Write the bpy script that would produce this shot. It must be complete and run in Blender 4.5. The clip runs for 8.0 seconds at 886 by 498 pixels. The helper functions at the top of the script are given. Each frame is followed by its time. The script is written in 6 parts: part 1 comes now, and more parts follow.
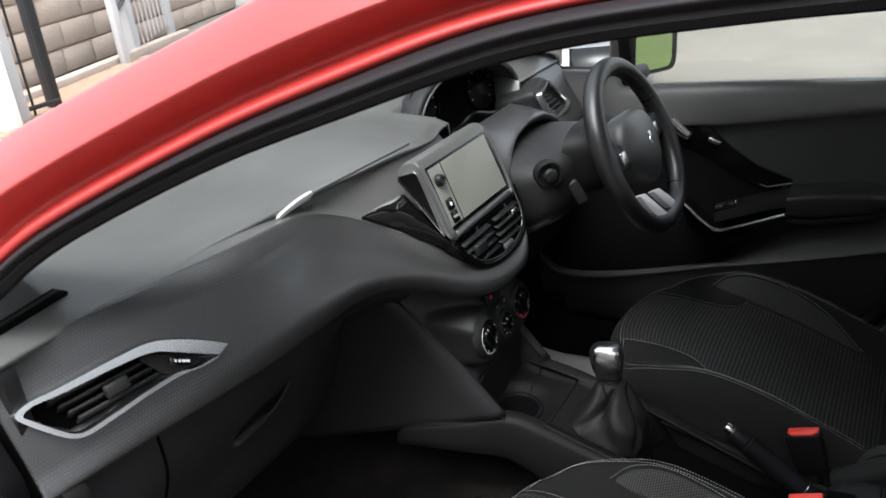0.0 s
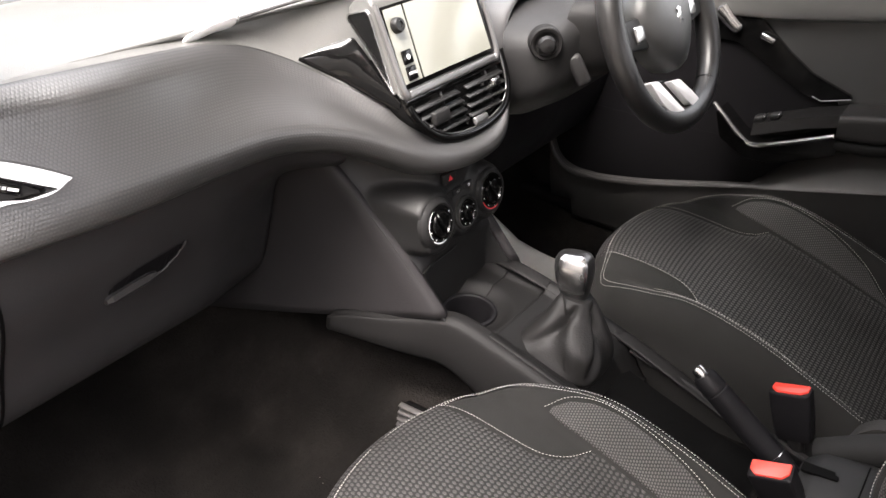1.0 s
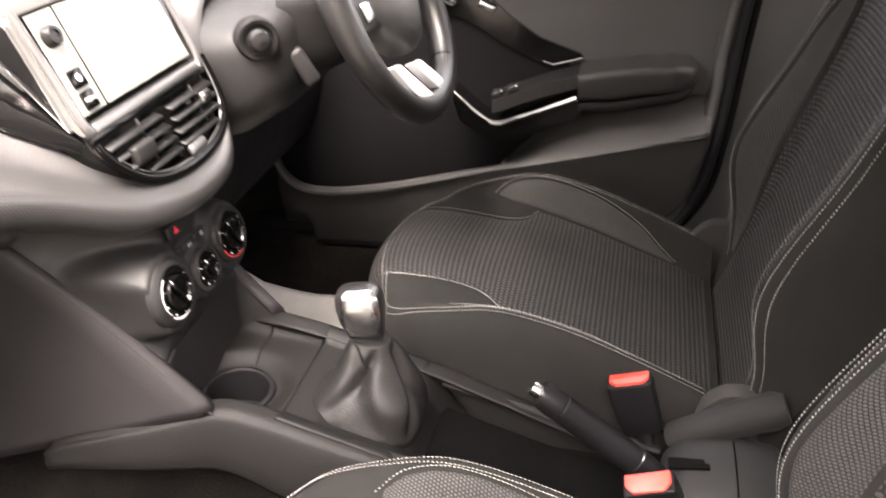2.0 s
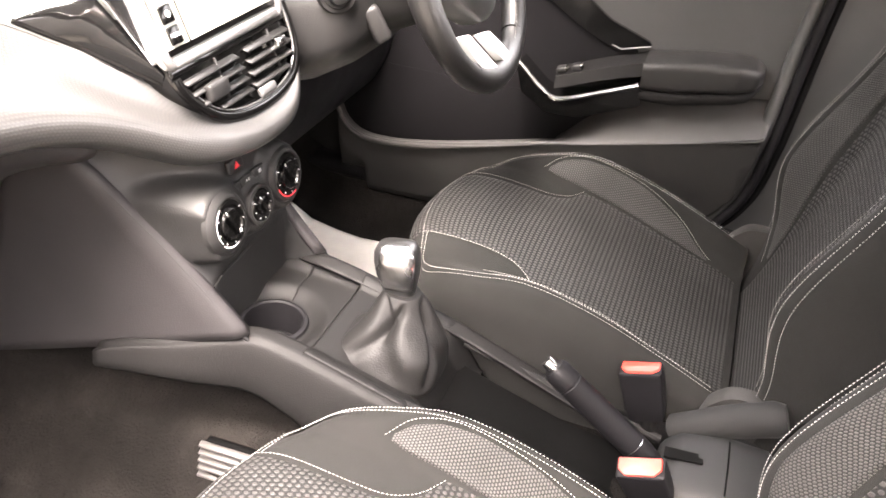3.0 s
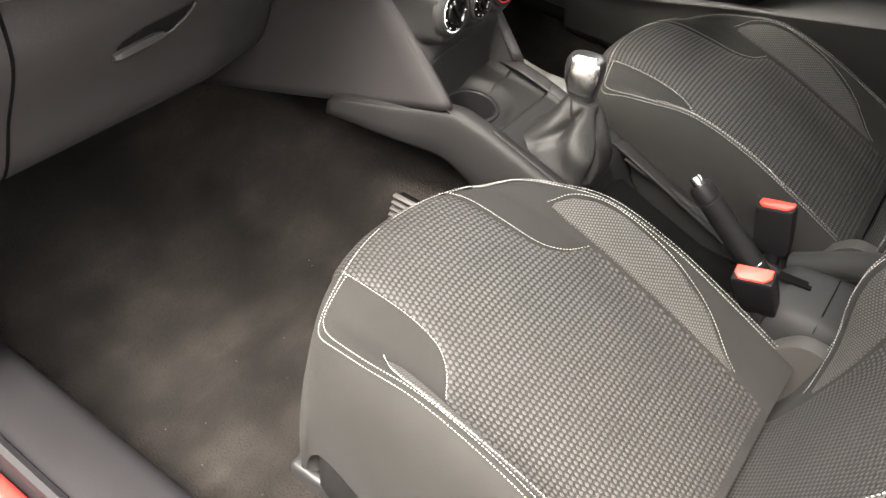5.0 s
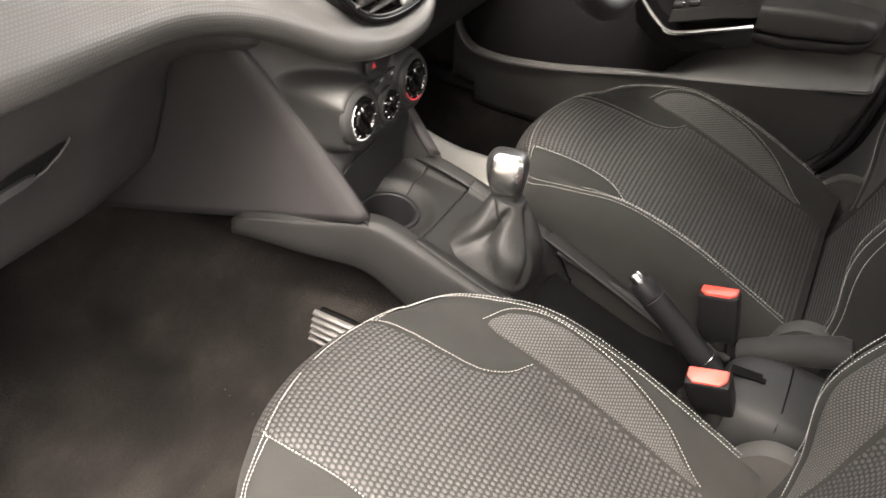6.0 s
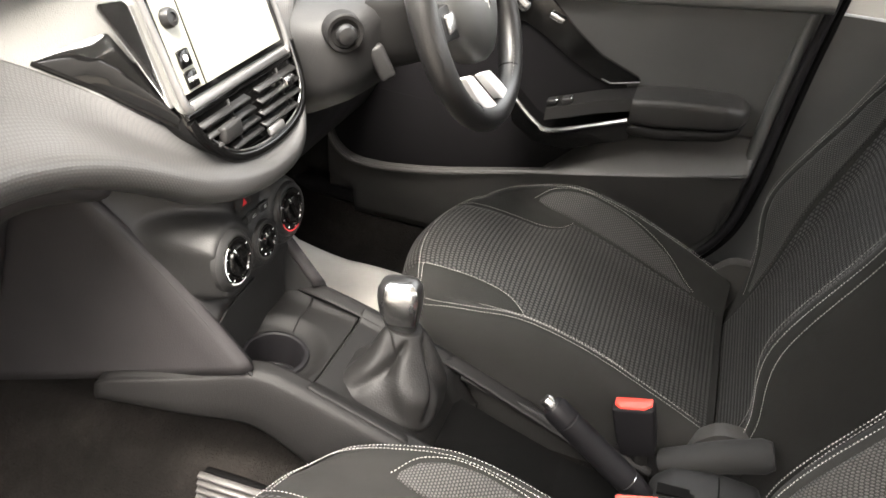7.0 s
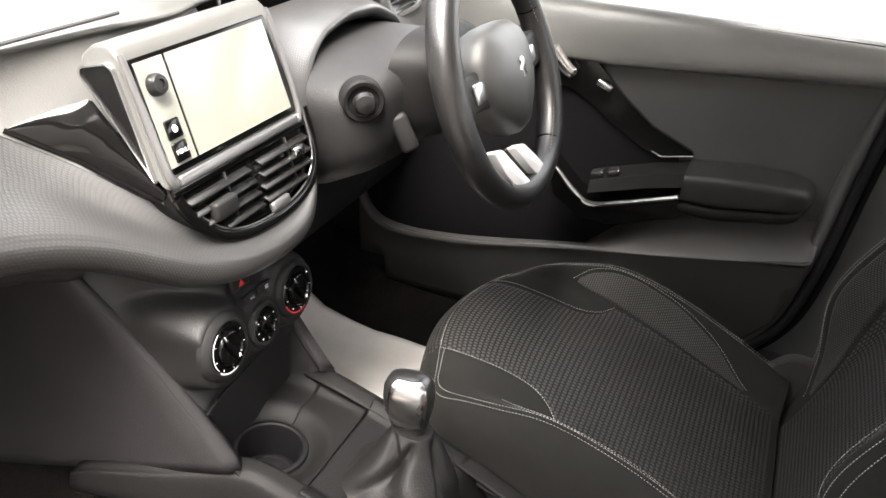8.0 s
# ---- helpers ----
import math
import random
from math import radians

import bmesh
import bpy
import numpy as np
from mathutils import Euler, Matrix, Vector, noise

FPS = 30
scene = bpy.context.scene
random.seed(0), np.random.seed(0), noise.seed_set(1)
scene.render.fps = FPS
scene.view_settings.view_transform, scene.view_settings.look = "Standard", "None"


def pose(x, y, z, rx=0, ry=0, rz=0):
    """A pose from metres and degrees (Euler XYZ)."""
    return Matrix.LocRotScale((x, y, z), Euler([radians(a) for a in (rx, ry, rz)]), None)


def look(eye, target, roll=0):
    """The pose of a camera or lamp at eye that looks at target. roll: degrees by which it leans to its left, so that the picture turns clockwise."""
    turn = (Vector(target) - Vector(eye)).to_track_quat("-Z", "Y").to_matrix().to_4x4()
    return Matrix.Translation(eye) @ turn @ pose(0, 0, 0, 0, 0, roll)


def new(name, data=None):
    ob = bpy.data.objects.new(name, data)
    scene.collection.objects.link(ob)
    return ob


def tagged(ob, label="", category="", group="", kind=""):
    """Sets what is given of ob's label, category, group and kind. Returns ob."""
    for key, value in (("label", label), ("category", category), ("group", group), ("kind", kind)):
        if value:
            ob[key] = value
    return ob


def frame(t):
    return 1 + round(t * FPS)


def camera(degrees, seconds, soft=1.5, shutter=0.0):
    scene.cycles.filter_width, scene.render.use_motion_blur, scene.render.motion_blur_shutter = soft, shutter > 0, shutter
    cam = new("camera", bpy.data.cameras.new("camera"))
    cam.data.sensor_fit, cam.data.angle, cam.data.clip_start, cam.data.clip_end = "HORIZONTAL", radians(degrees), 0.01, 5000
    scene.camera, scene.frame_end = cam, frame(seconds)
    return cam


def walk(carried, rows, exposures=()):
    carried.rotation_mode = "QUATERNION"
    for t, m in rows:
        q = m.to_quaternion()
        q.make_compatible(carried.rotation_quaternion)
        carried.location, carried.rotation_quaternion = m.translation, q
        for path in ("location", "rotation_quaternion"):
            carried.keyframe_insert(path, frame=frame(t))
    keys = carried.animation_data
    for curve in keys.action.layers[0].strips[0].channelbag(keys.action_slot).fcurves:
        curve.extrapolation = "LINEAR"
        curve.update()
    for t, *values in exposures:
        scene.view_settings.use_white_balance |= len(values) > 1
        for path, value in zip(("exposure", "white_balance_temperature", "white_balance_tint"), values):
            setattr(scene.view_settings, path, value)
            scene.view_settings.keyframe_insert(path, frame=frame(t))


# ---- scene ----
cam = camera(56.1, 8.0, shutter=0.15)
PATH = [
    (0, (-1.172, -0.29, 1.449), (0.396, 0.673, 0.665), -6.8),
    (0.5, (-1.005, -0.33, 1.368), (0.427, 0.723, 0.451), -3.5),
    (1, (-0.927, -0.332, 1.318), (0.459, 0.706, 0.318), -1.0),
    (1.5, (-0.872, -0.291, 1.305), (0.67, 0.546, 0.345), -3.7),
    (2, (-0.748, -0.172, 1.215), (0.935, 0.277, 0.231), -3.6),
    (2.2, (-0.724, -0.157, 1.16), (0.947, 0.149, 0.104), -1.6),
    (3.3, (-0.844, -0.237, 1.303), (0.694, 0.436, 0.216), 4.9),
    (3.5, (-0.902, -0.277, 1.321), (0.605, 0.483, 0.249), 5.4),
    (4, (-0.993, -0.32, 1.328), (0.44, 0.481, 0.186), 6.7),
    (4.2, (-1.011, -0.328, 1.303), (0.381, 0.464, 0.105), 7.2),
    (5.3, (-0.994, -0.243, 1.28), (0.268, 0.526, -0.067), 6.7),
    (5.5, (-0.971, -0.221, 1.289), (0.313, 0.56, -0.029), 5.8),
    (6, (-0.887, -0.194, 1.296), (0.535, 0.458, 0.05), 5.9),
    (6.5, (-0.841, -0.156, 1.314), (0.709, 0.317, 0.142), 5.8),
    (7, (-0.79, -0.141, 1.303), (0.835, 0.318, 0.231), 5.5),
    (7.5, (-0.703, -0.13, 1.304), (0.965, 0.396, 0.333), 7.0),
    (8, (-0.663, -0.143, 1.293), (0.967, 0.469, 0.308), 5.5),
]
walk(cam, [(t, look(eye, target, roll)) for t, eye, target, roll in PATH],
     [(0, 2.12, 5850, 9), (0.5, 3.1, 6200, 13), (1, 3.8, 6450, 16), (1.5, 4.2, 6650, 17), (2, 4.68, 6850, 20), (2.2, 4.88, 6850, 20), (3.3, 5.7, 6850, 18), (3.5, 5.7, 6850, 17),
      (4, 5.2, 6900, 18), (4.2, 5.1, 6850, 16), (5.3, 4.78, 6700, 10), (5.5, 4.78, 6700, 10), (6, 4.76, 6850, 12), (6.5, 5.08, 6700, 11), (7, 4.68, 6650, 11), (7.5, 4.36, 6500, 11), (8, 4.13, 6500, 13)])

# ---- world, sun, exposure ----
world = bpy.data.worlds.new("overcast_sky")
scene.world = world
world.use_nodes = True
wn = world.node_tree.nodes
sky = wn.new("ShaderNodeTexSky")
sky.sky_type = "NISHITA"
sky.sun_disc = False
sky.sun_elevation, sky.sun_rotation = radians(66), radians(262)
sky.air_density, sky.dust_density, sky.ozone_density = 1.0, 6.0, 0.6
grey = wn.new("ShaderNodeHueSaturation")
grey.inputs["Saturation"].default_value = 0.25
warm = wn.new("ShaderNodeMix")
warm.data_type, warm.blend_type = "RGBA", "MULTIPLY"
warm.inputs[0].default_value, warm.inputs[7].default_value = 1.0, (1.0, 0.958, 0.905, 1)
wn["Background"].inputs["Strength"].default_value = 0.15
wl = world.node_tree.links
wl.new(sky.outputs["Color"], grey.inputs["Color"])
wl.new(grey.outputs["Color"], warm.inputs[6])
wl.new(warm.outputs[2], wn["Background"].inputs["Color"])
sun = new("sun", bpy.data.lights.new("sun", "SUN"))
sun.data.energy, sun.data.angle, sun.data.color = 0.22, radians(30), (1.0, 0.96, 0.90)
# over the open passenger side, as the sky's sun
sun.matrix_world = look((-2.9, -0.4, 6.6), (0, 0, 0))

# ---- materials ----


def tree(name):
    m = bpy.data.materials.new(name)
    m.use_nodes = True
    return m, m.node_tree, m.node_tree.nodes["Principled BSDF"]


def node(nt, kind, **values):
    n = nt.nodes.new("ShaderNode" + kind)
    for key, value in values.items():
        n.inputs[key.replace("_", " ")].default_value = value
    return n


def math_node(nt, op, a, b=None):
    n = nt.nodes.new("ShaderNodeMath")
    n.operation = op
    for i, v in enumerate((a, b)):
        if v is None:
            continue
        if isinstance(v, (int, float)):
            n.inputs[i].default_value = v
        else:
            nt.links.new(v, n.inputs[i])
    return n.outputs[0]


def tint(nt, fac, low, high):
    n = nt.nodes.new("ShaderNodeMix")
    n.data_type = "RGBA"
    n.inputs[6].default_value, n.inputs[7].default_value = (*low, 1), (*high, 1)
    nt.links.new(fac, n.inputs[0])
    return n.outputs[2]


def relief(nt, p, height, strength, distance):
    b = nt.nodes.new("ShaderNodeBump")
    b.inputs["Strength"].default_value, b.inputs["Distance"].default_value = strength, distance
    nt.links.new(height, b.inputs["Height"])
    nt.links.new(b.outputs[0], p.inputs["Normal"])


def coords(nt, which="Object"):
    return nt.nodes.new("ShaderNodeTexCoord").outputs[which]


def noise_out(nt, vec, scale, detail=4.0, rough=0.55):
    n = node(nt, "TexNoise", Scale=scale, Detail=detail, Roughness=rough)
    nt.links.new(vec, n.inputs["Vector"])
    return n.outputs[0]


def plain(name, colour, rough, metal=0.0, grain=0.0, grain_scale=900.0, coat=0.0, vary=0.25, sheen=0.0, spec=0.5):
    """Moulded or painted surface: mottled colour, fine grain, faint smudges in its gloss."""
    m, nt, p = tree(name)
    vec = coords(nt)
    n = noise_out(nt, vec, 9.0)
    nt.links.new(tint(nt, n, [c * (1 - vary) for c in colour], [min(1, c * (1 + vary)) for c in colour]), p.inputs["Base Color"])
    smudge = noise_out(nt, vec, 23.0, 6.0)
    nt.links.new(math_node(nt, "ADD", math_node(nt, "MULTIPLY", smudge, 0.18), max(0.02, rough - 0.09)), p.inputs["Roughness"])
    p.inputs["Metallic"].default_value = metal
    p.inputs["Coat Weight"].default_value = coat
    p.inputs["Coat Roughness"].default_value = 0.06
    p.inputs["Sheen Weight"].default_value = sheen
    p.inputs["Specular IOR Level"].default_value = spec
    if grain:
        v = nt.nodes.new("ShaderNodeTexVoronoi")
        v.inputs["Scale"].default_value = grain_scale
        nt.links.new(vec, v.inputs["Vector"])
        relief(nt, p, math_node(nt, "ADD", v.outputs["Distance"], noise_out(nt, vec, grain_scale * 0.35, 2.0)), grain, 0.0006)
    return m


def cells(nt, pitch_u, pitch_v, stagger=0.5):
    """Rows of rounded cells over the surface's own metres: 1 in a cell's middle, 0 in the joints."""
    sep = nt.nodes.new("ShaderNodeSeparateXYZ")
    nt.links.new(coords(nt, "UV"), sep.inputs[0])
    v = math_node(nt, "DIVIDE", sep.outputs[1], pitch_v)
    row = math_node(nt, "FLOOR", v)
    u = math_node(nt, "ADD", math_node(nt, "DIVIDE", sep.outputs[0], pitch_u), math_node(nt, "MULTIPLY", row, stagger))
    fu = math_node(nt, "ABSOLUTE", math_node(nt, "SUBTRACT", math_node(nt, "FRACT", u), 0.5))
    fv = math_node(nt, "ABSOLUTE", math_node(nt, "SUBTRACT", math_node(nt, "FRACT", v), 0.5))
    d = math_node(nt, "POWER", math_node(nt, "ADD", math_node(nt, "POWER", fu, 2.0), math_node(nt, "POWER", fv, 2.0)), 0.5)
    n = nt.nodes.new("ShaderNodeMapRange")
    n.interpolation_type = "SMOOTHSTEP"
    n.inputs["From Min"].default_value, n.inputs["From Max"].default_value = 0.45, 0.25
    nt.links.new(d, n.inputs["Value"])
    return n.outputs[0]


def woven(name, low, high, pitch_u, pitch_v, bump, rough=0.75, sheen=0.3, stagger=0.5, spec=0.3, gloss=0.0):
    """Woven or embossed cloth: raised glossy cells over a dark ground."""
    m, nt, p = tree(name)
    c = cells(nt, pitch_u, pitch_v, stagger)
    vec = coords(nt)
    wear = noise_out(nt, vec, 14.0)
    mixed = math_node(nt, "MULTIPLY", c, math_node(nt, "ADD", 0.55, math_node(nt, "MULTIPLY", wear, 0.8)))
    nt.links.new(tint(nt, mixed, low, high), p.inputs["Base Color"])
    nt.links.new(math_node(nt, "SUBTRACT", rough, math_node(nt, "MULTIPLY", c, gloss)), p.inputs["Roughness"])
    p.inputs["Sheen Weight"].default_value = sheen
    p.inputs["Sheen Roughness"].default_value = 0.4
    p.inputs["Specular IOR Level"].default_value = spec
    relief(nt, p, math_node(nt, "ADD", c, math_node(nt, "MULTIPLY", noise_out(nt, vec, 1500.0, 2.0), 0.25)), bump, 0.0015)
    return m


def glass(name):
    m = bpy.data.materials.new(name)
    m.use_nodes = True
    nt = m.node_tree
    out = nt.nodes["Material Output"]
    nt.nodes.remove(nt.nodes["Principled BSDF"])
    clear, gloss, mix, f = nt.nodes.new("ShaderNodeBsdfTransparent"), nt.nodes.new("ShaderNodeBsdfGlossy"), nt.nodes.new("ShaderNodeMixShader"), nt.nodes.new("ShaderNodeFresnel")
    clear.inputs["Color"].default_value = (0.94, 0.957, 0.95, 1)
    gloss.inputs["Roughness"].default_value = 0.01
    f.inputs["IOR"].default_value = 1.45
    for a, b in ((f.outputs[0], mix.inputs[0]), (clear.outputs[0], mix.inputs[1]), (gloss.outputs[0], mix.inputs[2]), (mix.outputs[0], out.inputs[0])):
        nt.links.new(a, b)
    return m


BLACK_PLASTIC = plain("black_grained_plastic", (0.013, 0.013, 0.013), 0.46, grain=0.35, spec=0.24)
SOFT_TOP = plain("soft_dash_skin", (0.074, 0.075, 0.071), 0.34, grain=0.3, grain_scale=700, spec=0.9)
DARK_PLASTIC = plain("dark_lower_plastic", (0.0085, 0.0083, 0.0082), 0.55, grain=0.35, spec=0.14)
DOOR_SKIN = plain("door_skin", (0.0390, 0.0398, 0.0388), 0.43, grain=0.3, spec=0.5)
DECK = plain("console_deck_plastic", (0.0062, 0.0061, 0.0060), 0.50, grain=0.3, spec=0.15)
LOWER_DASH = plain("lower_dash_plastic", (0.0212, 0.0204, 0.0211), 0.50, grain=0.35, spec=0.30)
FLANK = plain("stack_flank_plastic", (0.0170, 0.0160, 0.0167), 0.52, grain=0.35, spec=0.22)
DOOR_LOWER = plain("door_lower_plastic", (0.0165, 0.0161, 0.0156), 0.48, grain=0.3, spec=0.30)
# lighter copy of the door plastic, for the ledge that catches light
DOOR_LEDGE_LIT = plain("door_ledge_lit_plastic", (0.031, 0.0302, 0.0294), 0.46, grain=0.3, spec=0.40)
GLOSS_BLACK = plain("piano_black", (0.0022, 0.0022, 0.0022), 0.11, vary=0.1, spec=0.38)
SEAL_RUBBER = plain("soft_aperture_rubber", (0.0125, 0.0112, 0.0122), 0.58, grain=0.2, vary=0.1, spec=0.18)
SATIN_CHROME = plain("satin_chrome", (0.62, 0.62, 0.62), 0.24, metal=1.0, vary=0.06)
GREY_SLAT = plain("grey_outlet_slat", (0.044, 0.0425, 0.041), 0.5, vary=0.1)
# mostly diffuse and pale: the metal's sky reflection is in the colour
SILVER = plain("silver_trim_sky_sheen", (0.80, 0.80, 0.80), 0.38, metal=0.25, vary=0.05)
SATIN_DARK = plain("satin_black_slat", (0.0085, 0.0085, 0.0085), 0.34, vary=0.1, spec=0.34)
DARK_SATIN = plain("dark_satin_metal", (0.11, 0.11, 0.11), 0.30, metal=0.9, vary=0.08)
RED_PAINT = plain("red_car_paint", (0.32, 0.022, 0.017), 0.40, coat=0.7, vary=0.05)
HINGE_GREY = plain("grey_hinge_plastic", (0.026, 0.025, 0.0235), 0.55, grain=0.3, vary=0.12, spec=0.25)
COVER_GREY = plain("dark_grey_shell", (0.0095, 0.0095, 0.0095), 0.60, grain=0.25, vary=0.12, spec=0.25)
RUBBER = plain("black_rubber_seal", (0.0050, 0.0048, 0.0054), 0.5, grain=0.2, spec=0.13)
LEATHER = plain("black_leather", (0.0075, 0.0073, 0.0071), 0.38, grain=0.3, grain_scale=420, spec=0.62)
GAITER = plain("soft_gaiter_leather", (0.0060, 0.0058, 0.0056), 0.56, grain=0.4, grain_scale=420, spec=0.28)
SATIN_GREY = plain("satin_grey_trim", (0.22, 0.22, 0.22), 0.34, metal=0.85, vary=0.06)
FABRIC = plain("plain_seat_cloth", (0.0108, 0.0106, 0.0099), 0.82, grain=0.4, grain_scale=1300, sheen=0.015, spec=0.12)
SIDE_CLOTH = plain("seat_side_cloth", (0.0095, 0.0095, 0.0092), 0.75, grain=0.3, grain_scale=800, sheen=0.02, spec=0.22)
INSERT = woven("dotted_seat_insert", (0.0036, 0.0035, 0.0033), (0.0300, 0.0290, 0.0274), 0.0066, 0.0078, 0.6, sheen=0.01, spec=0.30, gloss=0.30)
MESH_CLOTH = woven("honeycomb_bolster_cloth", (0.0050, 0.0049, 0.0046), (0.041, 0.0397, 0.0375), 0.0042, 0.0038, 0.5, sheen=0.02, spec=0.34, gloss=0.2)
BAND = woven("textured_dash_band", (0.0175, 0.0175, 0.0175), (0.0335, 0.0335, 0.0325), 0.0044, 0.0037, 0.14, rough=0.36, sheen=0.0, spec=1.0)
THREAD = plain("pale_thread", (0.36, 0.355, 0.33), 0.7, vary=0.1)
RED_PLASTIC = plain("red_buckle_plastic", (0.62, 0.045, 0.03), 0.35, vary=0.06)
WHITE_PAPER = plain("white_paper_mat", (0.74, 0.72, 0.68), 0.8, grain=0.5, grain_scale=45, vary=0.3)
# pale base colour stands in for sky reflected in the dark display
SCREEN = plain("off_display_sky_reflection", (0.20, 0.205, 0.175), 0.22, coat=0.5, vary=0.05)
MARKING = plain("white_marking", (0.75, 0.75, 0.75), 0.5, vary=0.03)
RED_MARK = plain("red_marking", (0.65, 0.03, 0.04), 0.5, vary=0.03)
# near-black: dark joints, and the shade of recesses put into the colour
VOID = plain("joint_and_recess_shade", (0.0020, 0.0020, 0.0020), 0.8, spec=0.04)
HEADLINER = plain("pale_headliner_cloth", (0.42, 0.42, 0.40), 0.85, grain=0.3, grain_scale=1000, vary=0.05)
GLASS = glass("clear_glass")

# ---- building tools ----


def mesh_from(name, verts, faces, uvs=None, smooth=True):
    me = bpy.data.meshes.new(name)
    me.from_pydata([tuple(map(float, v)) for v in verts], [], faces)
    if uvs is not None:
        layer = me.uv_layers.new(name="UVMap")
        for loop in me.loops:
            layer.data[loop.index].uv = uvs[loop.vertex_index]
    if smooth:
        me.polygons.foreach_set("use_smooth", [True] * len(me.polygons))
    me.update()
    return me


def part(name, me, mat, parent=None, label="", m=None):
    """One mesh object (from a mesh or a bmesh) under a thing or a part."""
    if isinstance(me, bmesh.types.BMesh):
        bm, me = me, bpy.data.meshes.new(name)
        bm.normal_update()
        bm.to_mesh(me)
        bm.free()
    if mat and not me.materials:
        me.materials.append(mat)
    ob = new(name, me)
    if parent:
        ob.parent = parent
    if m is not None:
        ob.matrix_basis = m
    if label:
        ob["label"] = label
    return ob


def thing(name, label, category, at=(0, 0, 0), group="", kind=""):
    ob = new(name)
    ob.empty_display_size = 0.05
    ob.location = at
    return tagged(ob, label, category, group, kind)


def catmull(points, n):
    """n points along a smooth line through the given ones, evenly by knot."""
    p = np.array(points, float)
    k = len(p)
    p = np.vstack([2 * p[0] - p[1], p, 2 * p[-1] - p[-2]])
    s = np.linspace(0, k - 1 - 1e-9, n)
    i = s.astype(int)
    t = (s - i)[:, None]
    a, b, c, d = p[i], p[i + 1], p[i + 2], p[i + 3]
    return 0.5 * (2 * b + (c - a) * t + (2 * a - 5 * b + 4 * c - d) * t**2 + (3 * b - a - 3 * c + d) * t**3)


def at_knot(points, s):
    """The smooth line's value at knot s (arrays allowed)."""
    p = np.array(points, float)
    k = len(p)
    p = np.vstack([2 * p[0] - p[1], p, 2 * p[-1] - p[-2]])
    s = np.clip(np.asarray(s, float), 0, k - 1 - 1e-9)
    i = s.astype(int)
    t = (s - i)[..., None]
    a, b, c, d = p[i], p[i + 1], p[i + 2], p[i + 3]
    return 0.5 * (2 * b + (c - a) * t + (2 * a - 5 * b + 4 * c - d) * t**2 + (3 * b - a - 3 * c + d) * t**3)


def table(xs, ys, x):
    return np.interp(x, xs, ys)


def grid_mesh(name, P, thick=0.0, wrap=False, flip=False):
    """A sheet through the grid of points P[i, j], with its own metres as texture coordinates; thick: closed to a shell of that depth."""
    P = np.asarray(P, float)
    nu, nv = P.shape[:2]
    du = np.linalg.norm(np.diff(P, axis=0), axis=2).mean(1)
    dv = np.linalg.norm(np.diff(P, axis=1), axis=2).mean(0)
    U, V = np.r_[0, np.cumsum(du)], np.r_[0, np.cumsum(dv)]
    idx = lambda i, j: i * nv + j
    verts = [P[i, j] for i in range(nu) for j in range(nv)]
    uvs = [(U[i], V[j]) for i in range(nu) for j in range(nv)]
    faces = []
    for i in range(nu - 1):
        for j in range(nv - (0 if wrap else 1)):
            k = (j + 1) % nv
            f = (idx(i, j), idx(i + 1, j), idx(i + 1, k), idx(i, k))
            faces.append(f[::-1] if flip else f)
    if thick:
        gu, gv = np.gradient(P, axis=0), np.gradient(P, axis=1)
        n = np.cross(gu, gv)
        n /= np.linalg.norm(n, axis=2, keepdims=True) + 1e-12
        if flip:
            n = -n
        Q = P - n * thick
        off = nu * nv
        verts += [Q[i, j] for i in range(nu) for j in range(nv)]
        uvs += uvs
        faces += [tuple(off + a for a in f[::-1]) for f in faces]
        rim = [idx(i, 0) for i in range(nu)] + [idx(nu - 1, j) for j in range(1, nv)] + [idx(i, nv - 1) for i in range(nu - 2, -1, -1)] + [idx(0, j) for j in range(nv - 2, 0, -1)]
        for a, b in zip(rim, rim[1:] + rim[:1]):
            f = (a, off + a, off + b, b)
            faces.append(f if not flip else f[::-1])
    me = mesh_from(name, verts, faces, uvs)
    return me


def loft(name, sections, caps=True, smooth=True):
    """A closed skin over rings of equally many points."""
    n = len(sections[0])
    verts = [p for s in sections for p in s]
    faces = [(i * n + j, i * n + (j + 1) % n, (i + 1) * n + (j + 1) % n, (i + 1) * n + j) for i in range(len(sections) - 1) for j in range(n)]
    if caps:
        faces += [tuple(range(n))[::-1], tuple((len(sections) - 1) * n + j for j in range(n))]
    me = mesh_from(name, verts, faces, None, smooth)
    bm = bmesh.new()
    bm.from_mesh(me)
    bmesh.ops.recalc_face_normals(bm, faces=bm.faces)
    bm.to_mesh(me)
    bm.free()
    if smooth:
        sharpen(me, 40)
    return me


def sharpen(me, degrees):
    bm = bmesh.new()
    bm.from_mesh(me)
    for e in bm.edges:
        if len(e.link_faces) == 2 and e.calc_face_angle(0) > radians(degrees):
            e.smooth = False
    bm.to_mesh(me)
    bm.free()


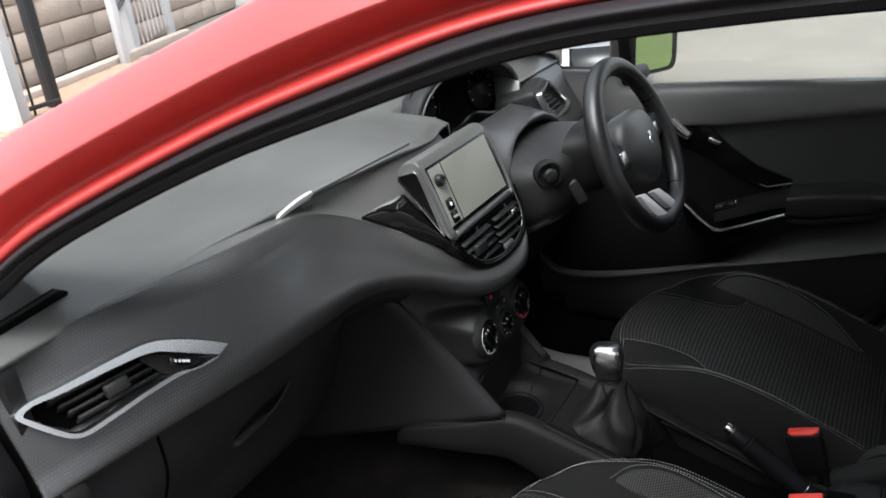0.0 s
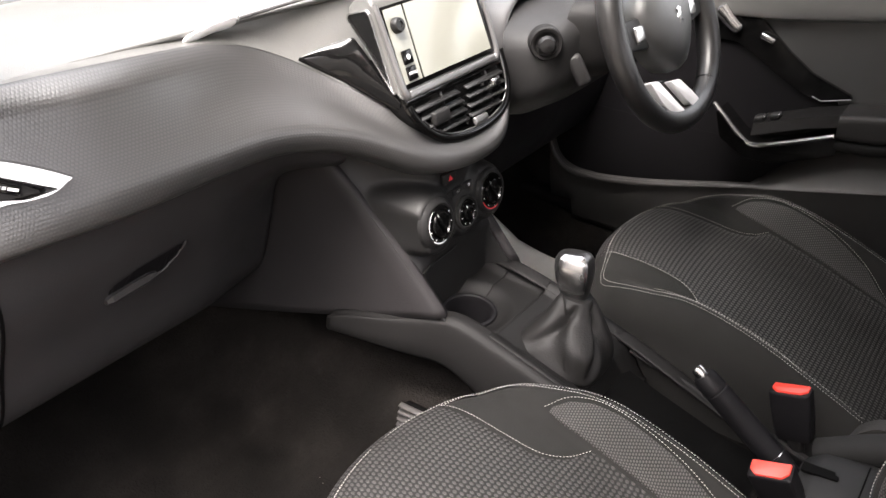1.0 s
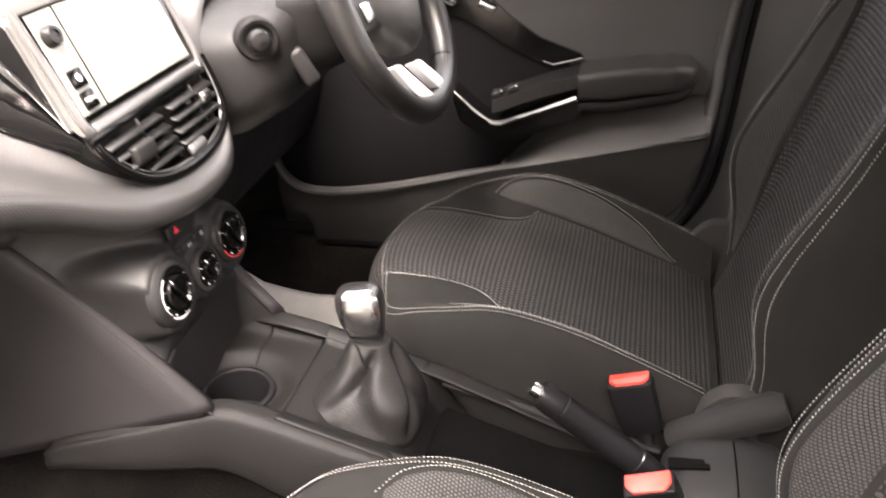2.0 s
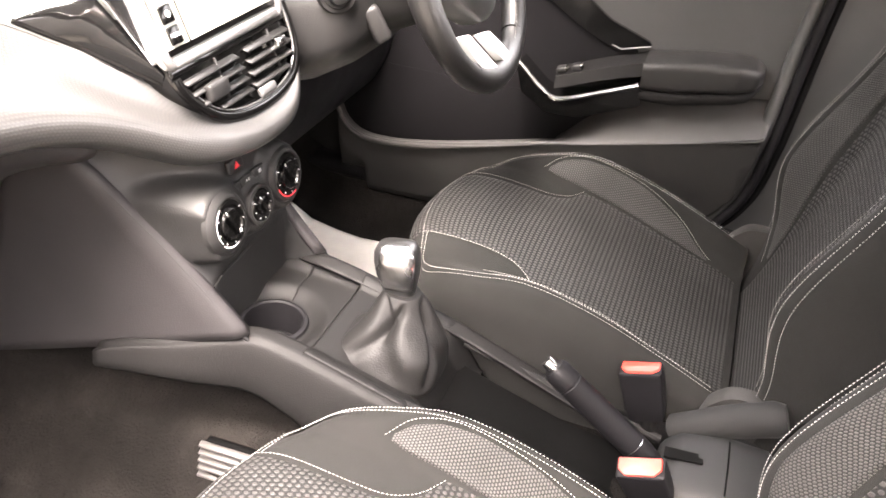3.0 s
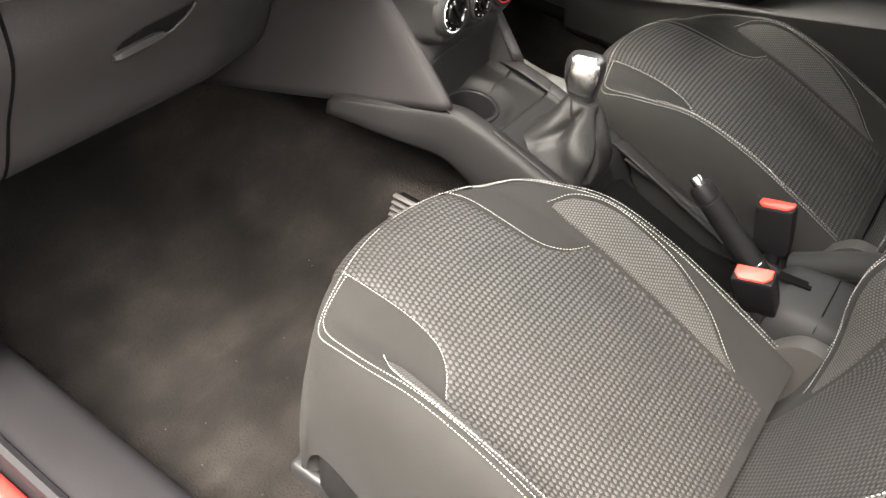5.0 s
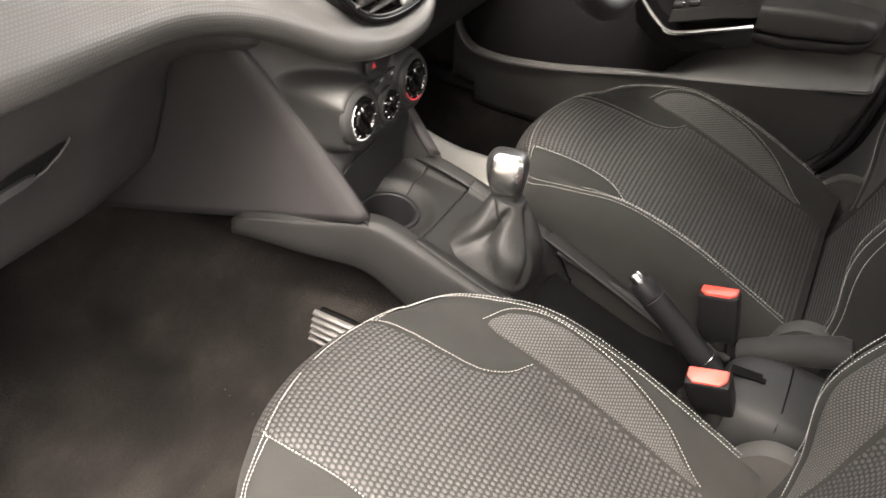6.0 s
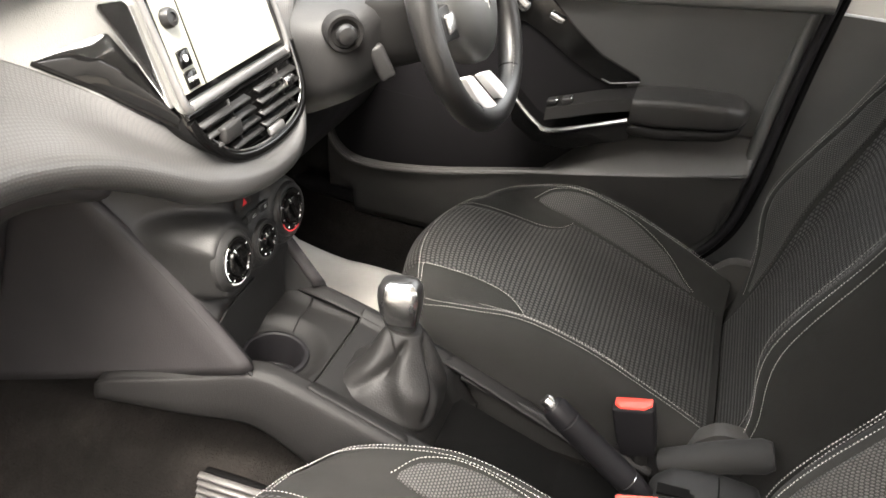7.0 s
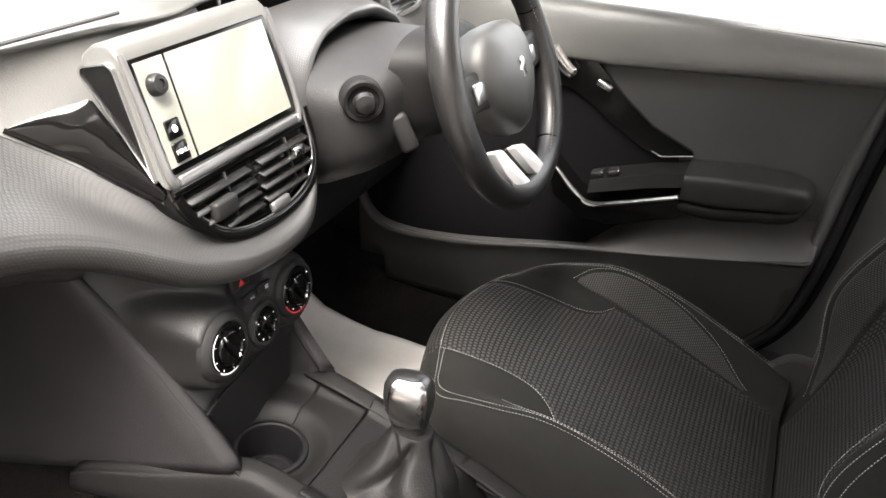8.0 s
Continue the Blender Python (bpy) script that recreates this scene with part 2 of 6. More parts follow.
def tube(name, path, radius, sides=12, squash=None, caps=True):
    """A round bar along a path; radius: one number or one a point; squash: (direction, factor) flattens its section."""
    path = np.array(path, float)
    r = np.broadcast_to(np.asarray(radius, float), (len(path),))
    tang = np.gradient(path, axis=0)
    tang /= np.linalg.norm(tang, axis=1, keepdims=True)
    up = np.array([0, 0, 1.0]) if abs(tang[0][2]) < 0.9 else np.array([0, 1.0, 0])
    a = np.cross(up, tang[0])
    rings = []
    for p, t, q in zip(path, tang, r):
        a = a - t * (a @ t)
        a /= np.linalg.norm(a)
        b = np.cross(t, a)
        ring = []
        for k in range(sides):
            w = 2 * math.pi * k / sides
            d = (a * math.cos(w) + b * math.sin(w)) * q
            if squash is not None:
                ax = np.array(squash[0], float)
                ax /= np.linalg.norm(ax)
                d = d - ax * (d @ ax) * (1 - squash[1])
            ring.append(p + d)
        rings.append(ring)
    return loft(name, rings, caps)


def box_bm(sx, sy, sz, bevel=0.004, segments=2, m=None):
    bm = bmesh.new()
    bmesh.ops.create_cube(bm, size=1.0, matrix=Matrix.Diagonal((sx, sy, sz, 1)))
    if bevel:
        bmesh.ops.bevel(bm, geom=bm.edges[:], offset=min(bevel, 0.45 * min(sx, sy, sz)), segments=segments, profile=0.5, affect="EDGES", clamp_overlap=True)
    if m is not None:
        bm.transform(m)
    for f in bm.faces:
        f.smooth = True
    return bm


def box_me(name, sx, sy, sz, bevel=0.004, segments=2, m=None):
    me = bpy.data.meshes.new(name)
    bm = box_bm(sx, sy, sz, bevel, segments, m)
    bm.to_mesh(me)
    bm.free()
    sharpen(me, 50)
    return me


def prism(name, outline, depth, bevel=0.003, m=None, segments=2):
    """A plate: the outline in x, y, standing from z = 0 to depth, with rounded edges."""
    bm = bmesh.new()
    low = [bm.verts.new((x, y, 0)) for x, y in outline]
    high = [bm.verts.new((x, y, depth)) for x, y in outline]
    n = len(outline)
    bm.faces.new(low[::-1])
    top = bm.faces.new(high)
    for i in range(n):
        bm.faces.new((low[i], low[(i + 1) % n], high[(i + 1) % n], high[i]))
    bmesh.ops.recalc_face_normals(bm, faces=bm.faces)
    if bevel:
        bmesh.ops.bevel(bm, geom=list(top.edges), offset=bevel, segments=segments, profile=0.5, affect="EDGES", clamp_overlap=True)
    if m is not None:
        bm.transform(m)
    me = bpy.data.meshes.new(name)
    for f in bm.faces:
        f.smooth = True
    bm.to_mesh(me)
    bm.free()
    sharpen(me, 35)
    return me


def ring_plate(name, outer, inner, depth, m=None, bevel=0.0015):
    """A flat frame between two outlines of equally many points, from z = 0 to depth."""
    n = len(outer)
    o, i = np.array(outer, float), np.array(inner, float)
    mid = lambda q, z, k: [(*(q[j] + (k * (i[j] - o[j]))), z) for j in range(n)]
    b = 0.12
    rings = [[(*o[j], 0) for j in range(n)], [(*o[j], depth - bevel) for j in range(n)], mid(o, depth, b), mid(i, depth, -b), [(*i[j], depth - bevel) for j in range(n)], [(*i[j], 0) for j in range(n)]]
    verts = [p for r in rings for p in r]
    faces = [(a * n + j, a * n + (j + 1) % n, ((a + 1) % 6) * n + (j + 1) % n, ((a + 1) % 6) * n + j) for a in range(6) for j in range(n)]
    bm = bmesh.new()
    vs = [bm.verts.new(v) for v in verts]
    for f in faces:
        bm.faces.new([vs[k] for k in f])
    bmesh.ops.recalc_face_normals(bm, faces=bm.faces)
    if m is not None:
        bm.transform(m)
    me = bpy.data.meshes.new(name)
    for f in bm.faces:
        f.smooth = True
    bm.to_mesh(me)
    bm.free()
    sharpen(me, 35)
    return me


def lathe(name, profile, sides=32, m=None):
    """A turned body about z from (radius, height) pairs."""
    rings = [[(r * math.cos(2 * math.pi * k / sides), r * math.sin(2 * math.pi * k / sides), z) for k in range(sides)] for r, z in profile]
    me = loft(name, rings, caps=True)
    sharpen(me, 30)
    if m is not None:
        me.transform(m)
    return me


def rounded(points, radius, n=5):
    """An outline with its corners rounded."""
    out = []
    k = len(points)
    for i in range(k):
        p, a, b = np.array(points[i], float), np.array(points[i - 1], float), np.array(points[(i + 1) % k], float)
        u, v = a - p, b - p
        r = min(radius, 0.45 * np.linalg.norm(u), 0.45 * np.linalg.norm(v))
        s, e = p + u / np.linalg.norm(u) * r, p + v / np.linalg.norm(v) * r
        for t in np.linspace(0, 1, n):
            out.append(tuple((1 - t) ** 2 * s + 2 * t * (1 - t) * p + t**2 * e))
    return out


def frame_of(o, x, y):
    """A pose with its x and y axes near the given directions."""
    x = Vector(x).normalized()
    z = x.cross(Vector(y)).normalized()
    y = z.cross(x)
    m = Matrix((x, y, z)).transposed().to_4x4()
    m.translation = o
    return m


def stitches(name, path, pitch=0.0046, length=0.0038, width=0.00095, normal=(0, 0, 1), parent=None):
    """A row of sewn thread ends along a path, one mesh."""
    p = np.array(path, float)
    d = np.r_[0, np.cumsum(np.linalg.norm(np.diff(p, axis=0), axis=1))]
    nrm = np.array(normal, float)
    verts, faces = [], []
    for s in np.arange(0, d[-1] - length, pitch):
        ends = np.array([[np.interp(q, d, p[:, k]) for k in range(3)] for q in (s, s + length)])
        t = ends[1] - ends[0]
        t /= np.linalg.norm(t) + 1e-9
        a = np.cross(t, nrm)
        a = a / (np.linalg.norm(a) + 1e-9) * width * 0.5
        n = np.cross(a, t)
        n = n / (np.linalg.norm(n) + 1e-9) * width * 0.7
        if n @ nrm < 0:
            n = -n
        mid = (ends[0] + ends[1]) / 2 + n * 0.6
        k = len(verts)
        verts += [ends[0], mid + a, mid - a, ends[1], mid + n]
        faces += [(k, k + 1, k + 4), (k + 1, k + 3, k + 4), (k + 3, k + 2, k + 4), (k + 2, k, k + 4)]
    return tagged(part(name, mesh_from(name, verts, faces, None, False), THREAD, parent), kind="stuff") if verts else None

# ---- front seats ----
# cushion: along its length, knots of (y, z, width, bolster rise, rounding of the front in plan)
CUSHION = [
    (0.190, 0.375, 0.80, 0.000, 0.055),
    (0.228, 0.455, 0.86, -0.004, 0.070),
    (0.236, 0.520, 0.89, -0.012, 0.092),
    (0.222, 0.566, 0.91, -0.012, 0.094),
    (0.188, 0.590, 0.94, -0.004, 0.088),
    (0.100, 0.586, 0.98, 0.018, 0.050),
    (0.000, 0.563, 1.00, 0.050, 0.010),
    (-0.100, 0.528, 1.00, 0.062, 0.000),
    (-0.200, 0.487, 1.00, 0.060, 0.000),
    (-0.300, 0.448, 1.00, 0.050, 0.000),
]
# one half of a cross-section, knots of (half width, share of the bolster rise, drop)
HALF = [(0.0, 0.0, 0.0), (0.085, 0.0, 0.001), (0.148, 0.05, 0.004), (0.172, 0.30, 0.006), (0.200, 0.92, 0.002), (0.221, 1.0, 0.008), (0.241, 0.72, 0.034), (0.250, 0.0, 0.090), (0.238, 0.0, 0.180)]


def cushion_at(u, v):
    """Point of the cushion: u from -1 to 1 across it, v along its knots."""
    u, v = np.broadcast_arrays(np.asarray(u, float), np.asarray(v, float))
    row = at_knot(CUSHION, v)
    half = at_knot(HALF, np.abs(u) * (len(HALF) - 1))
    a = np.sign(u) * half[..., 0] * row[..., 2]
    y = row[..., 0] - row[..., 4] * (half[..., 0] / 0.25) ** 2
    z = row[..., 1] + half[..., 1] * row[..., 3] - half[..., 2]
    return np.stack([a, y, np.maximum(z, 0.33)], -1)


BACK = [
    (0.400, -0.285, 1.00, 0.000),
    (0.455, -0.315, 1.00, 0.004),
    (0.560, -0.355, 1.00, 0.030),
    (0.700, -0.402, 1.00, 0.084),
    (0.850, -0.446, 0.98, 0.056),
    (0.980, -0.478, 0.94, 0.030),
    (1.060, -0.504, 0.88, 0.020),
    (1.095, -0.540, 0.80, 0.000),
]
BACK_HALF = [(0.0, 0.0, 0.0), (0.085, 0.0, 0.0), (0.148, 0.06, 0.0), (0.174, 0.35, 0.0), (0.202, 0.90, 0.0), (0.226, 1.0, 0.004), (0.246, 0.70, 0.030), (0.252, 0.0, 0.075), (0.236, 0.0, 0.125)]


def back_at(u, v):
    u, v = np.broadcast_arrays(np.asarray(u, float), np.asarray(v, float))
    row = at_knot(BACK, v)
    half = at_knot(BACK_HALF, np.abs(u) * (len(BACK_HALF) - 1))
    a = np.sign(u) * half[..., 0] * row[..., 2]
    y = row[..., 1] + half[..., 1] * row[..., 3] - half[..., 2]
    return np.stack([a, y, row[..., 0] - 0.25 * (half[..., 1] * row[..., 3])], -1)


def patch(name, surface, left, right, v0, v1, n=40, m=40, lift=0.0025, sign=1.0):
    """A sewn-on panel of a seat: between two lines u = left(v), right(v)."""
    v = np.linspace(v0, v1, n)[:, None]
    w = np.linspace(0, 1, m)[None, :]
    u = left(v) * (1 - w) + right(v) * w
    P = surface(u, v + 0 * w)
    gu, gv = np.gradient(P, axis=0), np.gradient(P, axis=1)
    nn = np.cross(gu, gv)
    nn /= np.linalg.norm(nn, axis=2, keepdims=True) + 1e-12
    edge = np.minimum(1, np.minimum(w, 1 - w) * 14) * np.minimum(1, np.minimum(np.linspace(0, 1, n), 1 - np.linspace(0, 1, n))[:, None] * 14)
    me = grid_mesh(name, P + sign * nn * (lift * edge - 0.0006)[..., None], flip=sign < 0)
    run = np.r_[0, np.cumsum(np.linalg.norm(np.diff(P[:, m // 2], axis=0), axis=1))]
    side = np.cumsum(np.linalg.norm(np.diff(P[n // 2], axis=0), axis=1))[-1] / max(1e-6, abs(P[n // 2, -1, 0] - P[n // 2, 0, 0]))
    for loop in me.loops:
        i, j = divmod(loop.vertex_index, m)
        me.uv_layers[0].data[loop.index].uv = (side * P[i, j, 0], run[i])
    return me


def seam(surface, us, vs, lift=0.0032, n=90):
    """A line of points on a seat, from knots of u and v."""
    q = catmull(list(zip(us, vs)), n)
    P = surface(q[:, 0], q[:, 1])
    e = 1e-3
    nn = np.cross(surface(q[:, 0], q[:, 1] + e) - P, surface(q[:, 0] + e, q[:, 1]) - P)
    nn /= np.linalg.norm(nn, axis=1, keepdims=True) + 1e-12
    if nn[n // 2][2] < 0:
        nn = -nn
    return P + nn * lift, nn.mean(0)


def front_seat(label, at):
    seat = thing("front_seat", label, "car seat", (at, 0, 0), "front seats")
    u = np.linspace(-1, 1, 97)[:, None]
    v = np.linspace(0, len(CUSHION) - 1, 90)[None, :]
    cushion = part("cushion", grid_mesh("cushion", cushion_at(u, v), flip=True), FABRIC, seat, "plain black cloth cushion with raised bolsters")
    # dotted centre panel: wide at the back, cut in by the front corner panels
    edge = lambda v: table([2.3, 3.4, 4.0, 5.0, 5.5, 5.75, 5.92, 6.02, 6.1, 9], [0.165, 0.17, 0.172, 0.164, 0.17, 0.195, 0.235, 0.29, 0.345, 0.345], v)
    part("insert", patch("insert", cushion_at, lambda v: -edge(v), edge, 2.3, 9.0, 70, 50, 0.003, 1), INSERT, cushion, "dotted grey and black woven panel")
    for s in (-1, 1):
        low = lambda v, s=s: s * table([5.15, 5.5, 6.2, 7.0, 8.0, 8.4], [0.405, 0.375, 0.36, 0.355, 0.352, 0.352], v)
        high = lambda v, s=s: s * table([5.15, 5.4, 5.8, 6.3, 7.0, 7.8, 8.4], [0.42, 0.475, 0.505, 0.515, 0.50, 0.45, 0.36], v)
        part("bolster_panel", patch("bolster_panel", cushion_at, low, high, 5.15, 8.4, 50, 22, 0.003, s), MESH_CLOTH, cushion, "honeycomb woven bolster panel")
        for us, vs in (
            ([s * 0.17, s * 0.174, s * 0.168, s * 0.174, s * 0.20, s * 0.24, s * 0.30, s * 0.35], [3.75, 4.3, 5.0, 5.5, 5.76, 5.92, 6.02, 6.07]),
            ([s * 0.415, s * 0.49, s * 0.525, s * 0.53, s * 0.51, s * 0.455, s * 0.362], [5.08, 5.35, 5.8, 6.3, 7.0, 7.8, 8.42]),
            ([s * 0.02, s * 0.18, s * 0.36, s * 0.47, s * 0.55, s * 0.575, s * 0.58, s * 0.58], [3.7, 3.68, 3.45, 3.45, 4.0, 5.2, 7.0, 8.7]),
            ([s * 0.175, s * 0.34, s * 0.44, s * 0.515, s * 0.538, s * 0.543, s * 0.543], [3.84, 3.62, 3.66, 4.2, 5.3, 7.0, 8.7]),
        ):
            path, nn = seam(cushion_at, us, vs)
            stitches("stitching", path, normal=nn, parent=cushion)
    base = part("seat_base", box_me("seat_base", 0.44, 0.40, 0.12, 0.03, 3, pose(0, -0.06, 0.36)), DARK_PLASTIC, seat)
    side = [(-0.06, 0.47), (-0.05, 0.40), (-0.10, 0.345), (-0.30, 0.335), (-0.40, 0.40), (-0.36, 0.47), (-0.28, 0.47)]
    for s in (-1, 1):
        part("side_trim", prism("side_trim", rounded(side, 0.03), 0.012, 0.004, Matrix.Translation((s * 0.236 - (0.012 if s < 0 else 0), 0, 0)) @ frame_of((0, 0, 0), (0, 1, 0), (0, 0, 1))), BLACK_PLASTIC, seat, "moulded plastic side trim")
    hinge = [(-0.250, 0.430), (-0.258, 0.500), (-0.292, 0.536), (-0.345, 0.532), (-0.372, 0.465), (-0.335, 0.410)]
    for s in (-1, 1):
        part("hinge_trim", prism("hinge_trim", rounded(hinge, 0.02), 0.030, 0.006, Matrix.Translation((s * 0.226 - 0.015, 0, 0)) @ frame_of((0, 0, 0), (0, 1, 0), (0, 0, 1))), HINGE_GREY, seat, "grey plastic hinge trim")
    for s in (-1, 1):
        part("seat_rail", box_me("seat_rail", 0.035, 0.48, 0.05, 0.008, 2, pose(s * 0.19, -0.05, 0.285)), DARK_SATIN, seat)
    v = np.linspace(0, len(BACK) - 1, 70)[None, :]
    P = back_at(u, v)
    back = part("backrest", grid_mesh("backrest", P, flip=True), FABRIC, seat, "plain black cloth backrest with raised bolsters")
    rear = P.copy()
    rear[..., 1] = -0.42 - 0.30 * (rear[..., 2] - 0.4) + 0.0 * rear[..., 0]
    part("rear_shell", grid_mesh("rear_shell", rear, flip=False), DARK_PLASTIC, back)
    cut = lambda v: table([0, 3, 5, 7], [0.345, 0.345, 0.33, 0.28], v)
    part("insert", patch("insert", back_at, lambda v: -cut(v), cut, 0.0, 6.2, 60, 40, 0.003, 1), INSERT, back, "dotted grey and black woven panel")
    for s in (-1, 1):
        low = lambda v, s=s: s * table([1.5, 2.2, 4.2, 5.0], [0.375, 0.36, 0.36, 0.38], v)
        high = lambda v, s=s: s * table([1.5, 2.0, 3.0, 4.2, 5.0], [0.40, 0.47, 0.52, 0.50, 0.40], v)
        part("bolster_panel", patch("bolster_panel", back_at, low, high, 1.5, 5.0, 40, 22, 0.003, s), MESH_CLOTH, back, "honeycomb woven bolster panel")
        for us, vs in (
            ([s * 0.395, s * 0.485, s * 0.535, s * 0.515, s * 0.40], [1.45, 2.0, 3.0, 4.2, 5.05]),
            ([s * 0.60, s * 0.615, s * 0.625, s * 0.62, s * 0.58], [0.3, 1.5, 3.0, 4.6, 6.3]),
            ([s * 0.645, s * 0.66, s * 0.668, s * 0.66, s * 0.62], [0.3, 1.5, 3.0, 4.6, 6.3]),
        ):
            path, nn = seam(back_at, us, vs)
            nn = np.array([s * 0.2, 1.0, 0.3])
            stitches("stitching", path + nn * 0.0012, normal=nn, parent=back)
    return seat


def hinge_bar(seat, s):
    """Soft-covered recliner housing on the seat's inner side."""
    path = catmull([(s * 0.262, -0.228, 0.474), (s * 0.266, -0.255, 0.492), (s * 0.268, -0.300, 0.520), (s * 0.266, -0.36, 0.545)], 16)
    part("recliner_bar", tube("recliner_bar", path, np.r_[0.010, np.linspace(0.019, 0.023, 14), 0.018], 14), SIDE_CLOTH, seat, "soft black recliner cover")


front_seat("black cloth passenger seat with dotted insert and pale stitching", -0.354)
hinge_bar(front_seat("black cloth driver seat with dotted insert behind the wheel", 0.346), -1)


def buckle(label, at, lean, rise):
    """Stalk, broad flat housing and a press button chamfered on its near side."""
    b = thing("seat_belt_buckle", label, "seat belt buckle", at, "seat belt buckles")
    m = pose(0, 0, 0, lean, rise, 90)
    foot = m @ Vector((0, 0, -0.070))
    part("stalk", tube("stalk", catmull([foot + Vector((0.004, -0.02, -0.075)), foot + Vector((0.002, -0.008, -0.035)), foot + Vector((0, 0, 0.01))], 8), 0.012, 10), DARK_PLASTIC, b)
    body = [[m @ Vector((x * k, y * q, z)) for x, y in rounded([(-0.0275, -0.0135), (0.0275, -0.0135), (0.0275, 0.0135), (-0.0275, 0.0135)], 0.004, 4)] for z, k, q in ((-0.078, 0.80, 0.80), (-0.074, 0.87, 0.90), (-0.050, 0.95, 1.0), (-0.006, 1.0, 1.0), (-0.001, 0.99, 0.97), (0.0, 0.95, 0.90))]
    part("housing", loft("housing", body), RUBBER, b, "grained black plastic housing")
    part("press_button", prism("press_button", rounded([(-0.0245, -0.0105), (0.0245, -0.0105), (0.0245, 0.003), (0.0165, 0.0110), (-0.0165, 0.0110), (-0.0245, 0.003)], 0.002), 0.0045, 0.0015, m @ pose(0, 0, -0.001)), RED_PLASTIC, b, "red plastic press button")
    return b


buckle("black seat belt buckle with red press button beside driver seat", (0.090, -0.176, 0.556), 2, 16)
buckle("black seat belt buckle with red press button beside passenger seat", (-0.081, -0.202, 0.556), -20, 19)

# ---- dashboard ----
dash = thing("dashboard", "black moulded dashboard with textured band and satin trim", "dashboard", (0, 0.6, 0.9))
DM = Matrix.Translation((0, -0.6, -0.9))


def dpart(name, me, mat, label="", parent=None):
    return part(name, me, mat, parent or dash, label, DM if parent is None else None)


# the upper edge of the band, its lip and its under edge, by x
XS = [-0.76, -0.66, -0.50, -0.36, -0.28, -0.22, -0.17, -0.13, -0.10, -0.06, 0.0, 0.06, 0.10, 0.135]
TOP_Y = [0.500, 0.515, 0.525, 0.530, 0.522, 0.510, 0.480, 0.430, 0.362, 0.330, 0.318, 0.318, 0.322, 0.350]
TOP_Z = [1.052, 1.055, 1.042, 1.030, 1.026, 1.012, 0.985, 0.950, 0.912, 0.872, 0.850, 0.849, 0.860, 0.900]
LIP_Y = [0.464, 0.458, 0.443, 0.430, 0.415, 0.395, 0.370, 0.343, 0.318, 0.300, 0.292, 0.293, 0.302, 0.325]
LIP_Z = [0.925, 0.922, 0.915, 0.913, 0.914, 0.906, 0.890, 0.867, 0.848, 0.836, 0.829, 0.829, 0.838, 0.868]
UND_Y = [0.482, 0.478, 0.466, 0.457, 0.442, 0.420, 0.395, 0.368, 0.347, 0.330, 0.325, 0.328, 0.340, 0.362]
UND_Z = [0.893, 0.890, 0.885, 0.886, 0.890, 0.884, 0.866, 0.843, 0.820, 0.811, 0.806, 0.806, 0.815, 0.845]


def band_point(x, s):
    """s from 0 at the crease over the lip to 1 at the under edge."""
    ty, tz, ly, lz, uy, uz = (table(XS, c, x) for c in (TOP_Y, TOP_Z, LIP_Y, LIP_Z, UND_Y, UND_Z))
    knots = [(ty, tz), (0.55 * ty + 0.45 * ly + 0.002, 0.52 * tz + 0.48 * lz + 0.004), (ly + 0.004, 0.15 * tz + 0.85 * lz + 0.004), (0.6 * ly + 0.4 * uy - 0.008, 0.5 * lz + 0.5 * uz), (uy, uz)]
    return at_knot(knots, s * 4)


def smooth_x(n, a, b):
    return np.linspace(a, b, n)


def blur(P, axis, times):
    """Evens out the bends between table knots."""
    for _ in range(times):
        Q = P.copy()
        s = [slice(None)] * P.ndim
        lo, mi, hi = list(s), list(s), list(s)
        lo[axis], mi[axis], hi[axis] = slice(0, -2), slice(1, -1), slice(2, None)
        Q[tuple(mi)] = 0.25 * P[tuple(lo)] + 0.5 * P[tuple(mi)] + 0.25 * P[tuple(hi)]
        P = Q
    return P


# side vent's own plane and outlines
VENT = frame_of((-0.526, 0.440, 0.962), (-0.975, 0.21, -0.03), (0, -0.3, -0.95))
VENT_EDGE = [
    ((0.004, 0.000), (0.0235, 0.009)), ((0.028, -0.017), (0.043, -0.002)), ((0.060, -0.035), (0.071, -0.019)), ((0.094, -0.048), (0.098, -0.033)),
    ((0.135, -0.0505), (0.138, -0.038)), ((0.204, -0.0500), (0.203, -0.0405)), ((0.241, -0.0505), (0.2355, -0.0435)), ((0.257, -0.0440), (0.2475, -0.0390)),
    ((0.250, -0.0290), (0.242, -0.0310)), ((0.226, -0.0005), (0.221, -0.0060)), ((0.211, 0.0110), (0.208, 0.0050)), ((0.193, 0.0142), (0.1945, 0.0075)),
    ((0.157, 0.0118), (0.1575, 0.0050)), ((0.119, 0.0085), (0.120, 0.0018)), ((0.076, 0.0075), (0.080, 0.0010)), ((0.050, 0.0105), (0.057, 0.0075)), ((0.026, 0.0100), (0.036, 0.0080)),
]
ring = catmull([(*a, *b) for a, b in VENT_EDGE + VENT_EDGE[:1]], 103)[:-1]
outer, inner = [(a, b) for a, b, _, _ in ring], [(c, d) for _, _, c, d in ring]
VI = VENT.inverted()


def inside(poly, x, y):
    hit = False
    for (ax, ay), (bx, by) in zip(poly, poly[1:] + poly[:1]):
        if (ay > y) != (by > y) and x < (bx - ax) * (y - ay) / (by - ay) + ax:
            hit = not hit
    return hit


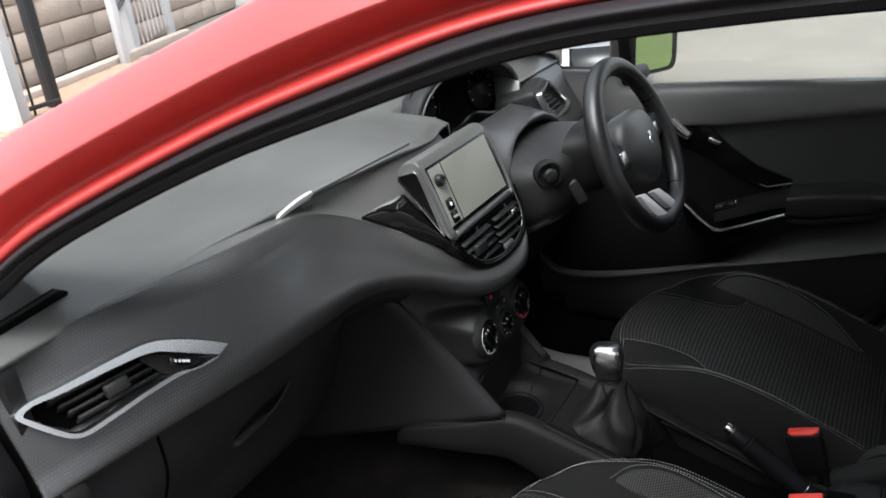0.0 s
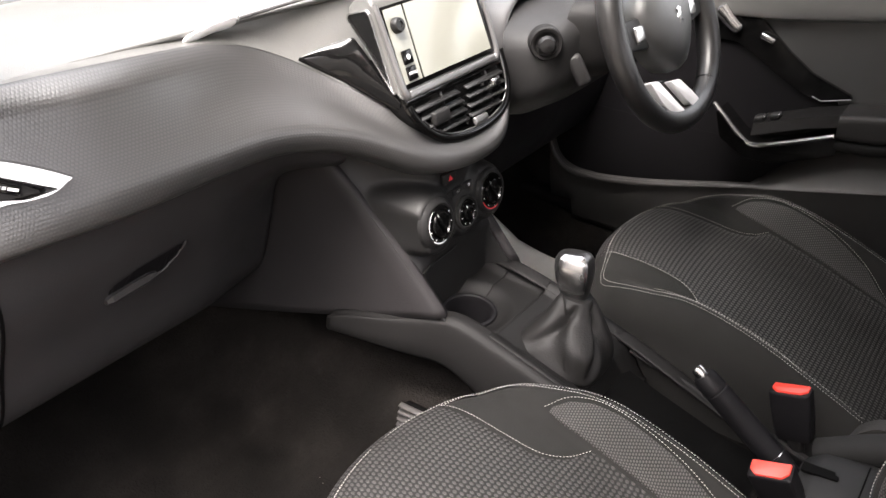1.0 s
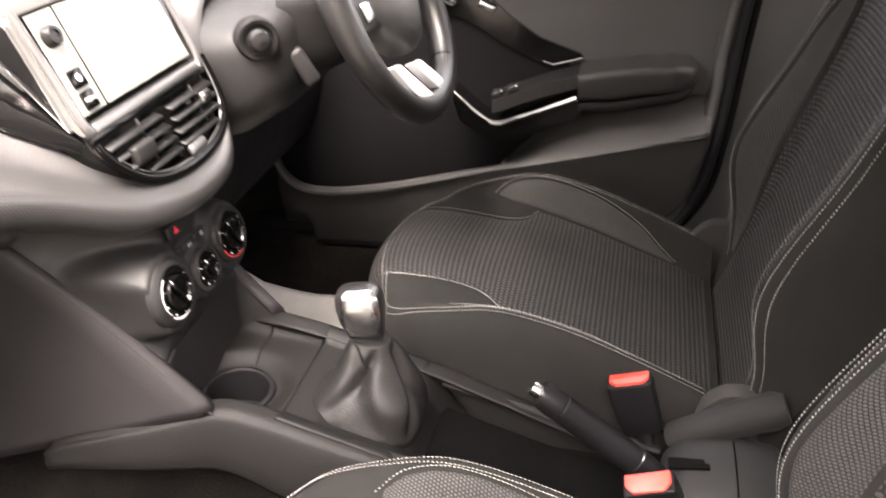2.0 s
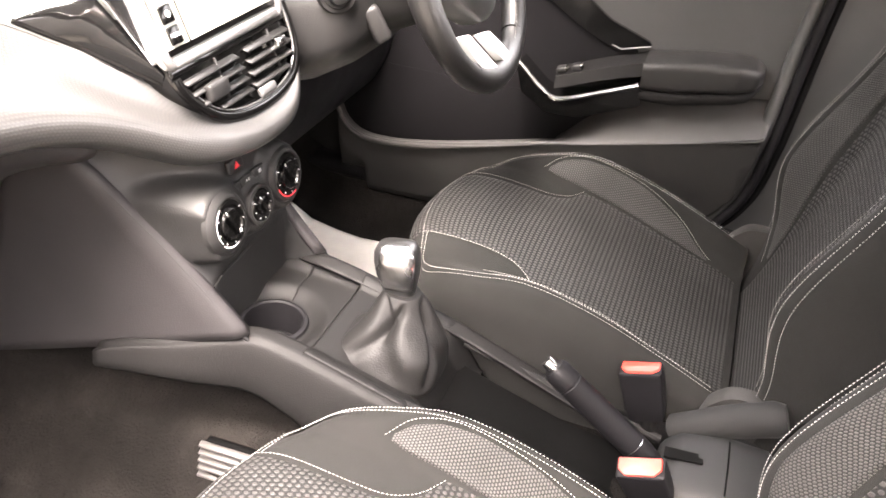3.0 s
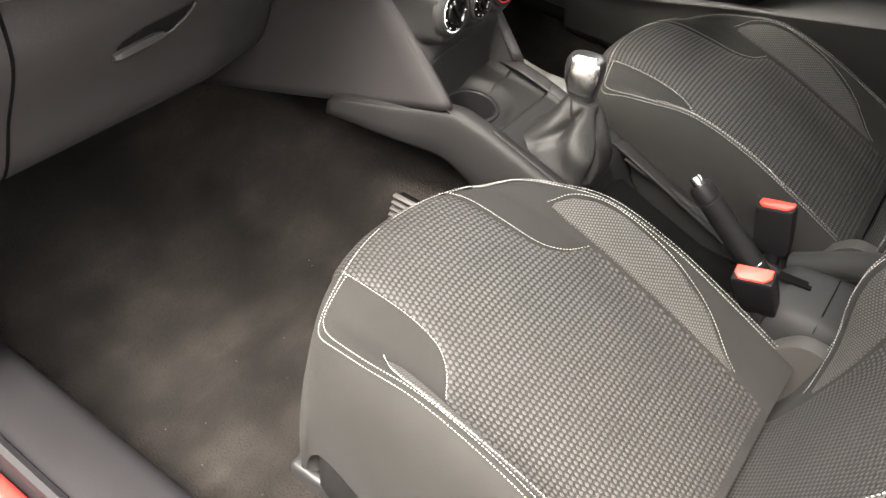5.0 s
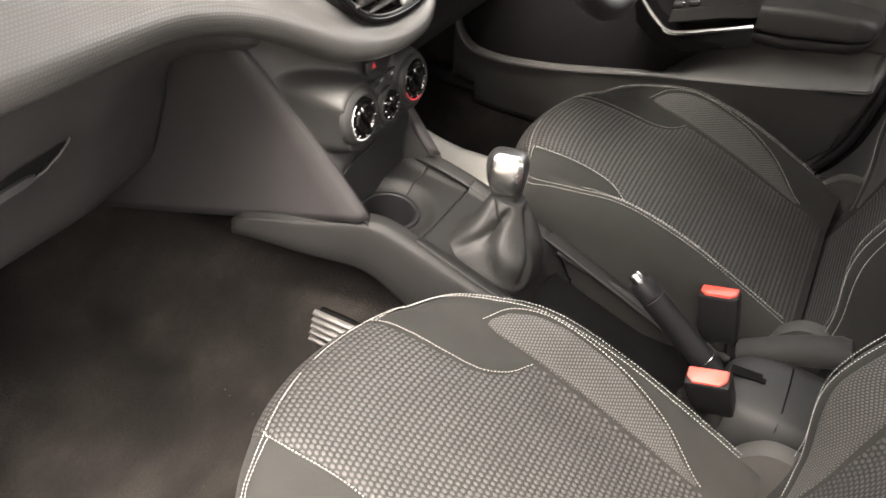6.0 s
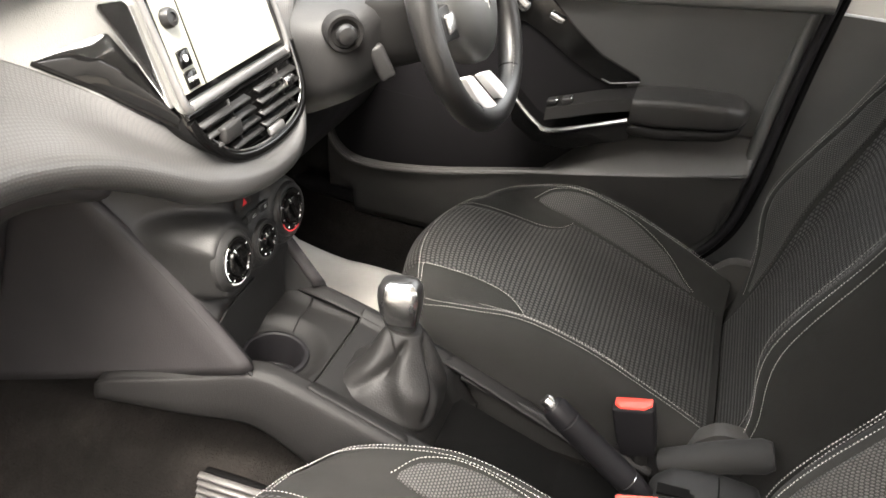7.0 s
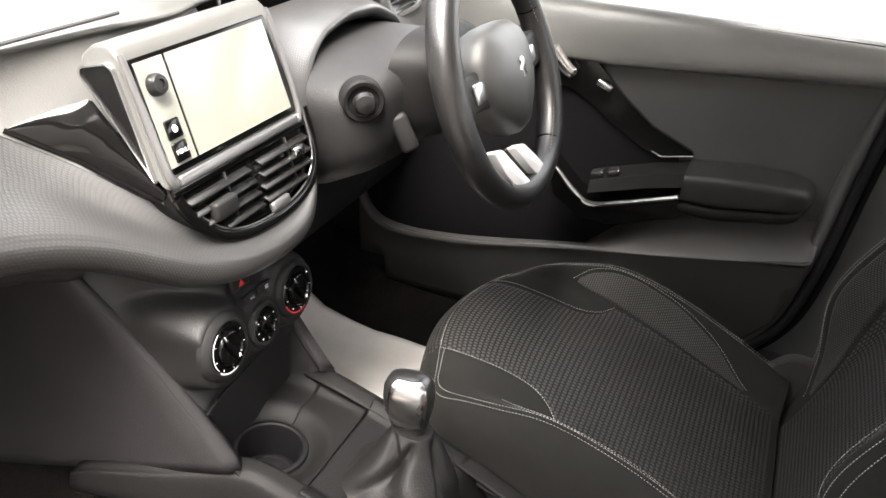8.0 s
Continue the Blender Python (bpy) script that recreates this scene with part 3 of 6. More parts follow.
def bedded(p):
    """The band lies flush under the side vent's frame and opens behind it."""
    q = VI @ Vector(p)
    a = max(0, -0.015 - q.x, q.x - 0.262)
    b = max(0, -0.064 - q.y, q.y - 0.026)
    w = max(0.0, 1 - math.hypot(a / 0.30, b / 0.09))
    w = w * w * (3 - 2 * w)
    q.z += (-0.001 - q.z) * w
    if inside(inner, q.x, q.y):
        q.z = -0.034
    return tuple(VENT @ q)


NB = 64
xs = smooth_x(260, -0.790, 0.135)
P = np.array([[(x, *band_point(x, s)) for s in np.linspace(0, 1, NB)] for x in xs])
P = blur(P, 0, 50)
for i, x in enumerate(xs):
    if x < -0.19:
        for j in range(NB):
            P[i, j] = bedded(P[i, j])
BAND_GRID = P
dpart("textured_band", grid_mesh("textured_band", P, 0.006, flip=True), BAND, "finely textured soft band")

# smooth upper skin from the band's crease to the foot of the windscreen
SX = np.linspace(-0.785, 0.755, 170)


def top_point(x, s):
    cy = table([-0.76, -0.50, -0.22, -0.05, 0.05, 0.16, 0.76], [0.500, 0.528, 0.515, 0.460, 0.450, 0.500, 0.500], x)
    cz = table([-0.76, -0.50, -0.22, -0.05, 0.05, 0.16, 0.76], [1.056, 1.046, 1.044, 1.056, 1.052, 1.040, 1.040], x)
    fy = 0.95 - 0.10 * (x / 0.75) ** 2
    return at_knot([(cy, cz), (cy + 0.05, cz + 0.012), (0.5 * (cy + fy), cz + 0.022), (fy - 0.04, 1.035), (fy, 1.00)], s * 4)


P = np.array([[(x, *top_point(x, s)) for s in np.linspace(0, 1, 60)] for x in SX])
P = blur(P, 0, 12)
# opened for the instrument cluster
cut = (np.abs(P[..., 0] - 0.362) < 0.165) & (P[..., 1] < 0.625)
P[..., 2] = np.where(cut, np.minimum(P[..., 2], 0.955), P[..., 2])
dpart("upper_skin", grid_mesh("upper_skin", P, 0.006), SOFT_TOP, "smooth soft upper skin")
# short step between the band's crease and the upper skin near the middle
MX = np.linspace(-0.785, 0.134, 90)
P1 = np.array([[[np.interp(x, xs, BAND_GRID[:, 0, c]) for c in range(3)] for x in MX], [(x, *(top_point(x, 0) + np.array([0.012, 0.0015]))) for x in MX]])
P1 = np.array([P1[0] + (P1[1] - P1[0]) * t + np.array([0, 0.006, -0.003]) * math.sin(math.pi * t) for t in np.linspace(0, 1, 10)])
dpart("middle_skin", grid_mesh("middle_skin", blur(P1, 1, 6)), SOFT_TOP)

# satin blade on the crease, with its thin line towards the screen
blade = catmull([(-0.312, 0.520, 1.034), (-0.27, 0.517, 1.042), (-0.231, 0.516, 1.044)], 12)
dpart("satin_blade", tube("satin_blade", blade, np.r_[0.0015, np.linspace(0.009, 0.012, 10), 0.009], 10, ((0, 0.7, 0.7), 0.45)), SILVER, "silver blade")
dpart("satin_line", tube("satin_line", catmull([(-0.226, 0.512, 1.047), (-0.15, 0.488, 1.056), (-0.03, 0.455, 1.068)], 20), 0.0030, 8), SATIN_GREY, "thin satin line along the dashboard")

# lower face with the glove box


def glove_point(x, s):
    f = table([-0.74, -0.3, -0.13], [0, 0, 0.035], x)
    uy, uz = table(XS, UND_Y, x), table(XS, UND_Z, x)
    return at_knot([(uy + 0.004, uz + 0.004), (uy + 0.028, uz - 0.02), (0.508 + f, 0.80), (0.545 + f, 0.715), (0.590 + f, 0.612), (0.70, 0.575), (0.90, 0.57)], s * 6)


P = np.array([[(x, *glove_point(x, s)) for s in np.linspace(0, 1, 40)] for x in np.linspace(-0.780, -0.165, 60)])
P = blur(P, 0, 4)
dpart("glove_box_face", grid_mesh("glove_box_face", P, 0.004, flip=True), LOWER_DASH, "grained plastic glove box face")
# the lid's shut lines
for gx, a, b in ((-0.622, 0.05, 0.66),):
    path = np.array([(gx + 0.014 * math.sin(math.pi * min(1.0, s * 1.3)) - 0.02 * s, *(glove_point(gx, s) + np.array([-0.001, 0.0]))) for s in np.linspace(a, b, 24)])
    dpart("shut_line", tube("shut_line", path, 0.0022, 6), VOID)
# pull handle: a flat dark sheet painting the pocket's shade, a wedge-shaped pull at its foot and a thin arc round its
# side
def on_glove(x, z, lift):
    s = np.linspace(0.05, 0.7, 80)
    line = np.array([glove_point(x, q) for q in s])
    k = int(np.argmin(abs(line[:, 1] - z)))
    return Vector((x, float(line[k, 0]) - lift, z))


pocket = rounded([(-0.482, 0.765), (-0.440, 0.778), (-0.384, 0.783), (-0.366, 0.786), (-0.376, 0.768), (-0.402, 0.750), (-0.476, 0.744)], 0.010, 5)
bm = bmesh.new()
bm.faces.new([bm.verts.new(on_glove(x, z, 0.0022)) for x, z in pocket])
bmesh.ops.triangulate(bm, faces=bm.faces[:])
dpart("handle_pocket_shade", bm, RUBBER)
arc = [on_glove(x, z, 0.004) for x, z in catmull([(-0.482, 0.743), (-0.440, 0.744), (-0.402, 0.752), (-0.376, 0.770), (-0.365, 0.787)], 24)]
dpart("handle_arc", tube("handle_arc", arc, 0.0018, 6), LOWER_DASH)
pull = [[on_glove(x, zc + dz, 0.004 + up) for dz, up in ((-0.003, -0.004), (-0.004 * w, 0.005 * w), (0.005 * w, 0.0095 * w), (0.014 * w, 0.004 * w), (0.014 * w, -0.004))] for x, zc, w in ((-0.484, 0.744, 0.5), (-0.478, 0.744, 0.9), (-0.450, 0.746, 1.0), (-0.424, 0.749, 0.95), (-0.410, 0.752, 0.4))]
dpart("handle", loft("handle", pull), LOWER_DASH, "black glove box pull handle")

# end cap at the door
cap = [(0.50, 0.95), (0.485, 0.885), (0.505, 0.80), (0.545, 0.68), (0.57, 0.56), (0.80, 0.56), (0.90, 1.0), (0.55, 1.06), (0.50, 1.055)]
for s in (-1, 1):
    dpart("end_cap", prism("end_cap", rounded(cap, 0.02), 0.02, 0.004, Matrix.Translation((s * 0.775 - (0.02 if s > 0 else 0), 0, 0)) @ frame_of((0, 0, 0), (0, 1, 0), (0, 0, 1))), BLACK_PLASTIC)


# side vent: a swept satin frame, slats and thumb tab
side_vent = part("side_vent", ring_plate("side_vent", outer, inner, 0.016, VENT @ pose(0, 0, -0.004), 0.006), SATIN_CHROME, dash, "satin chrome swept vent frame", DM)
# near-black floor: the shade inside the vent is in its colour
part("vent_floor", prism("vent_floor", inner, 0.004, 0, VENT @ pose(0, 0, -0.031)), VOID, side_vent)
for k in range(4):
    y = -0.034 + 0.0105 * k
    part("slat", box_me("slat", 0.120 - 0.006 * k, 0.0034, 0.018, 0.001, 1, VENT @ pose(0.158 - 0.004 * k, y, -0.010, 28)), BLACK_PLASTIC, side_vent)
part("thumb_tab", box_me("thumb_tab", 0.030, 0.016, 0.010, 0.003, 2, VENT @ pose(0.148, -0.018, 0.006)), BLACK_PLASTIC, side_vent)
part("switch_panel", prism("switch_panel", rounded([(0.036, 0.007), (0.046, -0.003), (0.072, -0.019), (0.098, -0.032), (0.112, -0.034), (0.092, -0.004), (0.086, 0.001), (0.056, 0.006)], 0.004), 0.004, 0.001, VENT @ pose(0, 0, -0.004)), DARK_PLASTIC, side_vent)
part("airbag_switch", box_me("airbag_switch", 0.028, 0.010, 0.006, 0.002, 2, VENT @ pose(0.067, -0.0075, 0.001, 0, 0, -28)), GLOSS_BLACK, side_vent)
for k, w in enumerate((0.003, 0.003, 0.004, 0.006)):
    part("marking", box_me("marking", w, 0.003, 0.001, 0, 1, VENT @ pose(0.073 - 0.0045 * k, -0.0107 + 0.0024 * k, 0.0042, 0, 0, -28)), MARKING, side_vent)

# demister slot beside the windscreen
slot = part("demister_vent", box_me("demister_vent", 0.16, 0.024, 0.006, 0.002, 1, pose(-0.715, 0.560, 1.0665, 5, 0, 10)), VOID, dash, "", DM)
part("slat", box_me("slat", 0.150, 0.004, 0.008, 0.001, 1, pose(-0.715, 0.560, 1.0675, 5, 0, 10)), BLACK_PLASTIC, slot)

# ---- centre: glossy surround, vents and screen ----
# plane of the vent face and screen, leaning back; its foot line is the screen's lower edge
SP = frame_of((0.012, 0.350, 0.945), (1, 0.0, 0.0), (0, 0.36, 1.0))
gl_low = catmull([(-0.113, 0.030), (-0.113, -0.022), (-0.100, -0.052), (-0.072, -0.080), (-0.035, -0.095), (0.010, -0.1005), (0.055, -0.099), (0.092, -0.090), (0.116, -0.072), (0.127, -0.045), (0.129, 0.0)], 60)
gl_out = [tuple(p) for p in gl_low] + [(0.120, 0.05), (-0.118, 0.05)]
dpart("gloss_surround", prism("gloss_surround", gl_out, 0.036, 0.005, SP @ pose(0, 0, -0.038), 3), GLOSS_BLACK, "glossy black vent surround")
# glossy panel that runs from the screen along the band's crease
rows = []
for t in np.linspace(0, 1, 40):
    x = -0.166 + 0.068 * t
    a = np.array([x, *(band_point(x, 0) + np.array([-0.002, 0.003]))])
    b = np.array(SP @ Vector((-0.116, 0.112 - 0.128 * t, -0.066 + 0.060 * t)))
    b = a + (b - a) * min(1.0, t * 4.5 + 0.04)
    lift = np.array([-0.003, -0.002, 0.005]) * min(1, 3 * t)
    rows.append([a + (b - a) * q + lift * math.sin(math.pi * q) for q in np.linspace(0, 1, 14)])
dpart("gloss_wing", grid_mesh("gloss_wing", np.array(rows), flip=True), GLOSS_BLACK, "glossy black wing panel")
dpart("gloss_edge", tube("gloss_edge", [r[0] + np.array([0, 0, 0.001]) for r in rows], 0.0028, 6), GLOSS_BLACK)
vent_l = rounded([(-0.108, -0.022), (-0.103, -0.038), (-0.085, -0.058), (-0.055, -0.076), (-0.020, -0.084), (0.004, -0.086), (0.004, -0.022)], 0.007, 4)
vent_r = rounded([(0.010, -0.022), (0.010, -0.086), (0.050, -0.085), (0.086, -0.076), (0.108, -0.060), (0.118, -0.040), (0.119, -0.022)], 0.007, 4)
for outline, cx, half in ((vent_l, -0.050, 0.050), (vent_r, 0.062, 0.048)):
    # shallow near-black plate paints the shade behind the slats
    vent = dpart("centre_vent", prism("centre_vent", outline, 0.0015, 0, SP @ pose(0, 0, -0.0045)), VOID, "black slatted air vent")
    for k in range(4):
        y = -0.031 - 0.0135 * k
        lo = [p[0] for p in outline if p[1] <= y + 0.004] or [cx]
        w = min(2 * half, max(lo) - min(lo)) - 0.004
        part("slat", box_me("slat", w + 0.003, 0.0028, 0.014, 0.0008, 1, SP @ pose((max(lo) + min(lo)) / 2, y, -0.0005, 34)), SATIN_DARK, vent)
    part("divider", box_me("divider", 0.003, 0.050, 0.010, 0.0008, 1, SP @ pose(cx + 0.012, -0.047, -0.0035)), BLACK_PLASTIC, vent)
part("tab", box_me("tab", 0.036, 0.020, 0.012, 0.004, 3, SP @ pose(-0.060, -0.052, 0.006, 12)), BLACK_PLASTIC, dash, "", DM)
part("tab", box_me("tab", 0.020, 0.012, 0.010, 0.003, 3, SP @ pose(0.085, -0.042, 0.005, 12)), SATIN_CHROME, dash, "", DM)
part("vent_rim", tube("vent_rim", [SP @ Vector((x * 0.972, y * 0.955 - 0.001, 0.0)) for x, y in gl_low[6:]], 0.0075, 12, ((0, -0.94, 0.34), 0.55)), GLOSS_BLACK, dash, "", DM)
part("vent_line", tube("vent_line", [SP @ Vector((x * 0.925, y * 0.895, 0.0022)) for x, y in gl_low[12:]], 0.0011, 6), SATIN_GREY, dash, "thin satin line round the vents", DM)
part("vent_thumbwheel", box_me("vent_thumbwheel", 0.034, 0.012, 0.008, 0.004, 3, SP @ pose(0.028, -0.083, 0.004)), SATIN_GREY, dash, "small satin thumbwheel", DM)
part("gloss_strip", box_me("gloss_strip", 0.232, 0.010, 0.006, 0.002, 2, SP @ pose(0.003, -0.0165, -0.0015)), GLOSS_BLACK, dash, "", DM)

screen = thing("touch_screen", "switched-off touch screen in satin-framed black housing on dashboard", "car display", (0, 0.37, 1.0))
SM = Matrix.Translation((0, -0.37, -1.0))


def spart(name, me, mat, label=""):
    return part(name, me, mat, screen, label, SM)


hs = rounded([(-0.016, 0.001), (0.114, 0.001), (0.129, -0.008), (0.132, -0.026), (0.124, -0.046), (0.104, -0.046), (0.014, -0.014)], 0.008, 5)
rings = []
for x, k in ((-0.1165, 0.94), (-0.1145, 0.985), (-0.110, 1.0), (0.110, 1.0), (0.1145, 0.985), (0.1165, 0.94)):
    bend = 0.003 * (1 - (x / 0.117) ** 2)
    rings.append([SP @ Vector((x - 0.002, 0.06 + (y - 0.06) * k + (bend if y > 0.1 else 0), -0.03 + (z + 0.03) * k)) for y, z in hs])
spart("housing", loft("housing", rings), SOFT_TOP, "soft black housing with rounded top")
side_o = rounded([(-0.004, -0.007), (0.106, -0.007), (0.114, -0.012), (0.116, -0.046), (0.108, -0.050), (0.058, -0.029)], 0.004, 5)
side_i = rounded([(0.006, -0.0085), (0.105, -0.0085), (0.1115, -0.0125), (0.1135, -0.044), (0.1070, -0.0468), (0.060, -0.0268)], 0.003, 5)
for s in (-1, 1):
    flip = [(y, s * z) for y, z in side_o], [(y, s * z) for y, z in side_i]
    SIDE = SP @ Matrix.Translation((s * 0.1155 - 0.002, 0, 0)) @ Matrix(((0, 0, s, 0), (1, 0, 0, 0), (0, s, 0, 0), (0, 0, 0, 1)))
    frame_me = ring_plate("side_frame", flip[0], flip[1], 0.006, SIDE)
    spart("side_frame", frame_me, SATIN_CHROME, "satin silver side frame")
    spart("side_inset", prism("side_inset", flip[1], 0.003, 0, SIDE), GLOSS_BLACK, "glossy black inset")
bez = rounded([(-0.106, -0.001), (0.112, -0.001), (0.101, 0.111), (-0.112, 0.111)], 0.004, 4)
spart("bezel", prism("bezel", bez, 0.003, 0.001, SP), GLOSS_BLACK, "glossy black bezel")
disp = [(-0.066, 0.006), (0.098, 0.006), (0.093, 0.107), (-0.066, 0.107)]
spart("display", prism("display", disp, 0.0012, 0, SP @ pose(0, 0, 0.0032)), SCREEN, "switched-off display coloured pale for reflected sky")
key_strip = [(-0.108, 0.006), (-0.070, 0.006), (-0.070, 0.107), (-0.108, 0.107)]
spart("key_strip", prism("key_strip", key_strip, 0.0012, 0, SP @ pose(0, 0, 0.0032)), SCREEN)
spart("volume_knob", lathe("volume_knob", [(0.0, 0.0), (0.0108, 0.0), (0.0104, 0.006), (0.0088, 0.009), (0.0050, 0.0094), (0.0046, 0.0075), (0.0, 0.0075)], 28, SP @ pose(-0.092, 0.083, 0.0044)), SATIN_DARK, "black ribbed volume knob")
for k in range(2):
    spart("key", box_me("key", 0.020, 0.019, 0.004, 0.002, 2, SP @ pose(-0.089, 0.040 - 0.022 * k, 0.005)), GLOSS_BLACK)
    if k == 0:
        spart("marking", lathe("marking", [(0.0022, 0), (0.0036, 0), (0.0036, 0.0006), (0.0022, 0.0006)], 16, SP @ pose(-0.089, 0.040, 0.0070)), MARKING)
# satin arms either side and the strip under the glass
for s in (-1, 1):
    arm = [(s * 0.113, 0.117, -0.001), (s * 0.1135, 0.06, 0.002), (s * 0.1125, 0.004, 0.003), (s * 0.106, -0.014, 0.002)]
    spart("satin_arm", tube("satin_arm", [SP @ Vector((x - 0.001, y, z)) for x, y, z in catmull(arm, 18)], np.r_[0.003, np.linspace(0.0040, 0.0050, 16), 0.003], 10), SATIN_GREY, "satin silver side arm")
spart("satin_foot", box_me("satin_foot", 0.208, 0.012, 0.008, 0.0035, 3, SP @ pose(0.002, -0.009, 0.001)), SATIN_GREY, "satin silver strip")
word = bpy.data.curves.new("menu_word", "FONT")
word.body, word.size, word.align_x, word.align_y = "MENU", 0.0062, "CENTER", "CENTER"
carrier = bpy.data.objects.new("menu_word", word)
spart("menu_word", bpy.data.meshes.new_from_object(carrier), MARKING).matrix_basis = SM @ SP @ pose(-0.089, 0.018, 0.0074)
bpy.data.objects.remove(carrier)

# ---- centre stack with heater controls ----
stack = thing("heater_panel", "black heater control panel with three round knobs", "heater controls", (0, 0.33, 0.72))
KM = Matrix.Translation((0, -0.33, -0.72))
FACE = frame_of((0, 0.330, 0.735), (1, 0, 0), (0, 0.16, 1.0))


def kpart(name, me, mat, label="", parent=None):
    return part(name, me, mat, parent or stack, label, KM if parent is None else None)


# one skin from flank to flank: a barrel swells round each dial, and the foot falls back behind the cup holder
EA, EB = np.array([-0.142, 0.500, 0.862]), np.array([-0.1065, 0.281, 0.606])
DIALS = ((-0.068, 0.0285, 0.002, 0.015), (0.0, 0.021, -0.008, 0.009), (0.069, 0.0285, 0.002, 0.013))


def ease(v):
    v = min(1.0, max(0.0, v))
    return v * v * (3 - 2 * v)


def stack_y(x, z, e):
    """Depth of the skin at a place across it and a height."""
    edge = e[1] + 0.004
    mid = table([0.56, 0.62, 0.665, 0.70, 0.80, 0.87], [0.334, 0.335, 0.335, 0.330, 0.341, 0.352], z)
    w = ease((abs(x) - 0.035) / max(0.02, abs(e[0]) - 0.035))
    y = mid + (max(edge, mid - 0.004) - mid) * w if edge > mid else mid + (edge - mid) * ease((abs(x) - 0.080) / max(0.012, abs(e[0]) - 0.084))
    for cx, r, cy, grow in DIALS:
        d = math.hypot(x - cx, (z - 0.735 - cy) * 1.0)
        k = ease((r + grow + 0.014 - d) / 0.014) * ease((abs(e[0]) - 0.004 - abs(x)) / 0.014)
        front = 0.330 + 0.16 * (z - 0.735) - 0.010
        y += (min(y, front) - y) * k
    return y


rows = []
for t in np.linspace(0, 1.12, 150):
    e = EA + (EB - EA) * t + np.array([0.008, 0.0, 0.0]) * math.sin(math.pi * min(t, 1))
    ex = abs(e[0]) + 0.001
    rows.append([(x, stack_y(x, e[2], e), e[2]) for x in np.linspace(-ex, ex, 170)])
P = np.array(rows)
P[..., 1] = blur(blur(P[..., 1], 0, 3), 1, 3)
kpart("panel", grid_mesh("panel", P, 0.003), BLACK_PLASTIC, "grained plastic panel with swelling dial barrels")
kpart("tray_lip", tube("tray_lip", catmull([(-0.104, 0.322, 0.668), (-0.070, 0.329, 0.668), (-0.030, 0.332, 0.667), (-0.004, 0.333, 0.668)], 20), 0.0016, 6), SATIN_DARK, "thin tray lip under the dials")
for cx, r, cy, grow in DIALS:
    kpart("pod", lathe("pod", [(0.0, 0.0), (r + grow * 0.75, 0.0), (r + grow * 0.70, 0.006), (r + 0.006, 0.0110), (r + 0.003, 0.0122), (r + 0.001, 0.0118), (r + 0.0005, 0.007), (0.0, 0.007)], 48, FACE @ pose(cx, cy, 0.004)), BLACK_PLASTIC)
    dial = kpart("dial", lathe("dial", [(0.0, 0.0), (r, 0.0), (r, 0.0045), (r - 0.0012, 0.0060), (r - 0.0060, 0.0062), (r - 0.0072, 0.0050), (r - 0.0085, 0.0050), (r - 0.0095, 0.0092), (r - 0.0105, 0.0100), (r - 0.0115, 0.0080), (0.0, 0.0062)], 48, FACE @ pose(cx, cy, 0.0105)), GLOSS_BLACK, "glossy black rotary knob")
    part("grip", box_me("grip", 0.006, 1.15 * r, 0.007, 0.003, 3, FACE @ pose(cx, cy, 0.0185, 0, 0, 25)), GLOSS_BLACK, dial)
    for k in range(7):
        w = radians(-210 + 40 * k)
        part("tick", box_me("tick", 0.0006, 0.0020, 0.0006, 0, 1, FACE @ pose(cx + (r - 0.0035) * math.cos(w), cy + (r - 0.0035) * math.sin(w), 0.0169, 0, 0, math.degrees(w) - 90)), MARKING, dial)
    part("pointer", box_me("pointer", 0.0011, 0.0050, 0.0006, 0, 1, FACE @ pose(cx - 0.0075 * (r / 0.0285), cy + 0.0165 * (r / 0.0285), 0.0200, 0, 0, 25)), MARKING, dial)
    if cx:
        a, b, mat, name = (200, 290, RED_MARK, "red_arc") if cx > 0 else (225, 285, MARKING, "white_arc")
        arc = [FACE @ Vector((cx + (r + 0.0006) * math.cos(w), cy + (r + 0.0006) * math.sin(w), 0.0160)) for w in np.linspace(radians(a), radians(b), 16)]
        part(name, tube(name, arc, 0.0008, 6), mat, dial)
    if cx < 0:
        arc = [FACE @ Vector((cx + (r - 0.0010) * math.cos(w), cy + (r - 0.0010) * math.sin(w), 0.0163)) for w in np.linspace(radians(120), radians(215), 20)]
        part("white_arc", tube("white_arc", arc, 0.0004, 6), MARKING, dial)
for k, x in enumerate((-0.032, -0.004, 0.024)):
    btn = kpart("button", box_me("button", 0.026, 0.012, 0.006, 0.002, 2, FACE @ pose(x, 0.028, 0.003)), BLACK_PLASTIC)
    if k == 0:
        part("marking", lathe("marking", [(0.0018, 0), (0.0027, 0), (0.0027, 0.0004), (0.0018, 0.0004)], 14, FACE @ pose(x, 0.028, 0.0061)), MARKING, btn)
    if k == 2:
        for q in (-0.0016, 0.0, 0.0016):
            part("marking", box_me("marking", 0.0052, 0.0006, 0.0005, 0, 1, FACE @ pose(x, 0.028 + q, 0.0062)), MARKING, btn)
letters = bpy.data.curves.new("button_letters", "FONT")
letters.body, letters.size, letters.align_x, letters.align_y = "A/C", 0.0052, "CENTER", "CENTER"
carrier = bpy.data.objects.new("button_letters", letters)
kpart("button_letters", bpy.data.meshes.new_from_object(carrier), MARKING).matrix_basis = KM @ FACE @ pose(-0.004, 0.028, 0.0064)
bpy.data.objects.remove(carrier)
hz = kpart("hazard_switch", box_me("hazard_switch", 0.030, 0.016, 0.006, 0.002, 2, FACE @ pose(-0.018, 0.055, 0.003)), BLACK_PLASTIC, "hazard switch with red triangle")
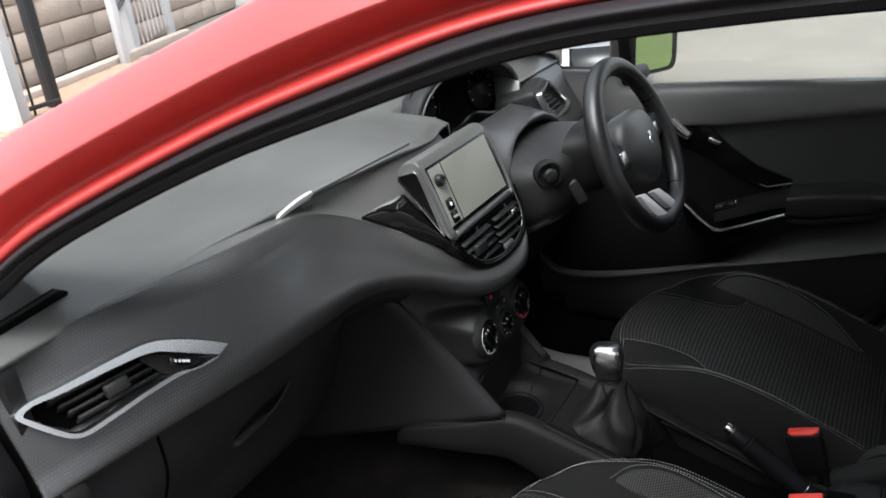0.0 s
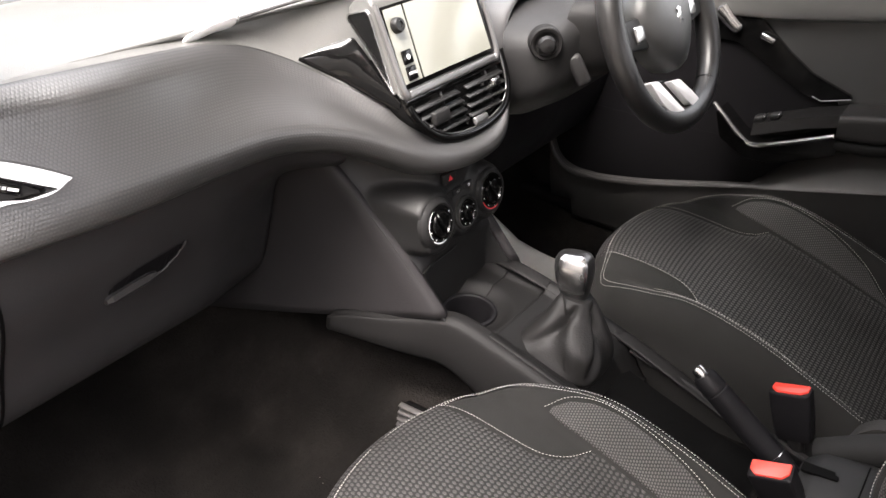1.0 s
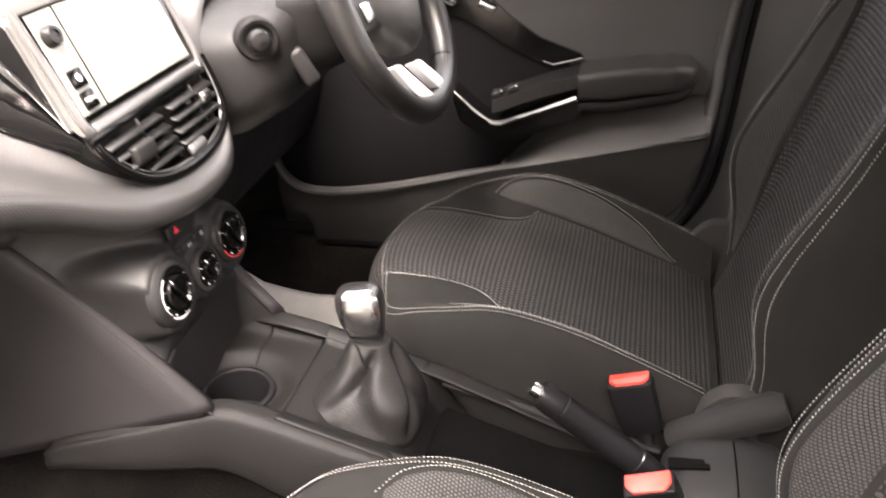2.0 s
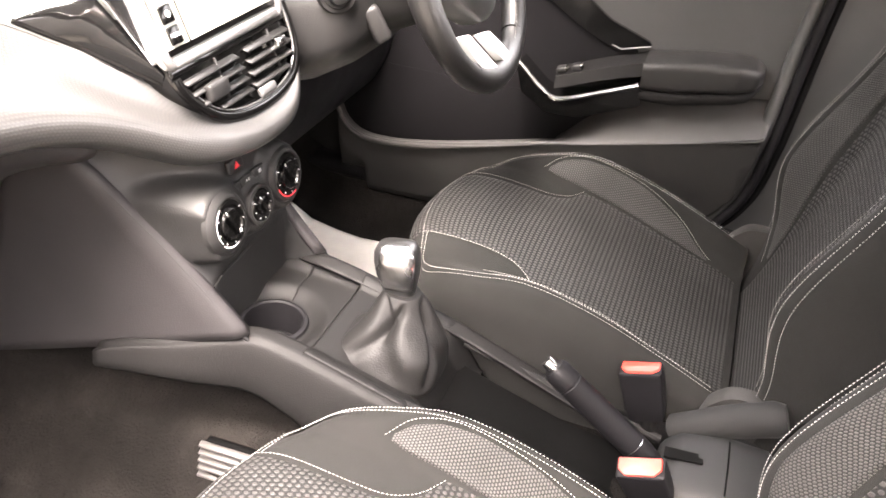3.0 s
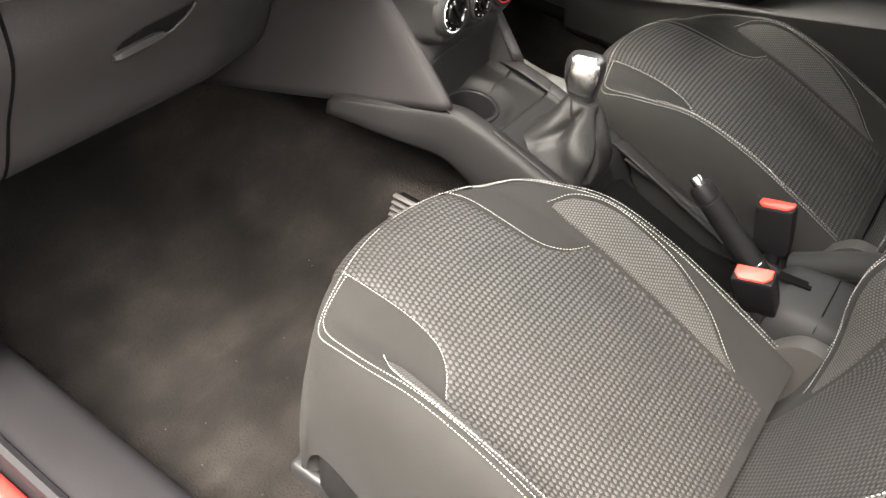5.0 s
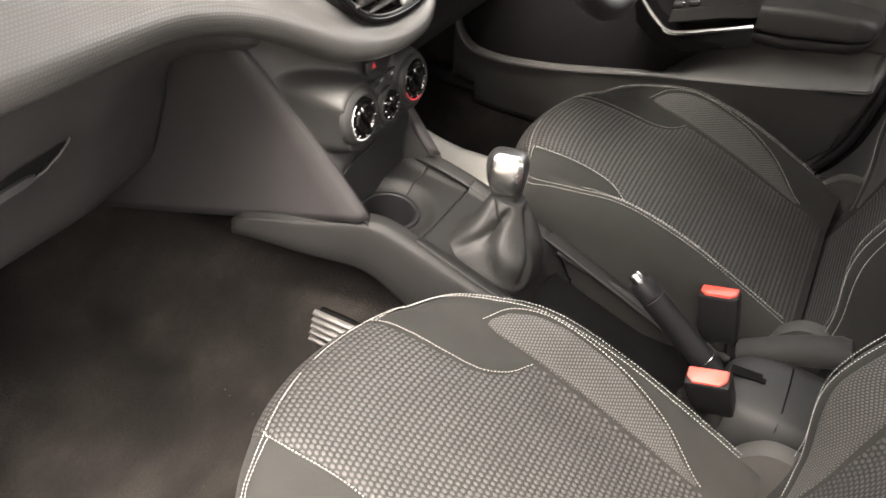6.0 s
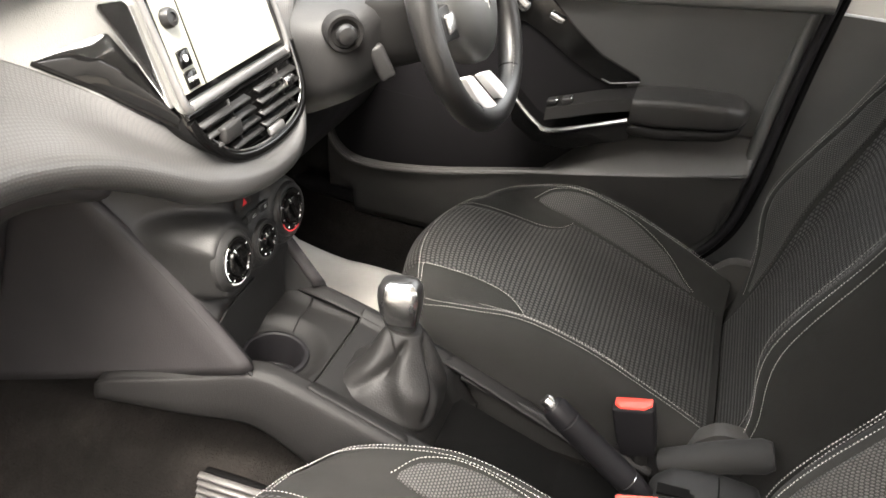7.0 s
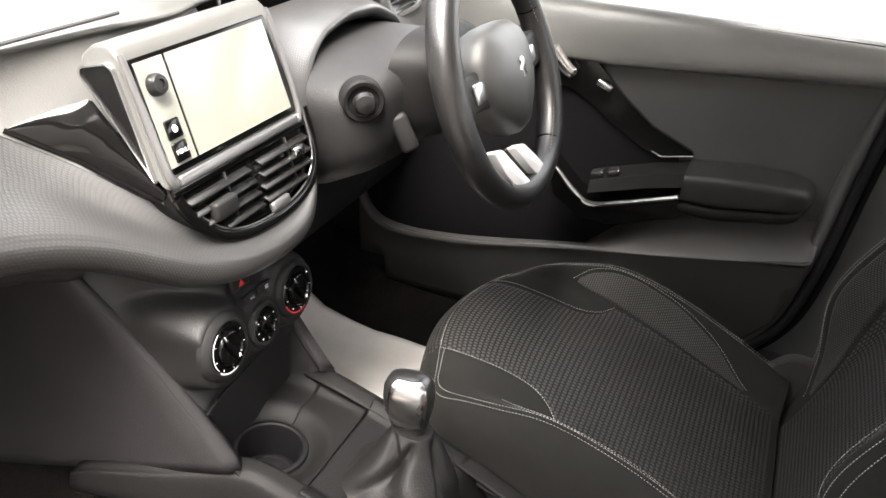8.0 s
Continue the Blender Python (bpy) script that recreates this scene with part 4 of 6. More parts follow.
part("triangle", prism("triangle", [(-0.005, -0.004), (0.005, -0.004), (0.0, 0.0045)], 0.0006, 0, FACE @ pose(-0.018, 0.055, 0.006)), RED_MARK, hz)

# ---- driver's side of the dashboard ----
RX = [0.135, 0.17, 0.21, 0.26, 0.34, 0.42, 0.48, 0.53, 0.60, 0.70, 0.755]
RL_Y = [0.345, 0.365, 0.385, 0.395, 0.400, 0.400, 0.398, 0.405, 0.420, 0.425, 0.425]
RL_Z = [0.890, 0.930, 0.968, 0.992, 1.002, 0.995, 0.970, 0.935, 0.918, 0.915, 0.915]


def right_point(x, s):
    ly, lz = table(RX, RL_Y, x), table(RX, RL_Z, x)
    ty, tz = table([0.135, 0.2, 0.755], [0.40, 0.505, 0.515], x), table([0.135, 0.19, 0.24, 0.50, 0.56, 0.62, 0.755], [0.985, 1.030, 1.000, 1.000, 1.025, 1.045, 1.045], x)
    return at_knot([(ty, tz), (0.6 * ty + 0.4 * ly - 0.006, 0.6 * tz + 0.4 * lz + 0.006), (ly, lz + 0.008), (ly + 0.012, lz - 0.012), (ly + 0.06, lz - 0.02)], s * 4)


P = np.array([[(x, *right_point(x, s)) for s in np.linspace(0, 1, 30)] for x in np.linspace(0.135, 0.755, 90)])
dpart("textured_band", grid_mesh("textured_band", blur(P, 0, 8), 0.005, flip=True), BAND, "finely textured soft band over the column")
low = [(0.470, 0.93), (0.440, 0.86), (0.440, 0.75), (0.475, 0.64), (0.54, 0.58), (0.75, 0.56), (0.95, 0.60)]
P = np.array([[(x, y, z) for y, z in catmull(low, 26)] for x in np.linspace(0.118, 0.745, 20)])
# black rubber colour stands for the shadow under the column
dpart("knee_panel", grid_mesh("knee_panel", P, 0.004, flip=True), RUBBER, "knee panel under the column, coloured dark for shade")

# instrument cluster behind an arched hood
HOOD = frame_of((0.360, 0.535, 1.006), (1, -0.16, 0), (0, 0.12, 1.0))
arch_o = [(-0.190, -0.02), (-0.186, 0.022), (-0.150, 0.058), (-0.085, 0.083), (0.0, 0.092), (0.085, 0.086), (0.150, 0.066), (0.184, 0.034), (0.190, -0.02)]
arch_o = [(x, y * 1.28) for x, y in arch_o]
arch_i = [(x * 0.93, y * 0.90) for x, y in arch_o]
ao, ai = catmull(arch_o, 48), catmull(arch_i, 48)
rings = []
for depth, k in ((-0.12, 0.82), (-0.05, 0.95), (0.0, 1.0)):
    rings.append([HOOD @ Vector((x * k, y * k - (0.02 if depth < -0.1 else 0), depth)) for x, y in ao])
P = np.array([[list(p) for p in r] for r in rings] + [[list(HOOD @ Vector((x, y, 0.004))) for x, y in ai], [list(HOOD @ Vector((x * 0.97, y * 0.97, -0.05))) for x, y in ai]])
hood = dpart("cluster_hood", grid_mesh("cluster_hood", P), BLACK_PLASTIC, "arched soft hood")
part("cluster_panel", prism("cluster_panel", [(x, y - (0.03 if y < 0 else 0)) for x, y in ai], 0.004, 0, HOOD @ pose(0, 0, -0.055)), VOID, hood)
part("cluster_rim", tube("cluster_rim", [HOOD @ Vector((x, y, 0.003)) for x, y in ai], 0.0028, 6), DARK_SATIN, hood)
for cx in (-0.10, 0.10):
    dial = part("dial", lathe("dial", [(0.0, 0.0), (0.050, 0.0), (0.050, 0.006), (0.046, 0.006), (0.045, 0.002), (0.0, 0.002)], 40, HOOD @ pose(cx, 0.044, -0.050)), GLOSS_BLACK, hood, "round dark dial")
    for k in range(9):
        w = radians(215 - 32 * k)
        part("tick", box_me("tick", 0.0012, 0.006, 0.0008, 0, 1, HOOD @ pose(cx + 0.040 * math.cos(w), 0.044 + 0.040 * math.sin(w), -0.0475, 0, 0, math.degrees(w) - 90)), MARKING, dial)
rim_low = [(-0.19, 0.0), (-0.14, -0.012), (-0.06, -0.008), (0.0, 0.006), (0.06, -0.008), (0.14, -0.012), (0.19, 0.0)]
part("lower_rim", tube("lower_rim", [HOOD @ Vector((x, y, 0.004)) for x, y in catmull(rim_low, 40)], 0.0045, 8), GLOSS_BLACK, hood)

# vent by the driver's door
RV = frame_of((0.600, 0.450, 0.985), (1, 0.06, 0.0), (0.02, 0.28, 1.0))
ro = rounded([(-0.100, 0.032), (-0.074, -0.038), (0.030, -0.038), (0.062, -0.028), (-0.030, 0.052)], 0.010, 5)
ri = rounded([(-0.088, 0.028), (-0.064, -0.030), (0.024, -0.030), (0.048, -0.024), (-0.032, 0.043)], 0.006, 5)
rvent = dpart("side_vent", ring_plate("side_vent", ro, ri, 0.014, RV, 0.002), SATIN_CHROME, "satin chrome vent frame")
# floor coloured near-black for the vent's inner shade
part("vent_floor", prism("vent_floor", ri, 0.002, 0, RV @ pose(0, 0, -0.008)), VOID, rvent)
for k in range(5):
    part("slat", box_me("slat", 0.098 - 0.016 * k, 0.0025, 0.014, 0.0008, 1, RV @ pose(-0.016 - 0.010 * k, -0.024 + 0.012 * k, 0.002, 25)), BLACK_PLASTIC, rvent)
vent_pod = [(-0.112, 0.040), (-0.082, -0.058), (0.080, -0.058), (0.100, -0.020), (-0.026, 0.064)]
dpart("vent_pod", prism("vent_pod", rounded(vent_pod, 0.02), 0.10, 0.012, RV @ pose(0, 0, -0.098)), BLACK_PLASTIC)

# ---- steering column and wheel ----
column = thing("steering_column", "black steering column cowl with ignition lock and stalk", "steering column", (0.345, 0.30, 0.93))
CM = Matrix.Translation((-0.345, -0.30, -0.93))


def cowl_ring(y, hw, z0, z1, n=40, power=3.2, cx=0.345):
    out = []
    for k in range(n):
        w = 2 * math.pi * k / n
        c, s = math.cos(w), math.sin(w)
        out.append((cx + hw * math.copysign(abs(c) ** (2 / power), c), y, (z0 + z1) / 2 + (z1 - z0) / 2 * math.copysign(abs(s) ** (2 / power), s)))
    return out


cowl = [(0.46, 0.186, 0.775, 0.974), (0.36, 0.182, 0.800, 0.979), (0.31, 0.176, 0.828, 0.982), (0.288, 0.165, 0.845, 0.981), (0.277, 0.145, 0.858, 0.976), (0.268, 0.118, 0.870, 0.970)]
part("cowl", loft("cowl", [cowl_ring(*c) for c in cowl]), BLACK_PLASTIC, column, "smooth black lower cowl", CM)
neck = [(0.29, 0.112, 0.865, 1.010), (0.26, 0.100, 0.872, 1.012), (0.225, 0.085, 0.885, 1.005), (0.205, 0.070, 0.90, 0.995)]
part("shroud", loft("shroud", [cowl_ring(*c) for c in neck]), DECK, column, "black column shroud", CM)
KEYF = frame_of((0.180, 0.292, 0.950), (0.62, -0.78, 0.0), (0, 0.10, 1.0))
lock = part("ignition_lock", lathe("ignition_lock", [(0.0, -0.02), (0.027, -0.02), (0.026, 0.000), (0.024, 0.003), (0.0195, 0.002), (0.0185, -0.002), (0.0, -0.002)], 32, KEYF), DARK_PLASTIC, column, "round ignition lock", CM)
part("lock_plug", lathe("lock_plug", [(0.0, -0.004), (0.012, -0.004), (0.0115, 0.001), (0.0138, 0.004), (0.0140, 0.009), (0.0110, 0.0145), (0.005, 0.0165), (0.0, 0.017)], 28, KEYF), SATIN_DARK, lock)
LEV = frame_of((0.235, 0.262, 0.900), (0.55, -0.83, 0.0), (0.1, 0.1, 1.0))
part("adjust_lever", box_me("adjust_lever", 0.024, 0.052, 0.022, 0.007, 3, LEV @ pose(0, 0, 0, 0, 0, 26)), BLACK_PLASTIC, column, "black thumbwheel lever", CM)
part("screw", lathe("screw", [(0, 0), (0.005, 0), (0.005, 0.002), (0, 0.003)], 12, frame_of((0.262, 0.215, 0.935), (0.25, -0.97, 0), (0, 0, 1))), SATIN_CHROME, column, "", CM)

wheel = thing("steering_wheel", "black leather steering wheel with satin lower spoke", "steering wheel", (0.348, 0.175, 0.957))
WT = frame_of((0, 0, 0), (1, 0, 0), (0, 0.42, 1.0))
rim = []
for k in range(97):
    w = 2 * math.pi * k / 96
    c, s = math.cos(w), math.sin(w)
    e = 1.0 if s > 0 else 0.92
    rim.append(WT @ Vector((0.165 * math.copysign(abs(c) ** 0.96, c), 0.165 * e * math.copysign(abs(s) ** 0.96, s), 0.0)))
rr = [0.0182 + 0.0018 * max(0, math.cos(2 * math.pi * k / 96 * 2 + 0.6)) for k in range(97)]
part("rim", tube("rim", rim, rr, 16, caps=False), LEATHER, wheel, "stitched black leather rim")
for a in (24, 156, 232, 308):
    w = radians(a)
    o = Vector((0.165 * math.cos(w), 0.165 * (1 if a < 180 else 0.92) * math.sin(w), 0))
    t = Vector((-math.sin(w), math.cos(w), 0))
    part("rim_joint", tube("rim_joint", [WT @ (o - t * 0.001), WT @ (o + t * 0.001)], 0.0176, 20), VOID, wheel)
for a, b in ((-62, 78), (102, 242)):
    path = []
    for w in np.radians(np.linspace(a, b, 60)):
        e = 1.0 if math.sin(w) > 0 else 0.92
        path.append(WT @ Vector((0.1515 * math.cos(w), 0.1515 * e * math.sin(w), 0.0114)))
    stitches("stitching", path, 0.0062, 0.0040, 0.0009, tuple(WT @ Vector((0, 0, 1))), wheel)
pad_o = catmull([(0.0, 0.074), (0.058, 0.067), (0.086, 0.034), (0.080, -0.006), (0.056, -0.042), (0.024, -0.068), (0.0, -0.074), (-0.024, -0.068), (-0.056, -0.042), (-0.080, -0.006), (-0.086, 0.034), (-0.058, 0.067), (0.0, 0.074)], 49)[:-1]
rings = []
for k, z in ((0.95, -0.030), (1.0, -0.010), (0.97, 0.006), (0.86, 0.017), (0.60, 0.026), (0.25, 0.030), (0.02, 0.031)):
    rings.append([WT @ Vector((x * k, y * k, z)) for x, y in pad_o])
part("airbag_pad", loft("airbag_pad", rings), DOOR_SKIN, wheel, "smooth black airbag pad")
logo = [(0.0, 0.013), (0.004, 0.009), (0.009, 0.010), (0.005, 0.003), (0.010, -0.001), (0.004, -0.003), (0.007, -0.013), (0.001, -0.006), (-0.005, -0.014), (-0.003, -0.004), (-0.009, -0.003), (-0.004, 0.003), (-0.008, 0.009)]
part("emblem", prism("emblem", logo, 0.003, 0.0005, WT @ pose(0, 0.012, 0.029)), SATIN_CHROME, wheel, "plain silver emblem shape")
for s in (-1, 1):
    spoke = [(s * 0.055, 0.030), (s * 0.150, 0.035), (s * 0.150, -0.010), (s * 0.055, -0.022)]
    part("side_spoke", prism("side_spoke", rounded(spoke if s < 0 else spoke[::-1], 0.008), 0.018, 0.005, WT @ pose(0, 0, -0.014)), BLACK_PLASTIC, wheel)
    part("spoke_switch", box_me("spoke_switch", 0.030, 0.026, 0.008, 0.004, 3, WT @ pose(s * 0.098, 0.008, 0.006)), SATIN_CHROME, wheel, "satin spoke switches")
# lower spoke: two satin legs with a glossy gap, carried a little to one side by the turned wheel
legs = ([(-0.112, -0.064), (-0.084, -0.070), (-0.050, -0.106), (-0.018, -0.140), (0.012, -0.150), (0.014, -0.166), (-0.020, -0.163), (-0.058, -0.140), (-0.090, -0.104)],
        [(-0.046, -0.080), (-0.012, -0.086), (0.022, -0.116), (0.050, -0.146), (0.050, -0.162), (0.016, -0.167), (0.018, -0.148), (-0.010, -0.120)])
for leg in legs:
    part("satin_spoke", prism("satin_spoke", rounded(leg[::-1], 0.006), 0.016, 0.005, WT @ pose(0, 0, -0.006)), SILVER, wheel, "satin silver lower spoke leg")
gap = [(-0.092, -0.068), (-0.030, -0.080), (0.020, -0.140), (0.018, -0.156), (-0.030, -0.140)]
part("spoke_inlay", prism("spoke_inlay", rounded(gap[::-1], 0.004), 0.008, 0.002, WT @ pose(0, 0, -0.010)), GLOSS_BLACK, wheel, "glossy black spoke filling")

# ---- centre console ----
console = thing("centre_console", "black plastic centre console with cup holder", "centre console", (0, 0.1, 0.35))
OM = Matrix.Translation((0, -0.1, -0.35))


def cpart(name, me, mat, label="", parent=None):
    return part(name, me, mat, parent or console, label, OM if parent is None else None)


# flank of the stack, facing the passenger
A, B, C, D = np.array([-0.142, 0.500, 0.862]), np.array([-0.1065, 0.281, 0.606]), np.array([-0.205, 0.860, 0.47]), np.array([-0.165, 0.900, 0.862])
for s in (-1, 1):
    rows = []
    for t in np.linspace(0, 1, 24):
        a = A + (B - A) * t + np.array([0.010, 0.0, 0.0]) * math.sin(math.pi * t)
        d = D + (C - D) * t
        row = [a + np.array([0.016, 0.012, 0.0]), a + np.array([0.004, 0.002, 0.0])] + [a + (d - a) * q + np.array([-0.006, 0, 0]) * math.sin(math.pi * q) for q in np.linspace(0.02, 1, 20)]
        rows.append(row)
    P = np.array(rows)
    P[..., 0] *= -s
    cpart("stack_flank", grid_mesh("stack_flank", P, 0.004, flip=s > 0), FLANK, "large smooth flank panel")

# wings that sweep back from the flanks along the tunnel
TOPY = [0.470, 0.457, 0.36, 0.278, 0.218, 0.14, 0.06, -0.04, -0.14]
TOPX = [-0.163, -0.160, -0.131, -0.104, -0.104, -0.104, -0.102, -0.098, -0.094]
TOPZ = [0.572, 0.579, 0.592, 0.607, 0.594, 0.570, 0.545, 0.508, 0.470]
for s in (-1, 1):
    rows = []
    for y in np.linspace(0.470, -0.14, 60):
        tx, tz = table(TOPY[::-1], TOPX[::-1], y), table(TOPY[::-1], TOPZ[::-1], y)
        k = table([-0.14, 0.15, 0.455, 0.47], [1.1, 1.0, 0.30, 0.24], y)
        prof = catmull([(tx + 0.030, tz - 0.003), (tx + 0.012, tz + 0.000), (tx + 0.003, tz - 0.003), (tx - 0.003, tz - 0.012 * k), (tx - 0.008 * k - 0.003, tz - 0.040 * k), (tx - 0.012 * k - 0.004, tz - 0.078 * k), (tx - 0.012 * k - 0.002, tz - 0.112 * k)], 26)
        rows.append([(x, y, z) for x, z in prof])
    P = blur(np.array(rows), 0, 5)
    P[..., 0] *= -s
    cpart("console_wing", grid_mesh("console_wing", P, 0.004, flip=s < 0), DARK_PLASTIC, "sweeping grained side wing")

# top deck: a shallow bowl round the cup holder, rising to the wings on either side
CUP = Vector((-0.030, 0.292, 0.0))


def deck_z(x, y):
    d = math.hypot(x - CUP.x, y - CUP.y)
    return table([0.2, 0.2165, 0.345], [0.577, 0.578, 0.588], y) + 0.010 * ease((abs(x) - 0.070) / 0.022) - 0.012 * (1 - ease((d - 0.047) / 0.028))


n = 168
rows = []
for s in np.linspace(0, 1, 22):
    row = []
    for k in range(n + 1):
        c, q = math.cos(2 * math.pi * k / n), math.sin(2 * math.pi * k / n)
        far = min((0.094 + CUP.x if c < 0 else 0.094 - CUP.x) / max(abs(c), 1e-6), (CUP.y - 0.2180 if q < 0 else 0.338 - CUP.y) / max(abs(q), 1e-6))
        d = 0.0405 + (far - 0.0405) * s ** 1.3
        x, y = CUP.x + d * c, CUP.y + d * q
        row.append((x, y, deck_z(x, y)))
    rows.append(row)
cpart("deck", grid_mesh("deck", np.array(rows), 0.004), DECK, "bowl-shaped deck round the cup holder")
cup = cpart("cup_holder", lathe("cup_holder", [(0.0, -0.075), (0.033, -0.075), (0.0365, -0.004), (0.0385, 0.003), (0.0410, 0.0045), (0.0450, 0.0035), (0.0465, 0.000), (0.0440, -0.004), (0.0360, -0.080), (0.0, -0.082)], 56, pose(CUP.x, CUP.y, 0.572, 4)), RUBBER, "round deep cup holder with a raised rim")
part("inner_step", lathe("inner_step", [(0.0285, -0.045), (0.0345, -0.045), (0.0345, -0.042), (0.0300, -0.041), (0.0285, -0.043)], 48, pose(CUP.x, CUP.y, 0.572, 4)), RUBBER, cup)
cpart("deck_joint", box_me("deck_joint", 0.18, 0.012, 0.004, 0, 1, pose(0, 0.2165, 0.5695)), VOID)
# cover plate under the gaiter
P = np.array([[(x, y, table(TOPY[::-1], TOPZ[::-1], y) - 0.0145 + 0.011 * ease((abs(x) - 0.066) / 0.024) - 0.010 * ease((0.185 - y) / 0.03) * (1 - ease((abs(x) - 0.050) / 0.020)) - 0.060 * ease((0.088 - y) / 0.05)) for x in np.linspace(-0.092, 0.092, 60)] for y in np.linspace(0.2150, 0.036, 50)])
cpart("gaiter_plate", grid_mesh("gaiter_plate", P, 0.006, flip=True), DECK, "flat cover plate round the gaiter")

# gear lever with a pleated gaiter
gear = thing("gear_lever", "gear lever with satin knob and pleated black leather gaiter", "gear lever", (0, 0.14, 0.52))
GM = Matrix.Translation((0, -0.14, -0.52))
GP = Matrix.Translation((0, 0.2165, 0.578)) @ pose(0, 0, 0, 16) @ Matrix.Translation((0, -0.2165, 0))
NG = 96
PROFILE = [(0.82, -0.012), (0.86, -0.002), (0.84, 0.010), (0.79, 0.024), (0.72, 0.038), (0.63, 0.052), (0.55, 0.064), (0.47, 0.075), (0.40, 0.085), (0.345, 0.093), (0.310, 0.099), (0.295, 0.102)]
base, top = GP @ Vector((-0.003, 0.128, 0.0)), Vector((0.017, 0.128, 0.640))
rings = []
prof = catmull(PROFILE, 40)
for i, (rad, h) in enumerate(prof):
    t = i / 39
    q = max(0.0, h) / 0.102
    ring = []
    for k in range(NG):
        w = 2 * math.pi * k / NG
        c, s = math.cos(w), math.sin(w)
        p = 2.1 + 1.6 * (1 - min(1, t * 1.8))
        env = math.sin(math.pi * min(1.0, max(0.0, (t - 0.12) / 0.80)))
        # broad soft folds that wind down from the collar, and a sag across
        wm = w % (2 * math.pi)
        fold = -sum(q2 * math.exp(-((wm - a2 - b2 * t) / 0.20) ** 2) for a2, b2, q2 in ((0.9, 0.7, 0.24), (1.75, -0.5, 0.16), (2.45, 1.2, 0.32), (3.35, -0.9, 0.26), (4.05, 0.9, 0.36), (4.9, -0.5, 0.22), (5.5, 0.6, 0.28)))
        sag = 0.14 * math.sin(2 * math.pi * 1.5 * t + 1.8 * math.sin(w + 0.9)) * (0.55 + 0.45 * math.sin(2 * w + 0.4))
        r = rad * (1 + env * (fold + sag))
        x = 0.067 * r * math.copysign(abs(c) ** (2 / p), c)
        y = 0.080 * r * math.copysign(abs(s) ** (2 / p), s)
        foot = GP @ Vector((-0.003 + x, 0.128 + y, h))
        z = foot.z * (1 - q) + (base.z + (top.z - base.z) * q + 0.10 * y) * q
        z += 0.004 * env * math.sin(2 * w + 4 * t)
        ring.append((foot.x * (1 - q) + (top.x + x) * q, foot.y * (1 - q) + (top.y + y) * q, z))
    rings.append(ring)
part("gaiter", loft("gaiter", rings), GAITER, gear, "pleated black leather gaiter", GM)
KN = frame_of((0.017, 0.128, 0.600), (1, 0.05, -0.10), (0, 1, -0.10))


def knob_ring(z, rx, ry, oy, angles, grow=0.0):
    return [KN @ Vector(((rx + grow) * math.copysign(abs(math.cos(w)) ** 0.68, math.cos(w)), oy + (ry + grow) * math.copysign(abs(math.sin(w)) ** 0.68, math.sin(w)), z)) for w in angles]


KNOB = [(0.0, 0.019, 0.019, 0), (0.012, 0.018, 0.0185, 0), (0.03, 0.0158, 0.018, 0.001), (0.048, 0.0189, 0.0225, 0.002), (0.064, 0.0224, 0.027, 0.003), (0.082, 0.0236, 0.0288, 0.003), (0.094, 0.0222, 0.0279, 0.003), (0.102, 0.018, 0.0238, 0.003), (0.1055, 0.0106, 0.0153, 0.002), (0.1062, 0.0026, 0.0036, 0.002)]
part("knob", loft("knob", [knob_ring(*k, np.linspace(0, 2 * math.pi, 41)[:-1]) for k in KNOB]), DARK_SATIN, gear, "dark satin gear knob", GM)
P = np.array([[list(p) for p in knob_ring(*k, np.linspace(radians(158), radians(238), 22), 0.0018)] for k in catmull(KNOB[3:9], 20)])
part("knob_inlay", grid_mesh("knob_inlay", P, 0.0012), SATIN_CHROME, gear, "bright satin inlay", GM)
part("neck_ring", lathe("neck_ring", [(0.0, -0.006), (0.0205, -0.006), (0.0215, 0.000), (0.0205, 0.006), (0.0180, 0.009), (0.0, 0.009)], 28, KN), LEATHER, gear, "", GM)

# tunnel between the seats, handbrake and its cover
tun = []
for y, z in ((0.06, 0.500), (0.0, 0.478), (-0.10, 0.445), (-0.20, 0.430), (-0.42, 0.430)):
    tun.append([(x, y, zz) for x, zz in ((-0.085, 0.28), (-0.085, z - 0.02), (-0.070, z), (0.070, z), (0.085, z - 0.02), (0.085, 0.28))])
# near-black colour carries the deep shade between the seats
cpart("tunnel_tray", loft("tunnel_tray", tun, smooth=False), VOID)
for s in (-1, 1):
    cpart("tray_edge", tube("tray_edge", catmull([(s * 0.080, 0.060, 0.530), (s * 0.080, -0.05, 0.500), (s * 0.082, -0.162, 0.470), (s * 0.080, -0.22, 0.455)], 20), 0.006, 8), BLACK_PLASTIC)

cover = thing("handbrake_cover", "grey plastic rear console cover with handbrake slot", "console cover", (0, -0.30, 0.43))
VM = Matrix.Translation((0, 0.30, -0.43))
rows = []
for y in np.linspace(-0.216, -0.362, 30):
    h = table([-0.362, -0.350, -0.30, -0.245, -0.222, -0.216], [0.488, 0.512, 0.516, 0.510, 0.497, 0.460], y)
    w = table([-0.44, -0.30, -0.24, -0.216], [0.076, 0.074, 0.068, 0.056], y)
    rows.append([(x, y, z) for x, z in catmull([(-w - 0.006, 0.40), (-w, h - 0.045), (-w + 0.012, h - 0.012), (-w + 0.034, h), (0.0, h + 0.003), (w - 0.034, h), (w - 0.012, h - 0.012), (w, h - 0.045), (w + 0.006, 0.40)], 40)])
shell_me = grid_mesh("cover_shell", np.array(rows), 0.003)
part("cover_shell", shell_me, COVER_GREY, cover, "smooth dark grey shell", VM)
